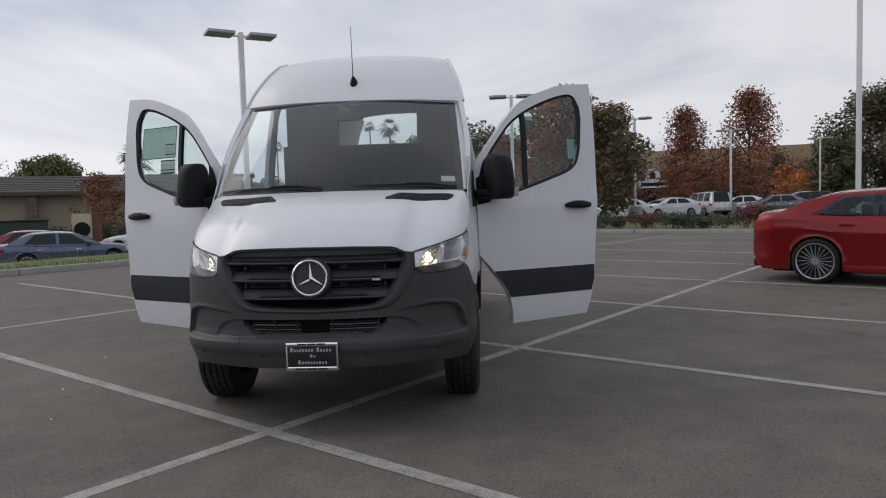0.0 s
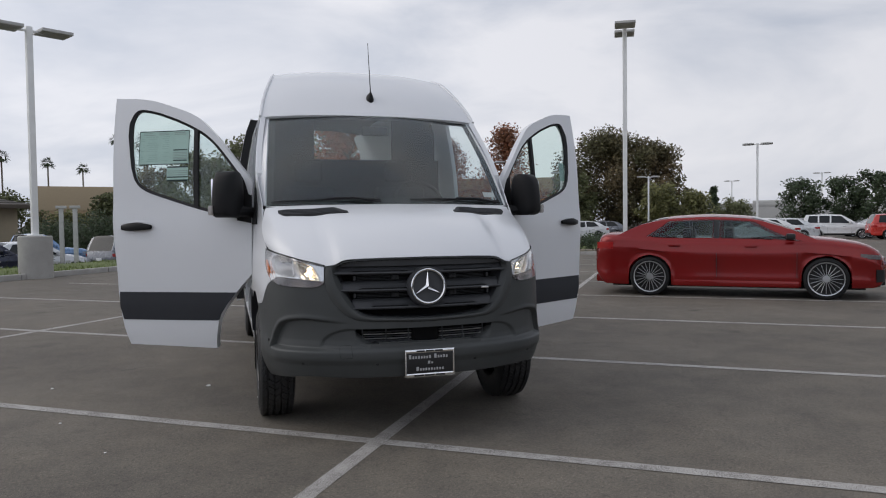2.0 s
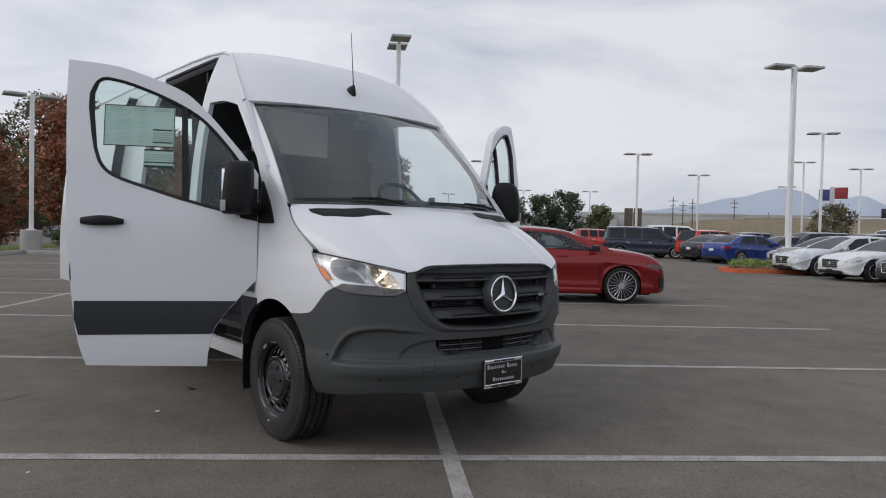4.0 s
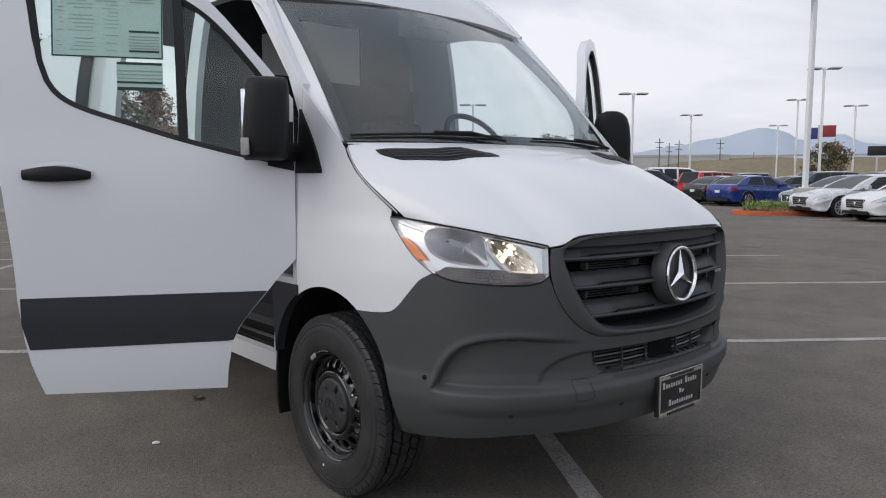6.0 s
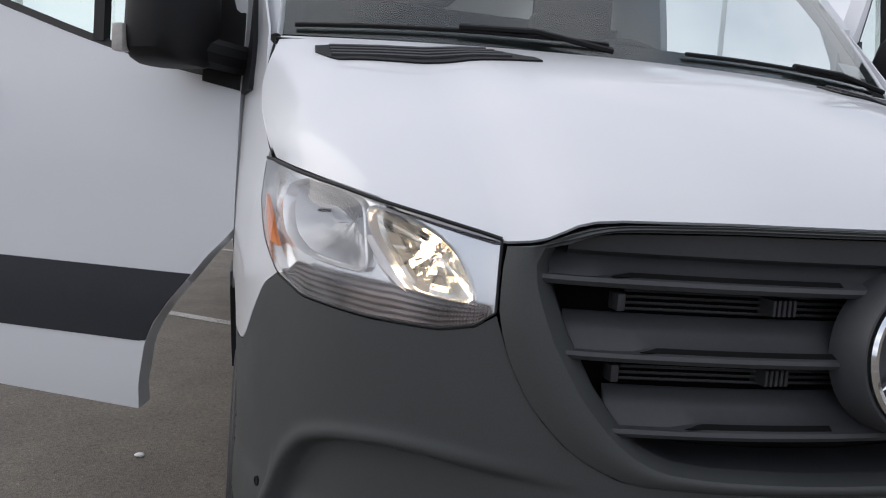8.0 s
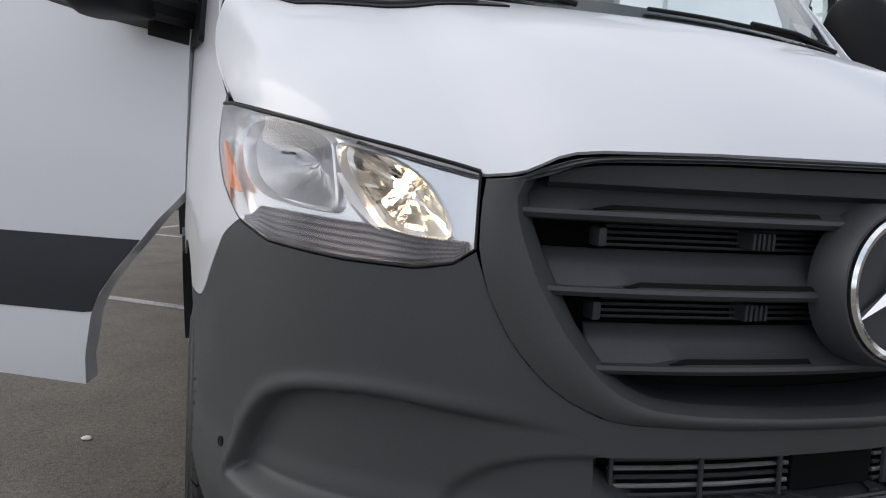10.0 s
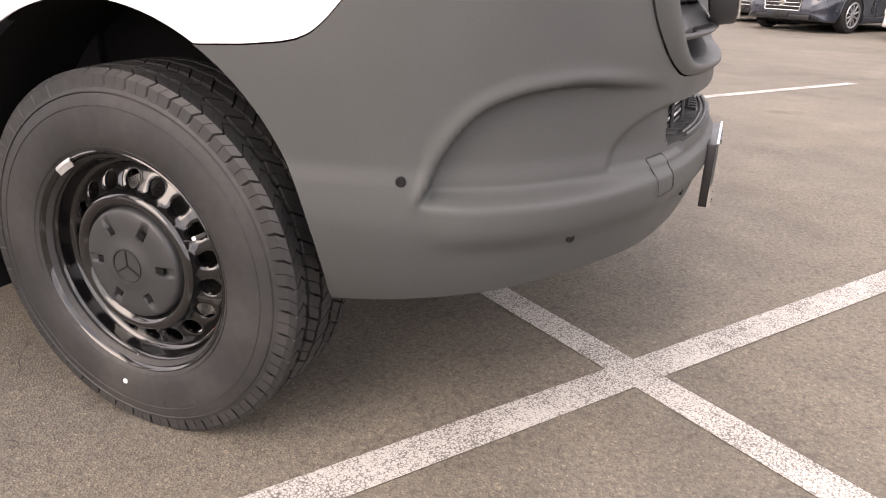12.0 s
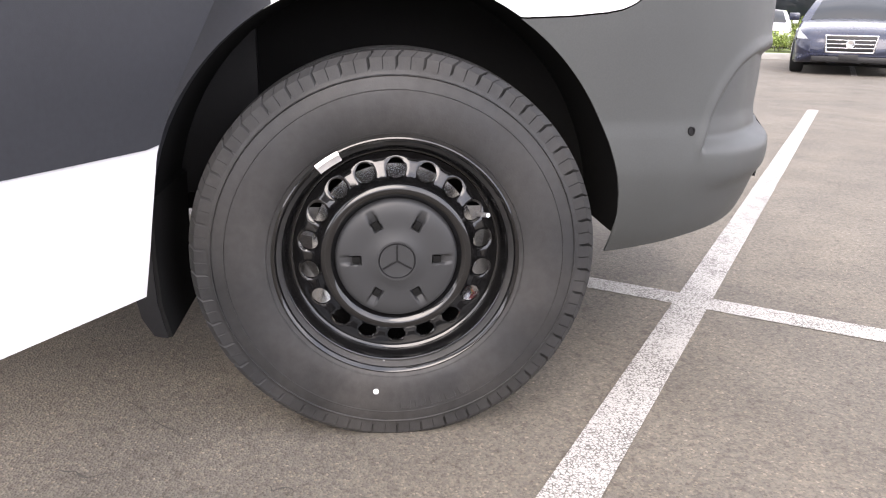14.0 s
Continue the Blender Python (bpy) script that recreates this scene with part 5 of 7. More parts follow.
    # labels behind the glass
    if s < 0:
        def label(d0, d1, z0, z1, off, mat, nm, txt=""):
            return part(nm, grid(lambda d, z: skin(d, z, off), order([d0, (d0 + d1) / 2, d1]), [z0, (z0 + z1) / 2, z1], .0006), mat, door, txt)
        label(.525, .945, 1.815, 2.075, -.012, PAPER, "window_label", "large printed price label behind the door glass")
        for d0, d1, z0, z1 in ((.527, .943, 1.815, 1.821), (.527, .943, 2.069, 2.075), (.527, .531, 1.815, 2.075), (.939, .943, 1.815, 2.075)):
            label(d0, d1, z0, z1, -.0108, INK, "label_writing")
        rng = random.Random(5)
        for i in range(2):
            z = 2.058 - i * .0130
            if z > 1.835:
                d = .93
                for k in range(3):
                    w = rng.uniform(.03, .10)
                    d0 = d - .02 - k * .13
                    if d0 - w > (.67 if z < 1.93 else .545):
                        label(d0 - w, d0, z - .002, z + .002, -.0108, INK_GREY, "label_writing")
        for i in range(13):
            z = 2.030 - i * .0155
            for d0, d1 in ((.90, .93), (.78, .885), (.69, .76)):
                if rng.random() < .72:
                    label(d0 + rng.uniform(0, .012), d1 - rng.uniform(0, .03), z - .0013, z + .0013, -.0108, INK_FAINT, "label_writing")
        for z, h in ((1.925, .004), (1.845, .004), (1.905, .002), (1.893, .002), (1.880, .002), (1.868, .002), (1.857, .002)):
            label(.54, .655, z - h, z + h, -.0108, INK if h > .003 else INK_GREY, "label_writing")
        label(.528, .705, 1.685, 1.800, -.012, PAPER, "window_label", "smaller printed label behind the door glass")
        for z, h in ((1.795, .005), (1.692, .007), (1.765, .002), (1.750, .002), (1.735, .002), (1.718, .004)):
            label(.53, .703, z - h, z + h, -.0108, INK if h > .003 else INK_GREY, "label_writing")
    else:
        part("window_label", grid(lambda d, z: skin(d, z, -.026), [.89, .93, .965], [1.72, 1.80, 1.88], .0006), PAPER, door, "small printed label behind the door glass")
    return door


front_door(-1, 62.5)
front_door(1, 60.0)

# ---------------------------------------------------------------- ground, markings, kerbs
CROSS = Vector((-.276, .060, 0))
ALONG, ACROSS = Vector((.567, .824, 0)), Vector((.824, -.567, 0))
LOT_TURN = math.degrees(math.atan2(ACROSS.y, ACROSS.x))


def lot(s, r, z=0.0):
    """A place in the car park: s metres along the long line, r across it."""
    return CROSS + ALONG * s + ACROSS * r + Vector((0, 0, z))


def street_drop(p):
    r = (Vector(p) - CROSS).dot(ACROSS)
    return -.62 * smooth(-17.2, -20.5, r) if r < -17 else 0.0


rs = [-4000, -900, -300, -120, -60, -40, -30, -24, -21, -20, -19, -18, -17.2, -14.45, 18, 24, 40, 120, 400, 1200, 4000]
ss = [-4000, -900, -200, -60, -20, 0, 12, 25.2, 40, 80, 160, 400, 1200, 4000]
top("ground", grid(lambda s, r: lot(s, r) + Vector((0, 0, street_drop(lot(s, r)))), ss, rs, 0, True), ASPHALT,
    "worn grey asphalt car park with stains", "ground", kind="structure")


def strip(s0, r0, s1, r1, w=.10, z=.002):
    a, b = lot(s0, r0), lot(s1, r1)
    d = (b - a).normalized()
    e = Vector((-d.y, d.x, 0)) * w / 2
    rows = max(2, int((b - a).length / .5))
    verts, faces = [], []
    for i in range(rows + 1):
        p = a.lerp(b, i / rows)
        for q in (-1, 1):
            verts.append(p + e * q * (1 + .05 * noise.noise(p * 3 + Vector((q * 5, 0, 0)))) + Vector((0, 0, z)))
    for i in range(rows):
        faces.append((2 * i, 2 * i + 1, 2 * i + 3, 2 * i + 2)[::-1])
    bm = mesh_from(verts, faces)
    bmesh.ops.recalc_face_normals(bm, faces=bm.faces)
    if sum(f.normal.z for f in bm.faces) < 0:
        bmesh.ops.reverse_faces(bm, faces=bm.faces)
    return bm


def marking(bm):
    return top("road_marking", bm, LINE, "worn white painted parking bay line", "road marking", "parking bay lines", "structure")


marking(strip(-9, .04, 24.3, -.28))
marking(strip(-9, -6.22, 24.3, -6.22, z=.0025))
for k in range(-2, 8):
    s, lean = k * 3.13 - .16 * (k > 0), -.024 if k == 0 else -.042 if k == 1 else -.047
    r0, r1 = (-12.4 if k > -1 else -6.2), 6.1
    marking(strip(s + lean * r0, r0, s + lean * r1, r1, z=.0035))
for s in (-3.3, -.6, 2.1, 4.9, 7.7, 10.4, 13.1, 15.9, 18.7):
    marking(strip(s, 12.6, s, 17.8, z=.003))

# hairline cracks and dark drips in the asphalt
CRACK = material("dark crack filler", (0.065, 0.060, 0.054), 0.85, spread=0.25, scale=30)


def crack(x0, y0, x1, y1, w, seed):
    rg = random.Random(seed)
    a, b = Vector((x0, y0, .0022)), Vector((x1, y1, .0022))
    d = (b - a).normalized()
    e = Vector((-d.y, d.x, 0))
    n = max(6, int((b - a).length / .03))
    off, verts = 0.0, []
    for i in range(n + 1):
        off = off * .8 + rg.uniform(-.012, .012)
        wide = w * rg.uniform(.25, 1.0) * math.sin(math.pi * min(max(i / n, .04), .96)) ** .5
        verts += [a.lerp(b, i / n) + e * (off - wide), a.lerp(b, i / n) + e * (off + wide)]
    top("asphalt_crack", mesh_from(verts, [(2 * i + 1, 2 * i, 2 * i + 2, 2 * i + 3) for i in range(n)]), CRACK, "thin dark crack in the worn asphalt", "crack", "asphalt cracks", "structure")


for row_ in ((.14, .98, .90, .25, .006, 1), (-.76, 1.65, -1.01, 1.43, .0018, 2), (-1.04, 1.66, -1.07, 1.56, .004, 3), (-1.12, 1.27, -1.15, 1.22, .004, 4), (-2.2, 3.0, -1.95, 3.15, .012, 6)):
    crack(*row_)

# ---------------------------------------------------------------- parked cars
CAR_GLASS = material("dark car window glass", (0.012, 0.015, 0.017), 0.05, gloss=0.42, spread=0.1, scale=1.5)
CAR_GLASS_CLEAR = material("see-through car window glass", (0.42, 0.50, 0.50), 0.0, transmission=1.0, ior=1.45)
TAIL = material("red tail lamp", (0.35, 0.012, 0.012), 0.15, coat=0.6, spread=0.1, scale=20)
LAMP_CLEAR = material("car headlamp", (0.55, 0.57, 0.60), 0.12, metal=0.4, coat=0.8, spread=0.15, scale=20)
HEADLAMP_DARK = material("smoked slim headlamp", (0.20, 0.19, 0.20), 0.12, metal=0.3, coat=0.8, spread=0.3, scale=20)
CAR_BLACK = material("black car trim", (0.012, 0.012, 0.013), 0.4, spread=0.1)
CAR_TYRE = material("car tyre", (0.010, 0.010, 0.0105), 0.85, spread=0.15, scale=20)
ALLOY = material("machined alloy wheel", (0.55, 0.56, 0.58), 0.28, metal=0.9, spread=0.05)
ALLOY_DARK = material("dark alloy wheel", (0.05, 0.05, 0.055), 0.35, metal=0.5, spread=0.1)


def paint(name, colour, metal=0.0, rough=0.28):
    return material(name, colour, rough, metal=metal, coat=0.8, spread=0.04, scale=2.0, rough_spread=0.04)


PAINTS = {
    "red": material("metallic red car paint", (0.22, 0.006, 0.006), 0.24, metal=0.35, coat=0.45, spread=0.05, scale=2.0), "white": paint("white car paint", (0.70, 0.71, 0.72)),
    "silver": paint("silver car paint", (0.60, 0.62, 0.64), .25), "black": paint("black car paint", (0.012, 0.012, 0.014)),
    "grey": paint("grey car paint", (0.16, 0.17, 0.19), .5), "slate": paint("slate blue car paint", (0.10, 0.13, 0.19), .4),
    "navy": paint("navy car paint", (0.014, 0.018, 0.040), .3), "blue": paint("blue car paint", (0.018, 0.045, 0.22), .3),
    "maroon": paint("dark red car paint", (0.20, 0.018, 0.020), .3), "scarlet": paint("bright red car paint", (0.50, 0.030, 0.020)),
    "sky": paint("light blue car paint", (0.16, 0.28, 0.48), .3), "dark": paint("dark blue-grey car paint", (0.040, 0.046, 0.062), .4),
}

# rear to front, in shares of the length: lower body top line; greenhouse: rear foot, rear roof, front roof, front foot
SHAPES = {
    "sedan": dict(h=1.44, belt=.90, top=[(0, .84), (.02, .97), (.10, 1.01), (.20, 1.00), (.30, .955), (.60, .925), (.70, .935), (.80, .90), (.92, .80), (.985, .67), (1, .56)], green=(.085, .27, .52, .73), wb=.60, fo=.185),
    "coupe": dict(h=1.42, belt=.96, top=[(0, .86), (.012, 1.03), (.05, 1.085), (.12, 1.08), (.20, 1.05), (.30, 1.00), (.60, .985), (.74, 1.0), (.80, .985), (.92, .905), (.98, .77), (1, .62)], green=(.085, .285, .55, .785), wb=.60, fo=.19),
    "suv": dict(h=1.70, belt=1.03, top=[(0, .80), (.012, 1.06), (.06, 1.08), (.30, 1.06), (.62, 1.04), (.72, 1.05), (.85, 1.00), (.95, .92), (.99, .75), (1, .60)], green=(.012, .075, .54, .745), wb=.59, fo=.19),
    "minivan": dict(h=1.78, belt=1.02, top=[(0, .80), (.012, 1.03), (.06, 1.05), (.50, 1.03), (.74, 1.01), (.86, .95), (.95, .82), (.99, .66), (1, .52)], green=(.012, .055, .60, .83), wb=.60, fo=.20),
    "pickup": dict(h=1.85, belt=1.15, top=[(0, 1.08), (.005, 1.12), (.36, 1.12), (.40, 1.15), (.64, 1.14), (.72, 1.14), (.86, 1.10), (.96, 1.04), (.995, .85), (1, .65)], green=(.40, .44, .60, .72), wb=.61, fo=.17),
}


def car_wheel(car, r, spokes, dark, x, y, side):
    w = .115
    f = 1.13 if spokes > 12 else 1.0
    tyre = lathe([(-w + .01, r * .70 * f), (-w, r * .76 * f), (-w - .003, r * (.85 if f == 1 else .91)), (-w + .012, r * .96), (-w + .035, r), (w - .035, r), (w - .012, r * .96), (w, r * (.8 if f == 1 else .88)), (w - .01, r * .70 * f)], 32, "x", True)
    m = Matrix.Translation((x, y, r)) @ pose(0, 0, 0, 0, 0, 90 if side > 0 else -90)
    bmesh.ops.transform(tyre, matrix=m, verts=tyre.verts)
    wheel = part("wheel", tyre, CAR_TYRE, car)
    barrel = lathe([(w - .03, r * .66 * f), (w - .04, r * .655 * f), (-w, r * .65 * f)], 32, "x")
    rim = lathe([(w - .004, r * .72 * f), (w + .004, r * .71 * f), (w, r * .67 * f), (w - .03, r * .66 * f)], 32, "x")
    for k in range(spokes):
        a = 360 * k / spokes
        b = bmesh.new()
        box(w - .035, w - .008, -.0046 if spokes > 12 else -.013 if spokes > 8 else -.028, .0046 if spokes > 12 else .013 if spokes > 8 else .028, r * .12, r * .68 * f, .006, 1, b)
        join(rim, b, pose(0, 0, 0, a, 0, 0))
    join(rim, lathe([(w - .02, r * .17), (w - .004, r * .16), (w - .002, 0)], 16, "x"))
    # added black disc, the shade seen between the spokes
    back = lathe([(w - .055, r * .66 * f), (w - .055, 0)], 24, "x")
    for b in (rim, back, barrel):
        bmesh.ops.transform(b, matrix=m, verts=b.verts)
    part("rim", rim, ALLOY_DARK if dark else ALLOY, wheel)
    part("rim_ring", join(bmesh.new(), lathe([(w - .002, r * .63 * f), (w + .003, r * .655 * f), (w - .002, r * .68 * f)], 32, "x"), m), CAR_BLACK if spokes > 12 else ALLOY, wheel)
    part("brake_shadow", back, CAR_BLACK, wheel)
    part("rim_barrel", barrel, CAR_BLACK if spokes > 12 else ALLOY_DARK, wheel)


def car(kind, colour, at, heading, length=4.7, width=1.82, label="", group="parked cars", height=None, spokes=10, dark=False, r=.325, clear=False, roof_rack=False, name=None, ground=0.0):
    sh = SHAPES[kind]
    L, W = length, width / 2
    H = height or sh["h"]
    k = H / sh["h"]
    topline = curve_of([(x * L - L / 2, z * k) for x, z in sh["top"]])
    g0, g1, g2, g3 = [v * L - L / 2 for v in sh["green"]]
    belt = sh["belt"] * k
    xf = L / 2 - sh["fo"] * L
    xr = xf - sh["wb"] * L
    ob = thing(name or {"sedan": "sedan_car", "coupe": "sedan_car", "suv": "suv_car", "minivan": "minivan", "pickup": "pickup_truck"}[kind], label, "car" if kind != "pickup" else "pickup truck", group,
               at=Matrix.Translation((at[0], at[1], ground)) @ pose(0, 0, 0, 0, 0, heading))
    P = PAINTS[colour]
    zb = .20 if kind in ("sedan", "coupe") else .27
    ra = r * (1.08 if colour == "red" else 1.14)
    plan_w = curve_of([(-L / 2, W * .78), (-L / 2 + .10, W * .90), (-L / 2 + .35, W * .97), (-L * .2, W), (L * .15, W), (L / 2 - .55, W * .975), (L / 2 - .22, W * .915), (L / 2 - .06, W * .80), (L / 2, W * .66)])
    end_z = linear_of([(-L / 2, .42), (-L / 2 + .06, .30), (-L / 2 + .2, zb), (L / 2 - .25, zb), (L / 2 - .06, zb + .03), (L / 2, .34)])
    xs = steps(-L / 2, L / 2, 46, *[c + ra * q for c in (xf, xr) for q in (-1, -.97, -.9, -.75, -.5, 0, .5, .75, .9, .97, 1)])

    def section(x):
        w, zt, z0 = plan_w(x), topline(x), end_z(x)
        arch = 0
        for c in (xf, xr):
            if abs(x - c) < ra:
                arch = r + math.sqrt(ra * ra - (x - c) ** 2)
        lo = max(z0, arch)
        sh1 = max(lo + .05, zt - .235)
        low = lambda f: lo + (sh1 - lo) * f
        pts = [(0, z0), (w * .55, z0), (w * .58, max(z0, arch - .02)), (w * .960, lo), (w * .990, low(.10)), (w * .978, low(.30)), (w * .974, low(.52)), (w * .984, low(.80)), (w * 1.0, sh1 - .012), (w * .994, sh1 + .012), (w * .972, zt - .12), (w * .966, zt - .075), (w * .905, zt - .022), (w * .72, zt + .008), (w * .4, zt + .024), (0, zt + .032)]
        return pts

    verts, faces = [], []
    n = len(section(0))
    for x in xs:
        p = section(x)
        verts += [(x, y, z) for y, z in p] + [(x, -y, z) for y, z in p[1:-1]][::-1]
    m = 2 * n - 2
    for i in range(len(xs) - 1):
        for j in range(m):
            q = (j + 1) % m
            faces.append((i * m + j, i * m + q, (i + 1) * m + q, (i + 1) * m + j))
    faces.append(tuple(range(m))[::-1])
    faces.append(tuple((len(xs) - 1) * m + j for j in range(m)))
    bm = mesh_from(verts, faces)
    bmesh.ops.recalc_face_normals(bm, faces=bm.faces)
    shell = part("body", bm, P, ob, "", 40)

    # greenhouse
    clear = kind == "coupe" and colour == "red"
    zt0, zt1 = topline(g0), topline(g3)
    roofline = curve_of([(g0, zt0 - .02), (g0 + (g1 - g0) * .5, (zt0 + H) / 2 + .045 * (kind in ("sedan", "coupe"))), (g1, H - .025), ((g1 + g2) / 2, H), (g2, H - .035), (g2 + (g3 - g2) * .5, (H + zt1) / 2 + .03), (g3, zt1 - .02)])
    base_w = lambda x: plan_w(x) * (.962 if clear else .955)

    def cab(x, t):
        zr = roofline(x)
        zb_ = min(topline(x) - (.11 if clear else .035), zr)
        f = (zr - zb_) / max(H - belt, .1)
        wb_, wr = base_w(x), base_w(x) * (1 - .24 * min(f, 1.05)) 
        if t <= .8:
            q = t / .8
            return Vector((x, wb_ + (wr - wb_) * q ** 1.25, zb_ + (zr - .055 * f - zb_) * q))
        q = (t - .8) / .2
        return Vector((x, wr * (1 - q), zr - .055 * f * (1 - q) ** 2.2 + .0))

    gx = steps(g0, g3, 90 if clear else 30, g1, g2)
    ts = [0, .05, .1, .15, .2, .25, .3, .35, .4, .45, .5, .55, .6, .65, .7, .74, .8, .83, .87, .92, 1.0] if clear else [0, .2, .4, .6, .74, .8, .83, .87, .92, 1.0]
    cabm = bmesh.new()
    for s in (-1, 1):
        half = grid(lambda x, t: Vector((1, s, 1)) * cab(x, t), gx, ts, 0, s > 0)
        if clear:
            xm_ = g1 + (g2 - g1) * .62
            gone = []
            for f_ in half.faces:
                c_ = f_.calc_center_median()
                q_ = (c_.z - (topline(c_.x) - .035)) / max(roofline(c_.x) - topline(c_.x) + .035, .05)
                edge_f = g3 - .22 - (g3 - .22 - g2) * .98 * q_ / .8
                edge_r = g0 + .52 + (max(g1 - g0 - .52, 0) * .9 + .06) * q_ / .8
                if .08 < q_ < .72 and (edge_r + .05 < c_.x < xm_ - .08 or xm_ + .08 < c_.x < edge_f - .06):
                    gone.append(f_)
            bmesh.ops.delete(half, geom=gone, context="FACES")
        join(cabm, half)
    bmesh.ops.remove_doubles(cabm, verts=cabm.verts, dist=.0005)
    part("roof", cabm, P, ob, "", 50)
    glass = CAR_GLASS_CLEAR if clear else CAR_GLASS
    if clear:
        part("cabin_floor", box(g0 + .5, g3 - .2, -W * .80, W * .80, .30, belt - .10, .02), CAR_BLACK, ob)
        for sx in (g1 + .25, g2 - .30):
            for sy in (-.38, .38):
                st_ = part("car_seat", box(sx - .06, sx + .10, sy - .22, sy + .22, belt - .12, belt + .22, .05, 2), CAR_BLACK, ob)
                part("headrest", box(sx - .05, sx + .05, sy - .11, sy + .11, belt + .24, belt + .38, .03, 2), CAR_BLACK, st_)

    def on_side(s, x0, x1, q0, q1, nm, mat, off=.006, slant0=0.0, slant1=0.0, parent=ob):
        def fn(a, b):
            x = x0 + (x1 - x0) * a + slant0 * (1 - a) * b + slant1 * a * b
            p = cab(x, q0 + (q1 - q0) * b)
            return Vector((p.x, s * (p.y + off), p.z + off * .3))
        return part(nm, grid(fn, [i / 8 for i in range(9)], [i / 6 for i in range(7)], .003, s > 0), mat, parent)

    span = g2 - g1
    lo_, hi_ = (.23, .81) if clear else (.10, .74)
    gapw = .03 if clear else .05
    for s in (-1, 1):
        if kind in ("sedan", "coupe"):
            xm = g1 + span * .62
            on_side(s, xm + gapw, g3 - .22, lo_, hi_, "side_window", glass, slant1=-(g3 - .22 - g2) * .98)
            if clear:
                on_side(s, xm - .045, xm + .045, lo_ - .03, hi_ + .02, "door_pillar", CAR_BLACK, .004)
            on_side(s, g0 + .52, xm - gapw, lo_, hi_, "side_window", glass, slant0=max(g1 - g0 - .52, 0) * .9 + .06)
        elif kind == "pickup":
            on_side(s, g1 + .10, g3 - .20, lo_, hi_, "side_window", glass, slant1=-(g3 - .2 - g2) * .98)
        else:
            b0, b1, b2 = g1 + .10, g1 + span * .36, g1 + span * .70
            on_side(s, b2 + .05, g3 - .24, lo_, hi_, "side_window", glass, slant1=-(g3 - .24 - g2) * .98)
            on_side(s, b1 + .05, b2 - .05, lo_, hi_, "side_window", glass)
            on_side(s, b0, b1 - .05, lo_, hi_, "side_window", glass, slant0=.08)
        # mirror, handles, sill
        mx = g3 - .42
        part("mirror", box(mx - .07, mx + .07, min(s * W, s * (W + .19)), max(s * W, s * (W + .19)), belt + .02, belt + (.12 if clear else .16), .03), CAR_BLACK if dark or colour == "red" else P, ob)
        for hx in (xr + .43, xr + 1.68) if kind != "pickup" else (g1 + .3,):
            yy = plan_w(hx) * .99
            part("door_handle", box(hx - .10, hx + .10, min(s * yy, s * (yy + .025)), max(s * yy, s * (yy + .025)), topline(hx) - .19 + .05 * clear, topline(hx) - .155 + .05 * clear, .008), P if clear else CHROME, ob)
        for dx in (g1 + span * .62, g3 - .32) if kind != "pickup" else (g1 + .02, g3 - .3):
            yy = plan_w(dx) * 1.0 + .001
            part("door_gap", box(dx - .004, dx + .004, min(s * (yy - .02), s * yy), max(s * (yy - .02), s * yy), .36, topline(dx) - .24), CAR_BLACK, ob)
        sill_b = box(xr + ra + .03, xf - ra - .03, min(s * W * .93, s * W * 1.0), max(s * W * .93, s * W * 1.0), zb - .01, zb + .10, .02)
        part("sill", sill_b, CAR_BLACK if kind not in ("sedan", "coupe") else P, ob)
        car_wheel(ob, r, spokes, dark, xf, s * (W - .11), s)
        car_wheel(ob, r, spokes, dark, xr, s * (W - .11), s)
        # lamps hug the corners
        def corner(x0, x1, z0, z1, mat, nm, s=s, off=.012):
            def fn(a, b):
                x = x0 + (x1 - x0) * a
                z = (z0(x) if callable(z0) else z0) + ((z1(x) if callable(z1) else z1) - (z0(x) if callable(z0) else z0)) * b
                return (x, s * (plan_w(x) * (.985 if z < topline(x) - .08 else .955) + off), z)
            return part(nm, grid(fn, [i / 8 for i in range(9)], [0, .5, 1], .02, s > 0), mat, ob)
        hz = .60 * k if kind in ("sedan", "coupe") else .72 * k
        if clear:
            corner(L / 2 - .40, L / 2 - .10, lambda x: hz + .05 + .04 * (L / 2 - x), lambda x: min(hz + .11 + .10 * (L / 2 - x), topline(x) - .03), HEADLAMP_DARK, "headlamp", off=.006)
            corner(L / 2 - .16, L / 2 - .02, zb + .10, zb + .30, CAR_BLACK, "bumper_duct", off=.006)
        else:
            corner(L / 2 - .45, L / 2 - .03, lambda x: hz + .06 * (L / 2 - x), lambda x: min(hz + .15 + .08 * (L / 2 - x), topline(x) - .02), LAMP_CLEAR, "headlamp", off=.008)
        corner(-L / 2 + .02, -L / 2 + .34, lambda x: topline(-L / 2 + .3) - .27, lambda x: topline(-L / 2 + .3) - .15, TAIL, "tail_lamp")
    # screens
    def screen_of(xa, xb, nm):
        def fn(a, b):
            x = xa + (xb - xa) * a
            t = .835 + .165 * (1 - abs(b))
            p = cab(x, t)
            nrm = Vector((.5 if xa > 0 else -.5, 0, .86)) * .006
            return Vector((p.x, math.copysign(p.y, b) if b else 0, p.z)) + nrm
        part(nm, grid(fn, [i / 8 for i in range(9)], [i / 6 for i in range(-6, 7)], .003), CAR_GLASS, ob)
    screen_of(g2 + .10, g3 - .05, "windscreen")
    screen_of(g0 + .08 if kind in ("sedan", "coupe") else g0 + .004, g1 - .06 if kind in ("sedan", "coupe") else g1 - .01, "rear_screen")
    # front and rear faces
    fx = L / 2
    fw = W * .42
    g_lo, g_hi = (.40 * k, .66 * k) if kind in ("sedan", "coupe") else (.56 * k, .86 * k)
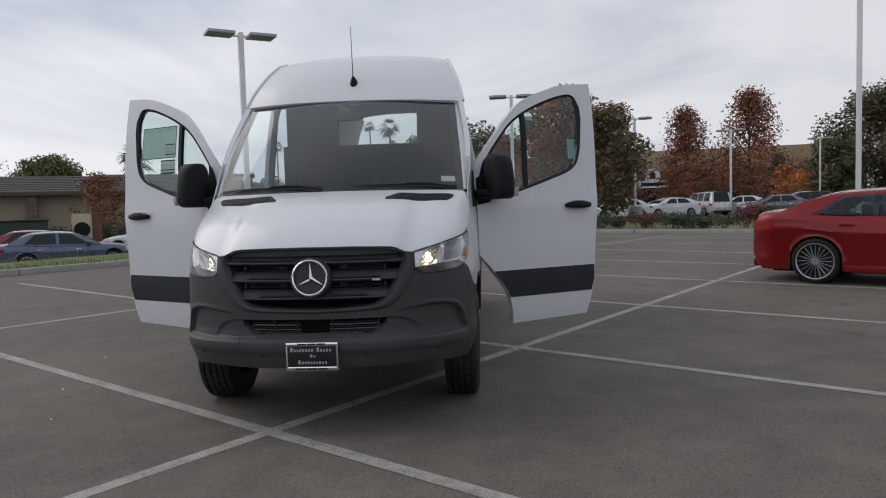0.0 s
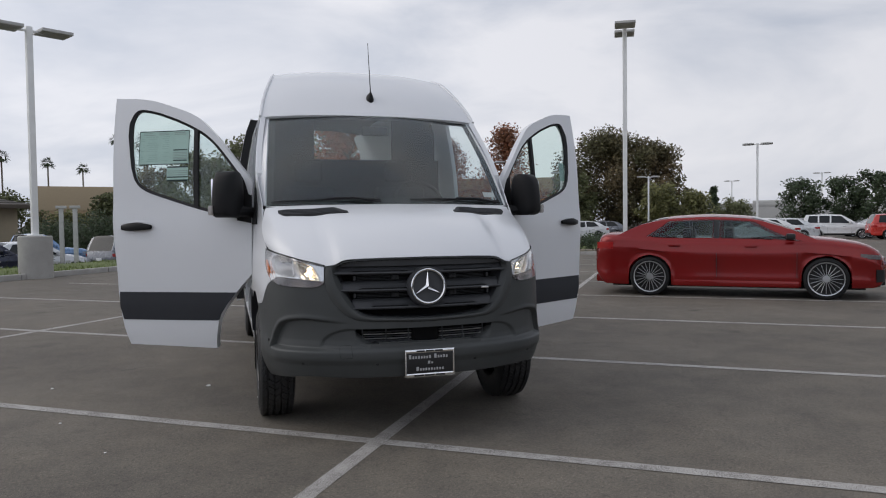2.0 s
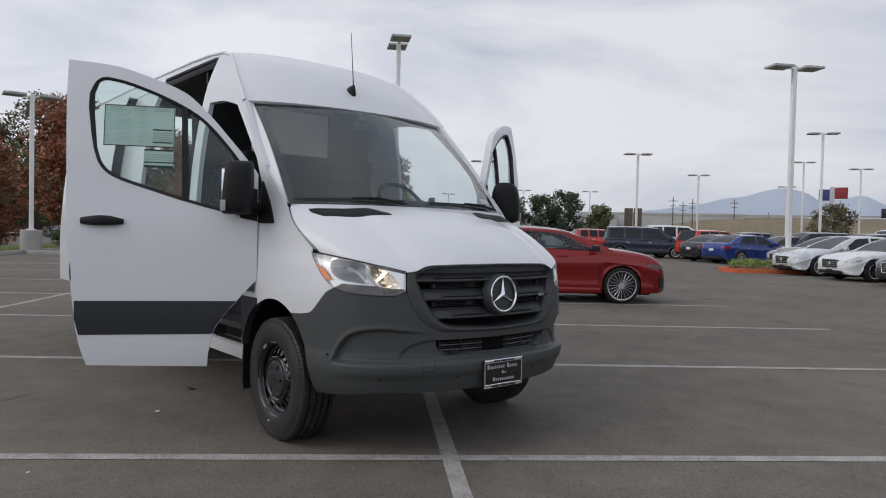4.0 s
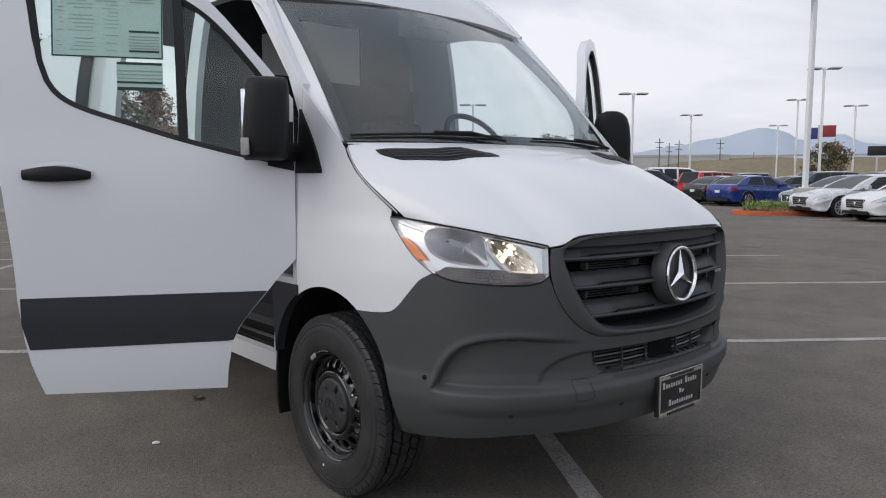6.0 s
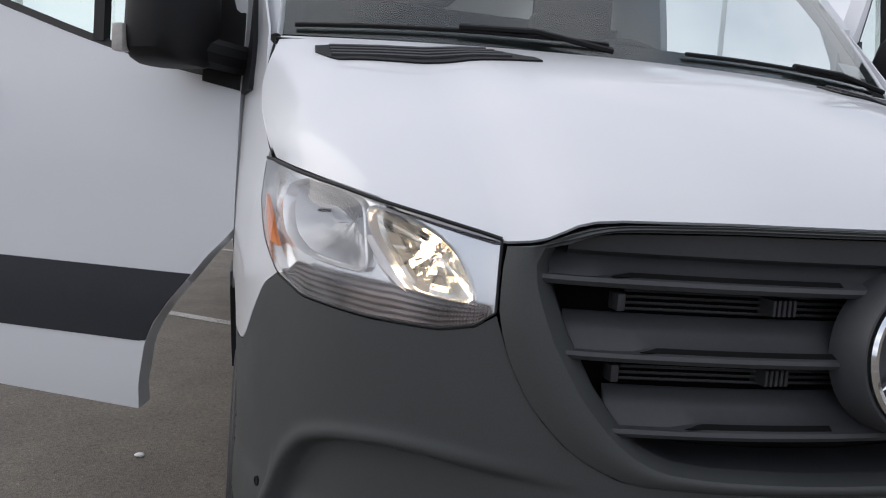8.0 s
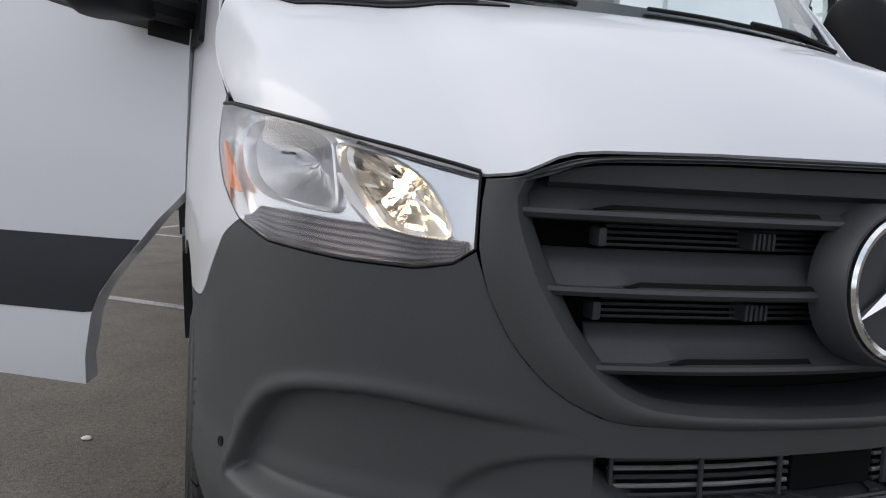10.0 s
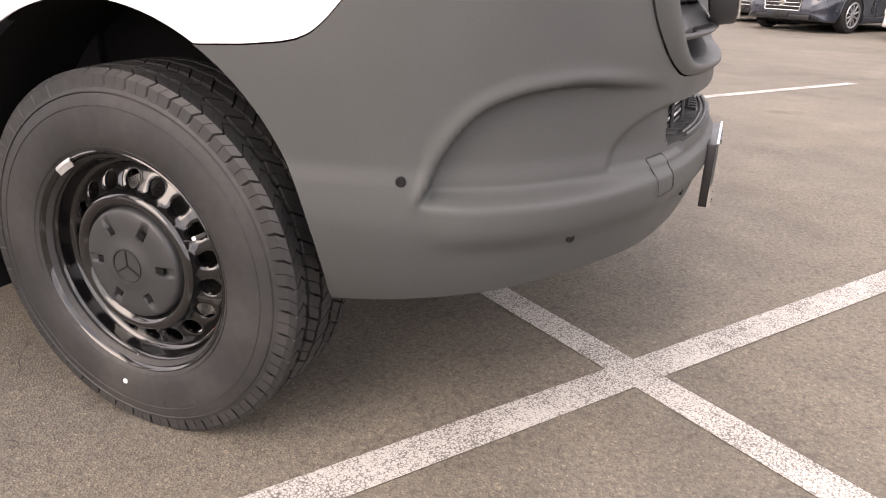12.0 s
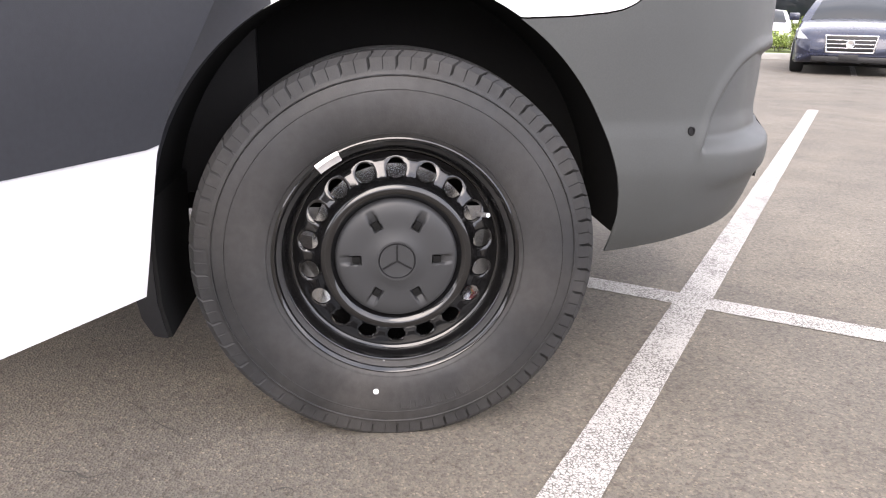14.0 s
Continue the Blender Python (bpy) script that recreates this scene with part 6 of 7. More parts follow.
    mouth = part("grille", box(fx - .12, fx + .012, -fw, fw, g_lo, g_hi, .03), CAR_BLACK, ob)
    rim_of = lambda e: [(-fw * .90 - e, g_lo - e), (fw * .90 + e, g_lo - e), (fw + e, g_hi + e), (-fw - e, g_hi + e)]
    part("grille_frame", ring_sheet(rim_of(.018), rim_of(-.004), lambda u, z, t: (fx + .014 + .006 * math.sin(math.pi * t), u, z), 3, .01, False), CHROME, mouth)
    for q in range(2 if clear else 3):
        zq = g_lo + (g_hi - g_lo) * (q + 1) / (3 if clear else 4)
        part("grille_bar", box(fx + .010, fx + .022, -fw * .93, fw * .93, zq - .007, zq + .007, .003), CHROME, mouth)
    b = lathe([(0, .0), (.006, .07), (.012, .062), (.008, .0)], 20, "x")
    bmesh.ops.transform(b, matrix=Matrix.Translation((fx + .02, 0, (g_lo + g_hi) / 2)), verts=b.verts)
    part("badge", b, CHROME, ob)
    part("lower_intake", box(fx - .16, fx - .002, -W * .62, W * .62, zb + .03, zb + .13, .02), CAR_BLACK, ob)
    part("front_plate", box(fx + .002, fx + .016, -.15, .15, .27 * k, .36 * k, .003), CAR_BLACK, ob)
    part("rear_plate", box(-fx - .012, -fx + .02, -.15, .15, .62 * k, .74 * k, .003), PAPER_WHITE, ob)
    part("rear_bumper", box(-fx - .01, -fx + .2, -W * .74, W * .74, zb + .02, zb + .16, .03), P if clear else CAR_BLACK, ob)
    part("underside", box(-fx + .3, fx - .3, -W * .75, W * .75, zb - .04, zb + .05), DEEP, ob)
    if roof_rack:
        for s in (-1, 1):
            part("roof_rail", tube([(g1 + .1, s * W * .66, H + .03), (g2 - .1, s * W * .66, H + .03)], .018, 6), CAR_BLACK, ob)
        for x in (g1 + .3, g2 - .3):
            part("roof_bar", tube([(x, -W * .66, H + .045), (x, W * .66, H + .045)], .016, 6), CAR_BLACK, ob)
    return ob


def view(ox, oy, az, d):
    """A place d metres off in the compass direction az (degrees from +y towards +x) as seen from (ox, oy)."""
    return (ox + d * math.sin(radians(az)), oy + d * math.cos(radians(az)))


# red saloon in the next bay
ax, fw_ = Vector((6.19, 7.16)), Vector((8.36, 5.36))
hd_red = math.degrees(math.atan2(fw_.y - ax.y, fw_.x - ax.x))
d_red = (fw_ - ax).normalized()
n_red = Vector((-d_red.y, d_red.x))
mid_red = ax + d_red * 1.40 + n_red * .80
car("coupe", "red", mid_red + d_red * (-.03), hd_red, 4.72, 1.83, "metallic red saloon with multi-spoke alloy wheels", height=1.46, spokes=20, r=.347, dark=False)

row = LOT_TURN + 180
for s, kind, col, txt, dk in ((20.6, "sedan", "silver", "silver saloon parked nose out", False), (17.8, "sedan", "white", "white saloon with dark wheels parked nose out", True), (15.0, "sedan", "dark", "dark saloon parked nose out", True),
                              (12.3, "sedan", "black", "black saloon parked nose out", False), (9.6, "sedan", "black", "black saloon with bright wheels parked nose out", False), (7.6, "sedan", "dark", "dark brown-black saloon parked nose out", False),
                              (4.9, "sedan", "white", "white saloon with a chrome grille parked nose out", False), (-.45, "sedan", "navy", "dark grey saloon with a chrome grille parked nose out", False)):
    p = lot(s, 14.9 if s < 8 else 16.4)
    car(kind, col, p, row, 4.9, 1.88, txt, height=1.46, spokes=10, dark=dk, r=.34)

# second rank beyond the planter and others far across the lot
O2 = (-2.99, -1.77)
for az, d, kind, col, hd, txt, ht in ((69.9, 33, "sedan", "grey", row, "grey saloon in the second rank", 1.45), (71.9, 36, "suv", "black", row, "black estate car in the second rank", 1.6), (67.6, 42, "sedan", "black", row - 180, "dark saloon seen from behind", 1.42),
                                      (64.4, 38, "sedan", "blue", row - 165, "blue saloon in the far rank", 1.44), (62.6, 40, "sedan", "black", row - 165, "black saloon with maroon tint in the far rank", 1.42),
                                      (61.8, 43, "suv", "scarlet", row - 160, "red sport utility car in the far rank", 1.66), (58.6, 50, "pickup", "white", row - 15, "white pickup truck in the far rank", 1.8),
                                      (60.2, 58, "suv", "white", row, "white sport utility car far off", 1.7), (63.2, 56, "suv", "grey", row, "grey sport utility car far off", 1.66),
                                      (73.6, 40, "pickup", "white", row, "white pickup truck behind the saloons", 1.85), (68.0, 42, "suv", "dark", row, "dark sport utility car behind the saloons", 1.66), (75.5, 34, "sedan", "white", row, "white saloon in the second rank", 1.45)):
    car(kind, col, view(*O2, az, d), hd, 4.7, 1.85, txt, height=ht, group="far parked cars")
O1 = (-1.92, -4.02)
for az, d, kind, col, hd, txt, ht, ln in ((53.5, 43, "minivan", "navy", -53, "dark blue minivan standing side on", 1.78, 5.1), (46.3, 57, "suv", "white", -44, "white sport utility car side on", 1.68, 4.6),
                                          (49.4, 60, "sedan", "black", row, "black saloon in a far rank", 1.45, 4.7), (50.4, 55, "suv", "scarlet", row - 180, "red sport utility car seen from behind", 1.66, 4.5), (42.6, 52, "sedan", "silver", row, "silver saloon in a far rank", 1.45, 4.7),
                                          (48.3, 63, "sedan", "white", row, "white saloon in a far rank", 1.45, 4.7), (51.6, 62, "sedan", "white", row, "white saloon in a far rank", 1.45, 4.7), (41.2, 47, "sedan", "white", row, "white saloon in a far rank", 1.45, 4.7), (56.2, 44, "suv", "white", -50, "white van side on", 1.9, 4.8),
                                          (43.6, 60, "sedan", "grey", row, "grey saloon in a far rank", 1.45, 4.7)):
    car(kind, col, view(*O1, az, d), hd, ln, 1.85, txt, height=ht, group="far parked cars")
O0 = (1.03, -4.19)
for az, d, kind, col, hd, txt, ht, ln, gz in ((10.6, 52, "sedan", "white", 195, "white saloon beyond the hedge", 1.45, 4.6, 0), (14.3, 54, "coupe", "white", 200, "white hatchback beyond the hedge", 1.45, 4.5, 0), (17.0, 57, "minivan", "silver", 100, "silver minivan beyond the hedge", 1.8, 4.9, 0),
                                              (19.4, 60, "sedan", "white", 150, "white saloon beyond the hedge", 1.45, 4.6, 0), (21.6, 56, "sedan", "grey", 170, "grey saloon beyond the hedge", 1.45, 4.7, 0), (8.4, 56, "suv", "dark", 190, "dark sport utility car beyond the hedge", 1.66, 4.6, 0), (23.4, 62, "suv", "black", 170, "black sport utility car beyond the hedge", 1.66, 4.6, 0),
                                              (25.4, 55, "sedan", "white", 175, "white saloon beyond the hedge", 1.45, 4.6, 0), (27.2, 60, "sedan", "grey", 175, "grey saloon beyond the hedge", 1.45, 4.6, 0),
                                              (-30.9, 30.5, "sedan", "slate", 34, "slate blue saloon in the street", 1.42, 4.75, -.62), (-32.3, 35.0, "sedan", "maroon", 32, "dark red saloon in the street", 1.42, 4.7, -.62), (-25.4, 40, "sedan", "white", 200, "white saloon in the side road", 1.42, 4.6, -.62),
                                              (-20.6, 31.0, "suv", "navy", 40, "dark blue off-road car with a roof rack in the street", 1.74, 4.6, -.62), (-23.6, 42, "sedan", "grey", 35, "grey saloon across the street", 1.42, 4.7, -.62), (-16.6, 38, "pickup", "sky", 40, "light blue pickup truck in the street", 1.75, 5.0, -.62)):
    car(kind, col, view(*O0, az, d), hd, ln, 1.80, txt, height=ht, group="cars beyond the lot", ground=gz, roof_rack="rack" in txt)
for az, d, kind, col, hd, txt, ht, ln in ((-4.9, 34, "suv", "grey", 52, "grey crossover car in the street", 1.66, 4.65), (-1.4, 37, "suv", "black", 110, "black sport utility car seen from behind", 1.7, 4.6), (-12.2, 31, "sedan", "silver", 48, "silver car in the street", 1.5, 4.5)):
    car(kind, col, view(*O1, az, d), hd, ln, 1.82, txt, height=ht, group="cars beyond the lot", ground=-.62)
p = view(-2.25, .95, 117.5, 27)
car("sedan", "navy", p, row + 5, 4.7, 1.85, "dark blue saloon beyond the lawn strip", height=1.45, group="cars beyond the lot")
p = view(-2.25, .95, 119.5, 31)
car("sedan", "white", p, row + 5, 4.7, 1.85, "white saloon beyond the lawn strip", height=1.45, group="cars beyond the lot")

# ---------------------------------------------------------------- kerbs, lawn strips, lamp posts
def slab(p0, p1, w, z0, z1, bevel=.03):
    """A long bevelled block between two ground points, its left side on the line."""
    a, b = Vector(p0), Vector(p1)
    d = b - a
    bm = box(0, d.length, 0, w, z0, z1, bevel, 2)
    bmesh.ops.transform(bm, matrix=Matrix.Translation((a.x, a.y, 0)) @ pose(0, 0, 0, 0, 0, math.degrees(math.atan2(d.y, d.x))), verts=bm.verts)
    return bm


kerb = thing("kerb", "pale concrete kerb along the lawn strip", "kerb", kind="structure")
for i in range(20):
    s0 = -20 + i * 3.05
    part("kerb_stone", slab(lot(s0, -14.62), lot(s0 + 3.03, -14.62), .16, -.05, .15, .025), CONCRETE, kerb)
lawn = grid(lambda s, r: lot(s, r) + Vector((0, 0, .125 + .05 * noise.noise(lot(s, r) * .6) + street_drop(lot(s, r)) * 1.0 + .06 * smooth(-14.7, -15.6, r))), [-24 + i * 1.0 for i in range(72)], [-14.64, -14.9, -15.3, -16.0, -16.8, -17.6, -18.4], 0, False)
top("lawn_strip", lawn, GRASS, "short green grass strip behind the kerb", "lawn", kind="structure")
rng = random.Random(11)


def tufts(place, n, h=.06, w=.012):
    verts, faces = [], []
    for i in range(n):
        p = place(rng.random(), rng.random())
        a = rng.random() * math.tau
        d = Vector((math.cos(a), math.sin(a), 0)) * w
        k = len(verts)
        lean = Vector((rng.uniform(-.03, .03), rng.uniform(-.03, .03), h * rng.uniform(.6, 1.3)))
        verts += [p - d, p + d, p + lean]
        faces.append((k, k + 1, k + 2))
    me = bpy.data.meshes.new("blades")
    me.from_pydata(verts, [], faces)
    bm = bmesh.new()
    bm.from_mesh(me)
    bpy.data.meshes.remove(me)
    return bm


top("grass_blades", tufts(lambda a, b: lot(-2 + a * 32, -14.75 - b * 3.2) + Vector((0, 0, .13)), 9000, .09, .014), material("grass blade green", (0.13, 0.17, 0.045), 0.8, island=0.35), "short green grass blades along the kerb", "grass", kind="stuff")
far_kerb = thing("kerb", "concrete kerb closing the far end of the bays", "kerb", kind="structure")
for i in range(6):
    r0 = -14.4 + i * 3.05
    a, b = lot(25.4, r0), lot(25.4, r0 + 3.03)
    part("kerb_stone", slab(a, b, .16, -.05, .15, .025), CONCRETE, far_kerb)
top("planting_bed", grid(lambda s, r: lot(s, r) + Vector((0, 0, .12 + .03 * noise.noise(lot(s, r)))), [25.5, 26.2, 27.0, 28.0, 28.8], [-14.4 + i * 1.5 for i in range(13)], 0, True), EARTH, "planting bed of dark soil", "planting bed", kind="structure")
top("lawn_strip", grid(lambda s, r: lot(s, r) + Vector((0, 0, .05 + .1 * smooth(30, 34, s))), [28.8, 31, 34, 38], [-14.4 + i * 2.0 for i in range(10)], 0, True), GRASS, "grass strip beyond the hedge", "lawn", kind="structure")

LEAF = {
    "green": material("green leaves", (0.110, 0.122, 0.050), 0.6, island=0.45), "dark": material("dark green leaves", (0.045, 0.068, 0.030), 0.6, island=0.45),
    "rust": material("rust-red autumn leaves", (0.290, 0.096, 0.048), 0.7, island=0.55, second=(0.120, 0.085, 0.040), second_scale=0.25, second_amount=0.6),
    "maroon": material("dark maroon leaves", (0.128, 0.039, 0.033), 0.7, island=0.5), "orange": material("orange autumn leaves", (0.600, 0.240, 0.045), 0.7, island=0.4),
    "brown": material("brown-green leaves", (0.145, 0.098, 0.050), 0.7, island=0.5, second=(0.080, 0.096, 0.040), second_scale=0.2, second_amount=0.9),
    "lime": material("bright hedge leaves", (0.180, 0.240, 0.053), 0.6, island=0.4), "olive": material("olive leaves", (0.150, 0.150, 0.053), 0.6, island=0.45),
}
BARK = material("grey-brown bark", (0.10, 0.085, 0.065), 0.9, spread=0.2, fine=0.2, bump=0.6, bump_scale=30)


def leaves(centres, n, size, rg):
    """Many small bent leaf cards, thrown round the given clumps (centre, radii)."""
    vol = [r.x * r.y * r.z for _, r in centres]
    tot = sum(vol)
    verts, faces = [], []
    for (c, r), v in zip(centres, vol):
        for _ in range(max(6, int(n * 1.7 * v / tot))):
            d = Vector((rg.gauss(0, 1), rg.gauss(0, 1), rg.gauss(0, 1))).normalized() * (rg.random() ** .45) * (1.25 if rg.random() < .12 else 1)
            p = c + Vector((d.x * r.x, d.y * r.y, d.z * r.z))
            a = Vector((rg.gauss(0, 1), rg.gauss(0, 1), rg.gauss(0, .7))).normalized()
            b = a.orthogonal().normalized()
            b = (b + a.cross(b) * rg.uniform(-1, 1)).normalized()
            s = size * rg.uniform(.4, 1.05)
            k = len(verts)
            verts += [p - a * s, p + b * s * .55, p + a * s, p - b * s * .55]
            faces += [(k, k + 1, k + 2), (k, k + 2, k + 3)]
    me = bpy.data.meshes.new("leaves")
    me.from_pydata(verts, [], faces)
    bm = bmesh.new()
    bm.from_mesh(me)
    bpy.data.meshes.remove(me)
    return bm


def tree(at, h, w, leaf, label, n=4200, seed=1, size=.16, clear=.22, cone=False, bare=.0, ground=0.0, category="tree"):
    rg = random.Random(seed)
    ob = thing("tree", label, category, "trees round the lot", at=Matrix.Translation((at[0], at[1], ground)))
    limbs = bmesh.new()
    top_p = Vector((rg.uniform(-.3, .3), rg.uniform(-.3, .3), h * .86))
    trunk = [Vector((0, 0, -.1)), Vector((rg.uniform(-.1, .1), rg.uniform(-.1, .1), h * .3)), Vector((top_p.x * .6, top_p.y * .6, h * .6)), top_p]
    join(limbs, tube(trunk, max(.06, h * .020), 8, .02))
    clumps = []
    nl = 16 if not cone else 22
    for i in range(nl):
        f = clear + (1 - clear) * (i + .5) / nl
        a = i * 2.399 + rg.uniform(-.4, .4)
        prof = math.sin(math.pi * min(.06 + .90 * ((f - clear) / (1 - clear)) ** .8, 1)) ** .6 if not cone else (1 - (f - clear) / (1 - clear)) ** .8 + .05
        reach = w / 2 * prof * rg.uniform(.55, 1.0)
        tip = Vector((math.cos(a) * reach, math.sin(a) * reach, h * min(f + .06, .97)))
        start = Vector((0, 0, h * max(f - .16, clear * .8)))
        mid = start.lerp(tip, .55) + Vector((0, 0, .06 * h * rg.random()))
        join(limbs, tube([start, mid, tip], max(.025, h * .007), 5, .012))
        rr = w * rg.uniform(.12, .20) * (1 if not cone else .85)
        clumps.append((tip * .92 + Vector((0, 0, tip.z * .04)), Vector((rr, rr, rr * rg.uniform(.7, 1.1)))))
        clumps.append((start.lerp(tip, .55), Vector((rr * .9, rr * .9, rr * .8))))
    clumps.append((Vector((top_p.x, top_p.y, h * .93)), Vector((w * .12, w * .12, h * .07))))
    part("trunk", limbs, BARK, ob)
    part("crown", leaves(clumps, n, size, rg), LEAF[leaf], ob)
    return ob


def bush(at, size, leaf, label, n=900, seed=1, group="bushes", leafsize=.06, ground=0.0, name="bush"):
    rg = random.Random(seed)
    ob = thing(name, label, "bush" if name == "bush" else name, group, at=Matrix.Translation((at[0], at[1], ground)))
    stems = bmesh.new()
    cl = []
    k = max(5, int(size[0] * 3))
    for i in range(k):
        c = Vector((rg.uniform(-.5, .5) * size[0], rg.uniform(-.5, .5) * size[1], size[2] * rg.uniform(.35, .75)))
        join(stems, tube([(c.x * .4, c.y * .4, -.05), c], .015, 5, .006))
        cl.append((c, Vector((size[0] * .55 / k ** .5 + .1, size[1] * .4, size[2] * .38))))
    part("stems", stems, BARK, ob)
    part("foliage", leaves(cl, n, leafsize, rg), LEAF[leaf], ob)
    return ob


def palm(at, h, label, seed=1, ground=0.0, r=1.5):
    rg = random.Random(seed)
    ob = thing("palm_tree", label, "palm tree", "palms", at=Matrix.Translation((at[0], at[1], ground)))
    sway = rg.uniform(-.4, .4)
    part("trunk", tube([(0, 0, 0), (sway * .3, 0, h * .4), (sway, 0, h * .94)], max(.10, r * .11), 8, .09), BARK, ob)
    verts, faces = [], []
    c = Vector((sway, 0, h * .94))
    for i in range(64):
        a = rg.random() * math.tau
        el = rg.uniform(-.75, 1.25)
        d = Vector((math.cos(a) * math.cos(el), math.sin(a) * math.cos(el), math.sin(el)))
        side = Vector((-math.sin(a), math.cos(a), 0))
        ln = r * rg.uniform(.8, 1.15)
        for j in range(9):
            q = rg.uniform(-.9, .9)
            tip = c + d * ln * (1 - .25 * abs(q)) + side * q * ln * .45 + Vector((0, 0, -.25 * ln * abs(q) - .12 * ln))
            base = c + d * ln * .45
            k = len(verts)
            verts += [base - side * .05, base + side * .05, tip]
            faces.append((k, k + 1, k + 2))
    me = bpy.data.meshes.new("fronds")
    me.from_pydata(verts, [], faces)
    bm = bmesh.new()
    bm.from_mesh(me)
    bpy.data.meshes.remove(me)
    part("fronds", bm, LEAF["dark"], ob)
    return ob


LAMP_GLASS = material("frosted lamp glass", (.34, .34, .32), .4, spread=.1)


def lamp_post(at, h=7.6, heads=2, turn=0.0, base=.75, ground=0.0, label="white lamp post with flat twin heads on a concrete base", br=.30):
    ob = thing("lamp_post", label, "street lamp", "car park lamp posts", at=Matrix.Translation((at[0], at[1], ground)) @ pose(0, 0, 0, 0, 0, turn))
    if base:
        part("footing", lathe([(-.05, 0), (-.05, br), (base - .03, br), (base, br - .03), (base, 0)], 24, "z"), CONCRETE, ob, "round concrete footing")
    part("post", box(-.078, .078, -.078, .078, base, h, .015), POLE, ob)
    part("post_flange", box(-.15, .15, -.15, .15, base, base + .04, .005), POLE, ob)
    for k in range(heads):
        s = 1 if k == 0 else -1
        part("arm", box(min(0, s * .35), max(0, s * .35), -.03, .03, h - .14, h - .08, .01), POLE, ob)
        lamp_head = part("lamp_head", box(min(s * .22, s * 1.02), max(s * .22, s * 1.02), -.36, .36, h - .12, h - .03, .02), LAMP, ob)
        part("lens", box(min(s * .30, s * .94), max(s * .30, s * .94), -.28, .28, h - .135, h - .118, .003), LAMP_GLASS, lamp_head)
        part("cooling_rib", box(min(s * .40, s * .84), max(s * .40, s * .84), -.20, .20, h - .032, h + .005, .01), LAMP, lamp_head)
    return ob


lamp_post((-6.15, 17.5), 6.75, 2, 32, 1.15, 0.0, "white lamp post with flat twin heads on a tall concrete footing", .42)
lamp_post(view(*O1, 32.6, 27.5), 8.45, 2, 60, .55, 0)
for az, d, h in ((11.9, 46, 6.4), (18.75, 58, 6.4), (24.6, 72, 6.4), (2.5, 34, 6.4)):
    lamp_post(view(*O0, az, d), h, 2, -az, .95, 0, "white lamp post with flat twin heads beyond the hedge", .40)
for az, d, h in ((31.95, 68, 5.5),):
    lamp_post(view(-.05, -4.31, az, d), h, 2, -az, .6)
for az, d, h in ((41.15, 58, 7.0), (39.1, 110, 7.0), (45.0, 105, 7.4), (50.1, 95, 6.8)):
    lamp_post(view(*O1, az, d), h, 2, -az, .6)
for az, d, h in ((55.6, 55, 7.4), (59.8, 75, 7.4), (65.7, 95, 7.5), (66.9, 78, 8.8), (68.4, 56, 8.7), (70.45, 80, 8.2), (74.8, 100, 8.0)):
    lamp_post(view(*O2, az, d), h, 2 if az < 74 else 1, -az + 15, .6)
isl = view(*O2, 66.9, 29.5)
lamp_post(view(*O2, 67.5, 29.3), 7.75, 2, -30, .95, 0.0, "white lamp post on a concrete footing in the planter", .38)
pl = thing("planter_island", "low planter island with an orange painted kerb", "planter", kind="structure", at=Matrix.Translation((isl[0], isl[1], 0)) @ pose(0, 0, 0, 0, 0, LOT_TURN))
part("painted_kerb", ring_sheet([(2.2 * math.copysign(abs(math.cos(t)) ** .5, math.cos(t)), .9 * math.copysign(abs(math.sin(t)) ** .5, math.sin(t))) for t in [math.tau * i / 48 for i in range(48)]],
                                [(2.0 * math.copysign(abs(math.cos(t)) ** .5, math.cos(t)), .72 * math.copysign(abs(math.sin(t)) ** .5, math.sin(t))) for t in [math.tau * i / 48 for i in range(48)]],
                                lambda u, v, t: (u, v, .15), 2, .15, False), material("orange kerb paint", (.55, .13, .05), .7, spread=.15, fine=.1), pl)
part("soil", grid(lambda u, v: (u, v, .11), [-1.95, 0, 1.95], [-.65, 0, .65]), EARTH, pl)
for i in range(6):
    q = pl.matrix_world @ Vector((-1.6 + i * .6, rng.uniform(-.3, .3), 0))
    bush((q.x, q.y), (.7, .6, .42), "lime", "low green planting in the island", 350, 40 + i, "island plants", .05, .1)

# hedge beyond the far kerb
for i in range(13):
    r = -13.6 + i * 1.02
    q = lot(27.0 + rng.uniform(-.3, .3), r)
    bush((q.x, q.y), (1.25, 1.0, rng.uniform(.65, 1.15)), "maroon" if i % 4 == 1 else "dark", "low dark hedge bush beyond the kerb", 900, i, "hedge bushes", .06, .1)

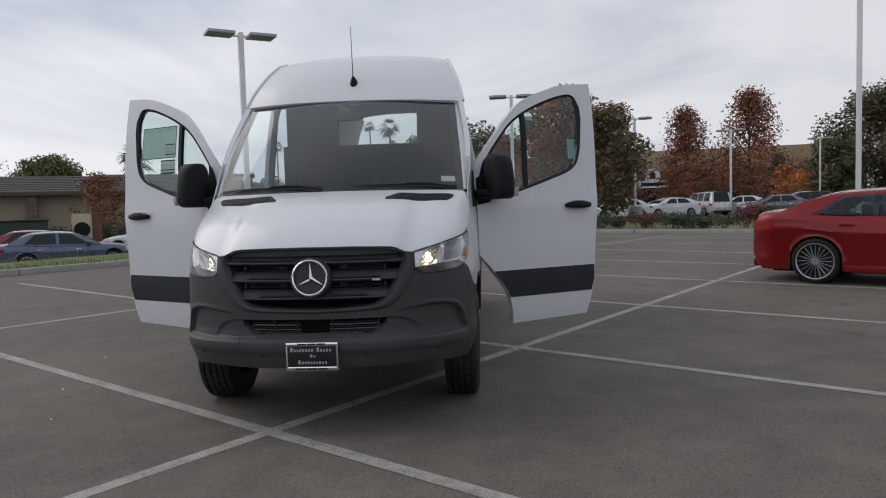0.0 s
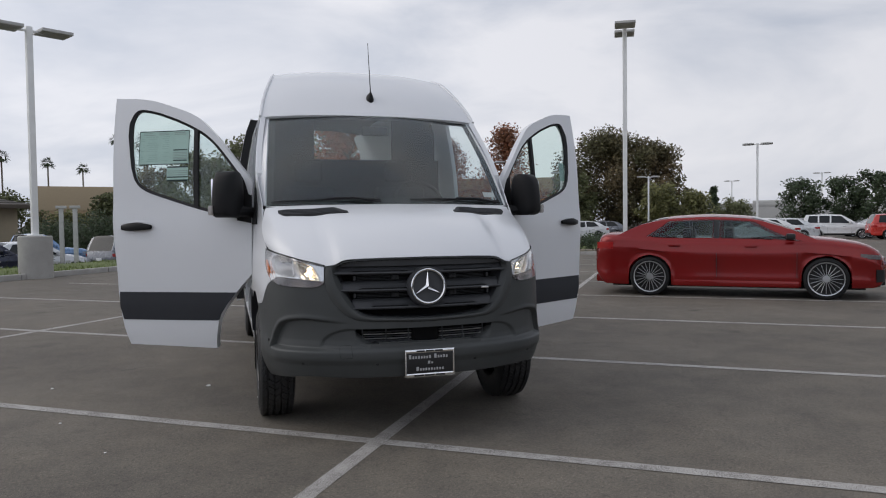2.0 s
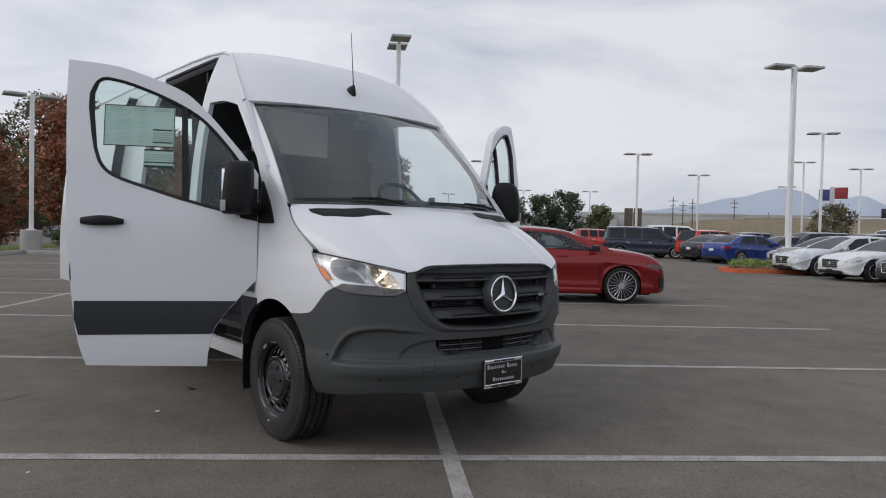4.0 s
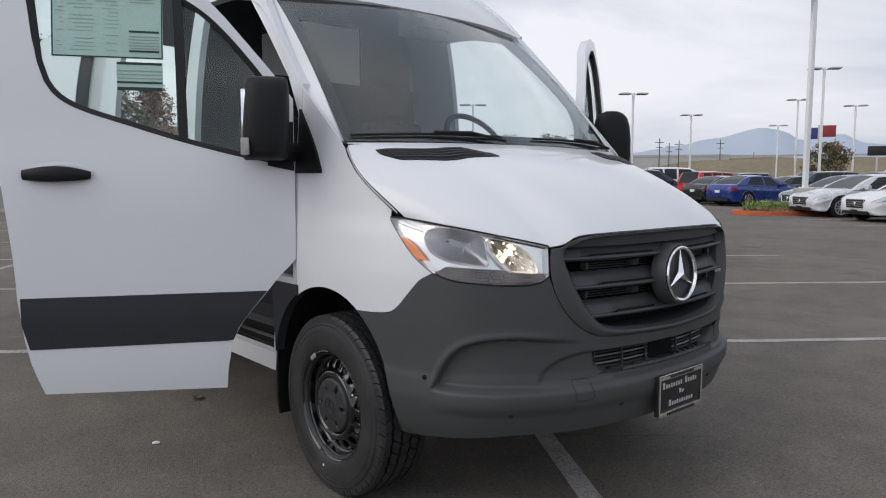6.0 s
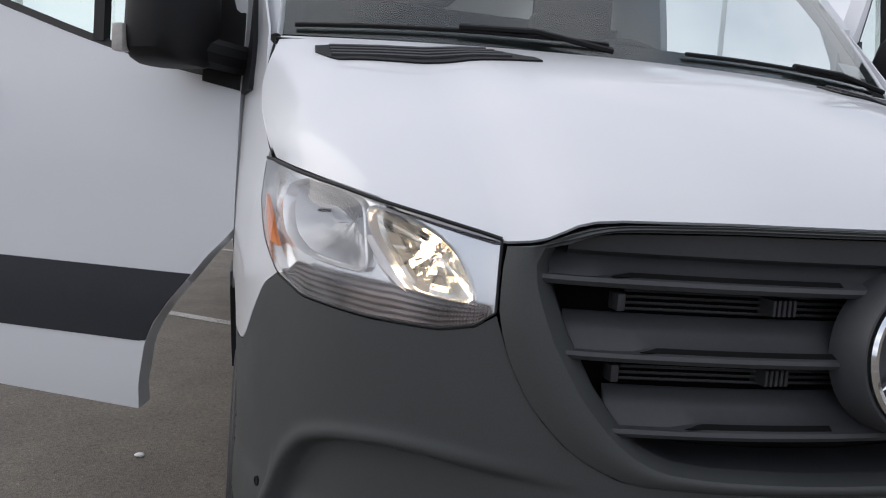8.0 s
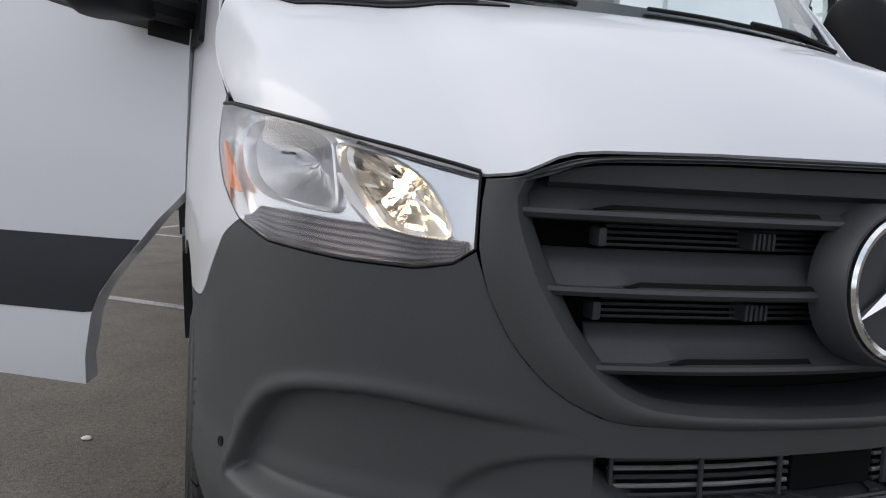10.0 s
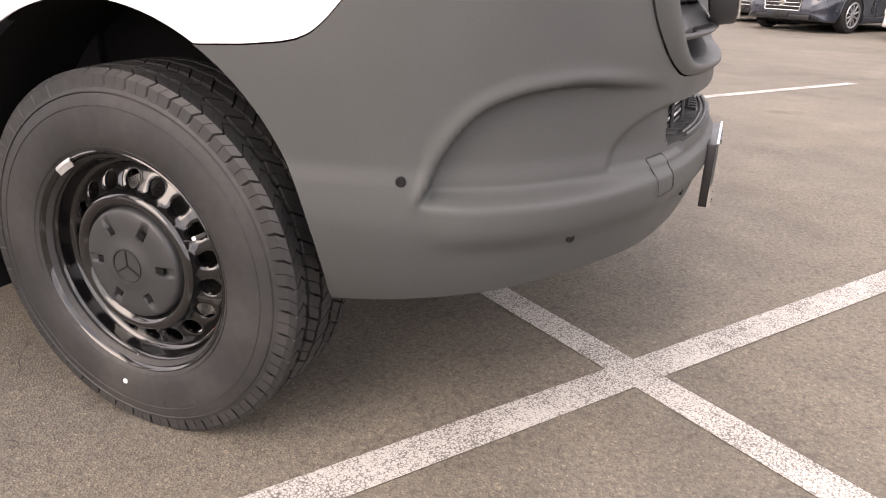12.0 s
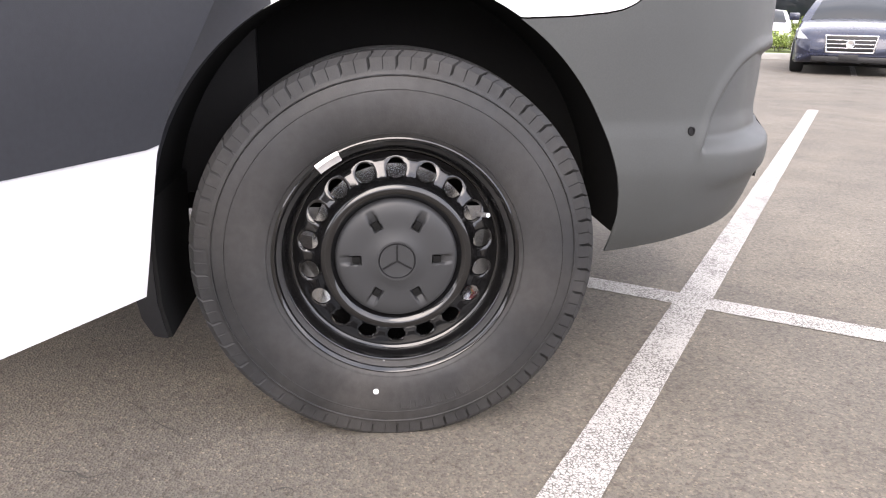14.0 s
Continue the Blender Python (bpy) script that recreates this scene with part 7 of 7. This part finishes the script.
# trees beyond the lot
for az, d, h, w, lf, sd, n in ((10.4, 68, 10.2, 8.2, "rust", 3, 6200), (15.6, 70, 9.6, 8.4, "rust", 4, 6200), (20.0, 66, 10.3, 9.0, "rust", 5, 7000), (22.4, 80, 4.4, 3.0, "orange", 6, 2200), (23.5, 78, 3.8, 2.4, "orange", 16, 1500),
                              (25.2, 82, 6.8, 5.0, "maroon", 7, 4200), (29.6, 84, 11.4, 8.4, "brown", 8, 7000), (6.0, 60, 10.2, 6.5, "green", 9, 5200), (4.0, 64, 8.5, 5.5, "brown", 10, 4200), (22.0, 96, 6.5, 3.0, "dark", 12, 2200), (1.0, 62, 7.5, 5.0, "green", 19, 3600), (-2.4, 70, 7.5, 5.0, "brown", 22, 3600)):
    tree(view(*O0, az, d), h, w, LEAF and lf, {"rust": "tall tree with rust-red autumn leaves", "orange": "small tree with orange autumn leaves", "maroon": "dark maroon tree beyond the hedge", "brown": "broad tree turning brown beyond the lot", "green": "tall green tree beyond the lot", "dark": "dark green tree beyond the lot"}[lf], n, sd, .16, cone=lf == "rust", clear=.10 if lf == "rust" else .07)
for az, d, h, w, lf, sd, n in ((29.4, 84, 11.2, 10.6, "brown", 31, 13000), (33.0, 84, 10.2, 8.0, "brown", 32, 9000), (26.4, 80, 6.6, 6.6, "green", 33, 4200), (33.4, 76, 5.0, 5.6, "olive", 34, 3000), (35.6, 78, 4.2, 4.8, "olive", 35, 2400)):
    tree(view(-.63, -4.32, az, d), h, w, lf, {"brown": "large broad tree turning brown beyond the lot", "dark": "dense dark green tree beyond the hedge", "green": "round green tree beyond the hedge", "olive": "low olive-green tree beyond the hedge"}[lf], n, sd, .22, .06)
for az, d, h, w, lf, sd, cone in ((35.9, 120, 6.6, 2.6, "dark", 41, True), (37.8, 120, 6.8, 2.8, "dark", 42, True), (36.9, 125, 6.0, 2.6, "dark", 43, True), (43.8, 92, 5.8, 5.6, "dark", 44, False), (46.4, 92, 6.0, 5.2, "dark", 45, False), (48.4, 90, 6.4, 5.0, "dark", 46, False), (50.8, 88, 4.6, 3.4, "green", 47, False), (39.4, 110, 4.0, 6.0, "green", 48, False), (34.4, 80, 3.8, 4.0, "green", 49, False)):
    tree(view(*O1, az, d), h, w, lf, "dark conifer far off" if cone else "dark green tree far across the lot", 2600, sd, .22, .1 if cone else .15, cone)
tree(view(*O2, 69.0, 74), 4.4, 4.0, "brown", "round brown-green tree by the sign", 2600, 51, .16, .12)
for az, d, h, w, lf, sd in ((-7.2, 52, 4.2, 3.4, "green", 61), (-4.6, 56, 6.2, 5.0, "brown", 62), (-1.4, 50, 6.8, 5.4, "green", 63), (-2.9, 50, 3.6, 4.0, "olive", 64), (-9.8, 56, 3.0, 4.0, "olive", 65), (-13.5, 60, 4.2, 5.0, "green", 66), (2.0, 48, 7.4, 5.4, "green", 67), (5.5, 50, 6.5, 5.0, "rust", 68)):
    tree(view(*O1, az, d), h, w, lf, "leafy street tree across the road", 4200, sd, .15, .1, ground=-.62)
tree(view(*O2, 12.4, 42), 8.0, 6.0, "rust", "rust-red autumn tree behind the van", 5200, 71, .17, .15)
tree(view(*O2, 15.8, 40), 6.5, 5.0, "brown", "brown autumn tree behind the van", 4200, 72, .17, .15)
tree(view(*O0, -28.6, 47), 4.4, 3.2, "rust", "small red-leafed tree before the beige building", 1900, 73, .10, .25, ground=-.62)
tree(view(*O0, -31.9, 75), 7.0, 7.0, "olive", "rounded olive tree crown behind the roof", 16000, 74, .16, .45, ground=-.62)
tree(view(*O0, -35.2, 70), 7.0, 4.6, "brown", "thin almost bare tree", 500, 75, .1, .2, ground=-.62)
for i, (az, d) in enumerate(((-26.5, 45), (-28.6, 45), (-30.4, 45.5), (-32.2, 46), (-24.8, 45))):
    bush(view(*O0, az, d), (2.6, 1.6, 1.5), "dark", "clipped dark hedge before the building", 1500, 80 + i, "clipped hedges", .07, -.62, "hedge")
for i, (az, d, h) in enumerate(((-3.3, 44, 2.6), (-6.8, 44, 2.8), (-10.5, 46, 2.2), (-8.6, 45, 2.4))):
    bush(view(*O1, az, d), (4.2, 2.4, h), "olive" if i == 0 else "dark", "large rounded hedge across the street", 3800, 90 + i, "clipped hedges", .08, -.62, "hedge")
for i in range(10):
    q = view(-2.25, .95, 112 + i * 1.7, 24 - .1 * i)
    bush(q, (1.6, 1.2, .55), "lime" if i % 3 else "olive", "low clipped hedge on the lawn strip", 700, 110 + i, "lawn hedges", .05, .1)
for i in range(3):
    bush(view(-2.25, .95, 119.6 + i * 2.2, 34), (2.4, 1.4, 1.2), "lime", "clipped hedge before the showroom", 1100, 130 + i, "lawn hedges", .06, .1)
top("lawn_strip", grid(lambda s, r: lot(s, r) + Vector((0, 0, .12)), [-16 + i * 1.5 for i in range(20)], [19.2, 20, 22, 24.5], 0, False), GRASS, "bright grass strip before the showroom", "lawn", kind="structure")
k3 = thing("kerb", "pale concrete kerb before the showroom lawn", "kerb", kind="structure")
for i in range(9):
    part("kerb_stone", slab(lot(-16 + i * 3.05, 18.95), lot(-16 + i * 3.05 + 3.03, 18.95), .25, -.05, .15, .025), CONCRETE, k3)
for i, (az, el) in enumerate(((-7.0, 6.9), (-5.2, 5.3), (-2.6, 7.4), (-3.95, 4.4), (-9.4, 4.6), (-11.6, 5.0))):
    palm(view(*O1, az, 105), 1.3 + 105 * math.tan(radians(el)) + .6, "tall fan palm far behind the lot", 200 + i, -.6, 1.05)
palm(view(-.63, -4.32, -15.0, 100), 11.2, "tall fan palm far behind the lot", 210, -.6, 1.05)
palm(view(-.05, -4.31, -24.9, 46), 5.6, "fan palm behind the beige building", 211, -.6, 1.3)
palm(view(*O0, 14.9, 100), 7.2, "fan palm above the brick building", 212, 0, 1.2)
palm(view(*O0, -7.0, 80), 10.8, "fan palm seen through the van", 213, 0, 1.5)

# ---------------------------------------------------------------- buildings and far distance
STUCCO = material("beige stucco", (0.34, 0.29, 0.21), 0.9, spread=0.08, scale=1.0, fine=0.08, bump=0.3, bump_scale=60)
SHINGLE = material("grey-brown roof shingles", (0.085, 0.078, 0.070), 0.9, spread=0.15, scale=0.6, fine=0.2, fine_scale=20)
TRIM = material("dark brown eaves trim", (0.09, 0.075, 0.06), 0.7, spread=0.1)
STONE = material("stone pier facing", (0.14, 0.11, 0.09), 0.9, spread=0.35, scale=5)
BRICK = material("red-brown brick wall", (0.14, 0.070, 0.050), 0.9, spread=0.1, scale=2, fine=0.15, fine_scale=12)
TAN = material("tan wall render", (0.36, 0.27, 0.17), 0.9, spread=0.06, scale=.5)
PALE = material("pale grey wall", (0.42, 0.42, 0.41), 0.8, spread=0.08, scale=.3)


def building(at, turn, ln, dp, h, wall, roof_mat, label, roof_h=1.6, hip=2.0, over=.5, ground=0.0, windows=(), flat=False, band=None):
    ob = thing("building", label, "building", "buildings round the lot", at=Matrix.Translation((at[0], at[1], ground)) @ pose(0, 0, 0, 0, 0, turn))
    part("wall", box(-ln / 2, ln / 2, 0, dp, -.2, h, .02), wall, ob)
    if flat:
        part("parapet", box(-ln / 2 - .1, ln / 2 + .1, -.1, dp + .1, h - (2.4 if band else .2), h + .35, .03), band or wall, ob)
    else:
        o = over
        v = [(-ln / 2 - o, -o, h), (ln / 2 + o, -o, h), (ln / 2 + o, dp + o, h), (-ln / 2 - o, dp + o, h), (-ln / 2 + hip, dp / 2 - .4, h + roof_h), (ln / 2 - hip, dp / 2 - .4, h + roof_h), (ln / 2 - hip, dp / 2 + .4, h + roof_h), (-ln / 2 + hip, dp / 2 + .4, h + roof_h)]
        f = [(0, 1, 5, 4), (1, 2, 6, 5), (2, 3, 7, 6), (3, 0, 4, 7), (4, 5, 6, 7), (3, 2, 1, 0)]
        rf = part("roof", mesh_from(v, f, False), roof_mat, ob, "", 10)
        part("fascia", box(-ln / 2 - o - .03, ln / 2 + o + .03, -o - .04, -o, h - .24, h + .03, .01), TRIM, ob)
        courses = bmesh.new()
        for i in range(1, 9):
            t = i / 9
            a, b = Vector(v[0]).lerp(Vector(v[4]), t), Vector(v[1]).lerp(Vector(v[5]), t)
            join(courses, tube([a + Vector((0, -.02, .02)), b + Vector((0, -.02, .02))], .025, 4))
        part("shingle_course", courses, roof_mat, rf)
    for x, w, z0, z1 in windows:
        win = part("window", box(x - w / 2, x + w / 2, -.05, -.02, z0, z1, .005), CAR_GLASS, ob)
        part("window_frame", ring_sheet([(x - w / 2 - .08, z0 - .08), (x + w / 2 + .08, z0 - .08), (x + w / 2 + .08, z1 + .08), (x - w / 2 - .08, z1 + .08)], [(x - w / 2, z0), (x + w / 2, z0), (x + w / 2, z1), (x - w / 2, z1)], lambda u, z, t: (u, -.07, z), 1, .05), TRIM, win)
    return ob


B0 = building(view(*O0, -29.5, 54), 32, 26, 14, 3.55, STUCCO, SHINGLE, "low beige stucco building with a brown hipped roof", 1.35, 3.0, .9, -.62)
for x in (-9, -3.2, 3.0, 9.5):
    part("stone_pier", box(x - .30, x + .30, -.75, -.05, -.1, 3.35, .03), STONE, B0, "stone-faced pier")
building(view(-.55, -4.3, -24.6, 58), 22, 14, 12, 3.7, STUCCO, SHINGLE, "long beige building with a brown roof", 1.5, 4.0, .9, -.62)
building(view(*O1, -8.6, 92), 9, 13, 14, 6.4, TAN, TAN, "tan flat-roofed commercial building", flat=True, ground=-.62, band=material("light tan parapet", (.42, .34, .23), .9, spread=.05))
building(view(*O0, 15.2, 104), -15, 40, 18, 7.6, BRICK, TAN, "brick building with a pale upper band", flat=True, band=TAN, windows=((-4.0, 3, .6, 3.0), (6, 3, .6, 3.0), (12, 3, .6, 3.0)))
sg = thing("wall_sign", "white rounded sign with a round emblem on the brick wall", "sign", at=Matrix.Translation((*view(*O0, 13.2, 102.6), 0)) @ pose(0, 0, 0, 0, 0, -15))
part("panel", box(-2.0, 2.0, -.12, 0, 2.9, 3.9, .2, 3), PAPER_WHITE, sg)
part("emblem", join(bmesh.new(), lathe([(0, 1.05), (.08, 1.05), (.1, .95), (.1, 0)], 32, "z"), Matrix.Translation((0, -.06, 4.5)) @ pose(0, 0, 0, 90, 0, 0)), PAPER_WHITE, sg)
part("emblem_mark", box(-.35, .35, -.2, -.16, 4.1, 5.0, .1, 2), BLACK, sg)
part("writing_bar", box(-1.6, 1.6, -.16, -.12, 3.15, 3.65, .02), BLACK, sg)
building(view(-2.25, .95, 121.5, 42), -121.5 + 180 + 180, 36, 14, 5.5, PALE, PALE, "showroom building with tall dark glazing", flat=True, windows=tuple((-15 + i * 3.0, 2.5, .3, 4.6) for i in range(11)))
building(view(*O2, 86.5, 60), -86, 16, 16, 4.8, PALE, PALE, "pale grey dealership building", flat=True, windows=((-3, 3, .4, 3.2), (3, 3, .4, 3.2)))
for az, d, ln, h, m, txt in ((41.0, 150, 30, 4.2, PALE, "pale low warehouse far off"), (46.5, 160, 34, 5.0, PALE, "pale warehouse far off"), (55.0, 170, 40, 6.0, PALE, "long pale warehouse far off"), (37.5, 165, 20, 3.6, BRICK, "dark low building far off"), (58.5, 200, 40, 6.2, PALE, "pale warehouse below the hills"), (62.0, 210, 30, 6.6, PALE, "pale warehouse below the hills")):
    building(view(*O1, az, d), -az, ln, 12, h, m, m, txt, flat=True)
tm = thing("monument_sign", "small cream monument sign with a dark round emblem", "sign", at=Matrix.Translation((*view(*O0, -29.9, 41), -.62)) @ pose(0, 0, 0, 0, 0, 30))
part("panel", box(-.46, .46, -.15, .15, .3, 2.05, .03), material("cream sign face", (.52, .46, .30), .8, spread=.06), tm)
part("side_pier", box(.50, .92, -.2, .2, 0, 2.1, .03), BRICK, tm)
part("plinth", box(-.5, .92, -.22, .22, -.1, .3, .03), BRICK, tm)
part("emblem", join(bmesh.new(), lathe([(0, .38), (.03, .38), (.04, .30), (.04, 0)], 28, "z"), Matrix.Translation((0, -.15, 1.25)) @ pose(0, 0, 0, 90, 0, 0)), BLACK, tm)
tb = thing("utility_cabinet", "dark green utility cabinet before the building", "cabinet", at=Matrix.Translation((*view(*O0, -34.3, 40), -.62)) @ pose(0, 0, 0, 0, 0, 32))
part("cabinet_body", box(-1.6, 1.6, -.7, .7, 0, 1.75, .03), material("dark green metal", (.03, .045, .035), .6, spread=.15), tb)
part("cabinet_lid", box(-1.66, 1.66, -.76, .76, 1.75, 1.83, .02), material("dark lid metal", (.02, .025, .022), .6, spread=.15), tb)

# raised road bank and hills
bank = grid(lambda a, k: (*view(*O2, a, (150, 168, 176, 230)[int(k)]), (0.3, 4.6, 5.6, 5.6)[int(k)] * smooth(52, 60, a) + .6 * noise.noise(Vector((a * .3, k, 0)))), [50 + i * 1.0 for i in range(46)], range(4), 0, True)
top("road_bank", bank, material("dry tan grass bank", (0.22, 0.18, 0.115), 0.95, spread=0.15, scale=.05, fine=.15, fine_scale=1.0), "dry grassy bank of a raised road", "embankment", kind="structure")
rail = bmesh.new()
for i in range(45):
    a0, a1 = 54 + i * .9, 54.9 + i * .9
    join(rail, tube([(*view(*O2, a0, 175), 6.1), (*view(*O2, a1, 175), 6.1)], .25, 4))
top("road_barrier", rail, CONCRETE, "pale barrier along the raised road", "barrier", kind="structure")
# the haze of distance is mixed into this pale blue base colour
hill_mat = material("hills with haze in the colour", (0.38, 0.43, 0.51), 1.0, spread=0.05, scale=.002)


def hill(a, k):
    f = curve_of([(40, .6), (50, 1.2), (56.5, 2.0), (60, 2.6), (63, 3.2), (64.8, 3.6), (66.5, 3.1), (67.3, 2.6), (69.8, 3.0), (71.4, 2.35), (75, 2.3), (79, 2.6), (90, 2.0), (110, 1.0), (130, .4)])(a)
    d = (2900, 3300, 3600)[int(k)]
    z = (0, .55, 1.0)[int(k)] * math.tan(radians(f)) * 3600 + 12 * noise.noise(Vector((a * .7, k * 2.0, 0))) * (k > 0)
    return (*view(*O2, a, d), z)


top("hills", grid(hill, [38 + i * .5 for i in range(185)], range(3), 0, True), hill_mat, "hills on the horizon, pale blue haze in their colour", "hills", kind="structure")
# far lorry trailer, pole sign, water tank, utility poles
tr = thing("lorry_trailer", "white box trailer with a dark writing bar on the raised road", "trailer", at=Matrix.Translation((*view(*O2, 75.0, 178), 5.35)) @ pose(0, 0, 0, 0, 0, -75))
part("trailer_box", box(-8, 8, -1.3, 1.3, 1.0, 4.1, .06), PAPER_WHITE, tr)
part("writing_bar", box(-3.2, 5.2, -1.36, -1.3, 1.9, 3.2, .02), material("dark navy lettering", (.02, .025, .06), .6), tr)
part("undercarriage", box(-7.5, 7.5, -1.0, 1.0, .45, 1.0, .05), CAR_BLACK, tr)
for x in (-6.3, -5.0, 5.4):
    part("wheel", join(bmesh.new(), lathe([(-1.15, 0), (-1.15, .5), (1.15, .5), (1.15, 0)], 16, "x"), Matrix.Translation((x, 0, .5)) @ pose(0, 0, 0, 0, 0, 90)), CAR_TYRE, tr)
ps = thing("pole_sign", "tall pole sign with blue and red panels", "sign", at=Matrix.Translation((*view(*O2, 68.4, 130), 0)) @ pose(0, 0, 0, 0, 0, -68))
part("post", box(-.35, .35, -.3, .3, 0, 9.6, .05), LAMP, ps)
part("panel", box(-1.9, .1, -.25, .25, 7.4, 9.2, .05), material("blue sign panel", (.035, .05, .18), .5, spread=.1), ps)
part("panel", box(.3, 2.2, -.25, .25, 7.7, 9.5, .05), material("red sign panel", (.26, .03, .035), .5, spread=.1), ps)
bb = thing("billboard", "dark billboard by the road", "sign", at=Matrix.Translation((*view(*O2, 71.9, 150), 3.5)) @ pose(0, 0, 0, 0, 0, -72))
part("panel", box(-1.5, 1.5, -.1, .1, 1.7, 3.4, .03), CAR_BLACK, bb)
part("post", box(-.15, .15, -.1, .1, -1.5, 1.6, .02), LAMP, bb)
RUST_BOX = material("brown ribbed steel panel", (0.13, 0.10, 0.075), 0.8, spread=0.12, scale=1.0)
for az in (54.3, 55.0):
    tk = thing("storage_container", "brown upright storage container across the lot", "container", "storage containers", at=Matrix.Translation((*view(-1.537, -1.099, az, 112), 0)) @ pose(0, 0, 0, 0, 0, -az))
    part("container_shell", box(-.62, .62, -1.2, 1.2, .1, 5.3, .05), RUST_BOX, tk)
    for q in range(5):
        part("rib", box(-.55 + q * .24, -.43 + q * .24, -1.26, -1.19, .3, 5.1, .01), RUST_BOX, tk)
for i, (az, d, h) in enumerate(((57.6, 150, 9), (58.3, 160, 8.5), (61.9, 170, 9.5), (64.2, 180, 7), (77.1, 120, 7.8), (59.0, 155, 8.8))):
    up = thing("utility_pole", "dark wooden utility pole with a crossarm", "utility pole", "utility poles", at=Matrix.Translation((*view(*O2, az, d), 0)) @ pose(0, 0, 0, 0, 0, -az))
    part("post", tube([(0, 0, 0), (0, 0, h)], .13, 6, .08), BARK, up)
    part("crossarm", box(-.6, .6, -.05, .05, h - 1.9, h - 1.78, .02), BARK, up)
    part("crossarm", box(-.85, .85, -.05, .05, h - .9, h - .78, .02), BARK, up)
# small litter on the asphalt near the van
for x, y, r in ((-1.35, 2.07, .016), (-2.3, 1.2, .008), (.9, 1.0, .007), (-1.9, .4, .006), (-2.6, 2.4, .010)):
    b = bmesh.new()
    bmesh.ops.create_icosphere(b, subdivisions=2, radius=r)
    for v in b.verts:
        v.co = Vector((v.co.x * 1.3, v.co.y, v.co.z * .45)) * (1 + .25 * noise.noise(v.co * 90))
    bmesh.ops.translate(b, vec=(x, y, r * .40), verts=b.verts)
    top("pebble", b, WHITE_DOT, "small white pebble lying on the asphalt", "pebble", "pebbles")
lf = bmesh.new()
for k in range(5):
    a = k * 1.3
    join(lf, grid(lambda u, v: (-.91 + .03 * math.cos(a) * u - .012 * v * math.sin(a), 2.64 + .03 * math.sin(a) * u + .012 * v * math.cos(a), .008 + .012 * u * u), [-1, 0, 1], [-1, 0, 1], .001))
top("dead_leaf", lf, LEAF["brown"], "dry brown leaf lying on the asphalt", "leaf")

# two white posts by the lawn edge
for x, y in ((-6.84, 24.23), (-6.35, 24.0)):
    wp = thing("white_post", "slim white post with a short cap by the lawn", "post", "white posts", at=Matrix.Translation((x, y, -.1)))
    part("shaft", box(-.07, .07, -.07, .07, -.3, 2.15, .015), LAMP, wp)
    part("cap", box(-.16, .16, -.12, .12, 2.15, 2.25, .02), LAMP, wp)

# small dark pergola beyond the street
pg = thing("pergola", "small dark wooden pergola beyond the street", "pergola", at=Matrix.Translation((*view(-.627, -4.321, -17.9, 72), -.62)) @ pose(0, 0, 0, 0, 0, 18))
for x in (-1.5, -.5, .5, 1.5):
    for y in (0, 1.6):
        part("post", box(x - .09, x + .09, y - .09, y + .09, 0, 5.2, .01), TRIM, pg)
for y in (-.1, 1.7):
    part("beam", box(-1.8, 1.8, y - .08, y + .08, 5.2, 5.55, .01), TRIM, pg)
for i in range(7):
    part("rafter", box(-1.7 + i * .55, -1.6 + i * .55, -.5, 2.1, 5.55, 5.7, .005), TRIM, pg)
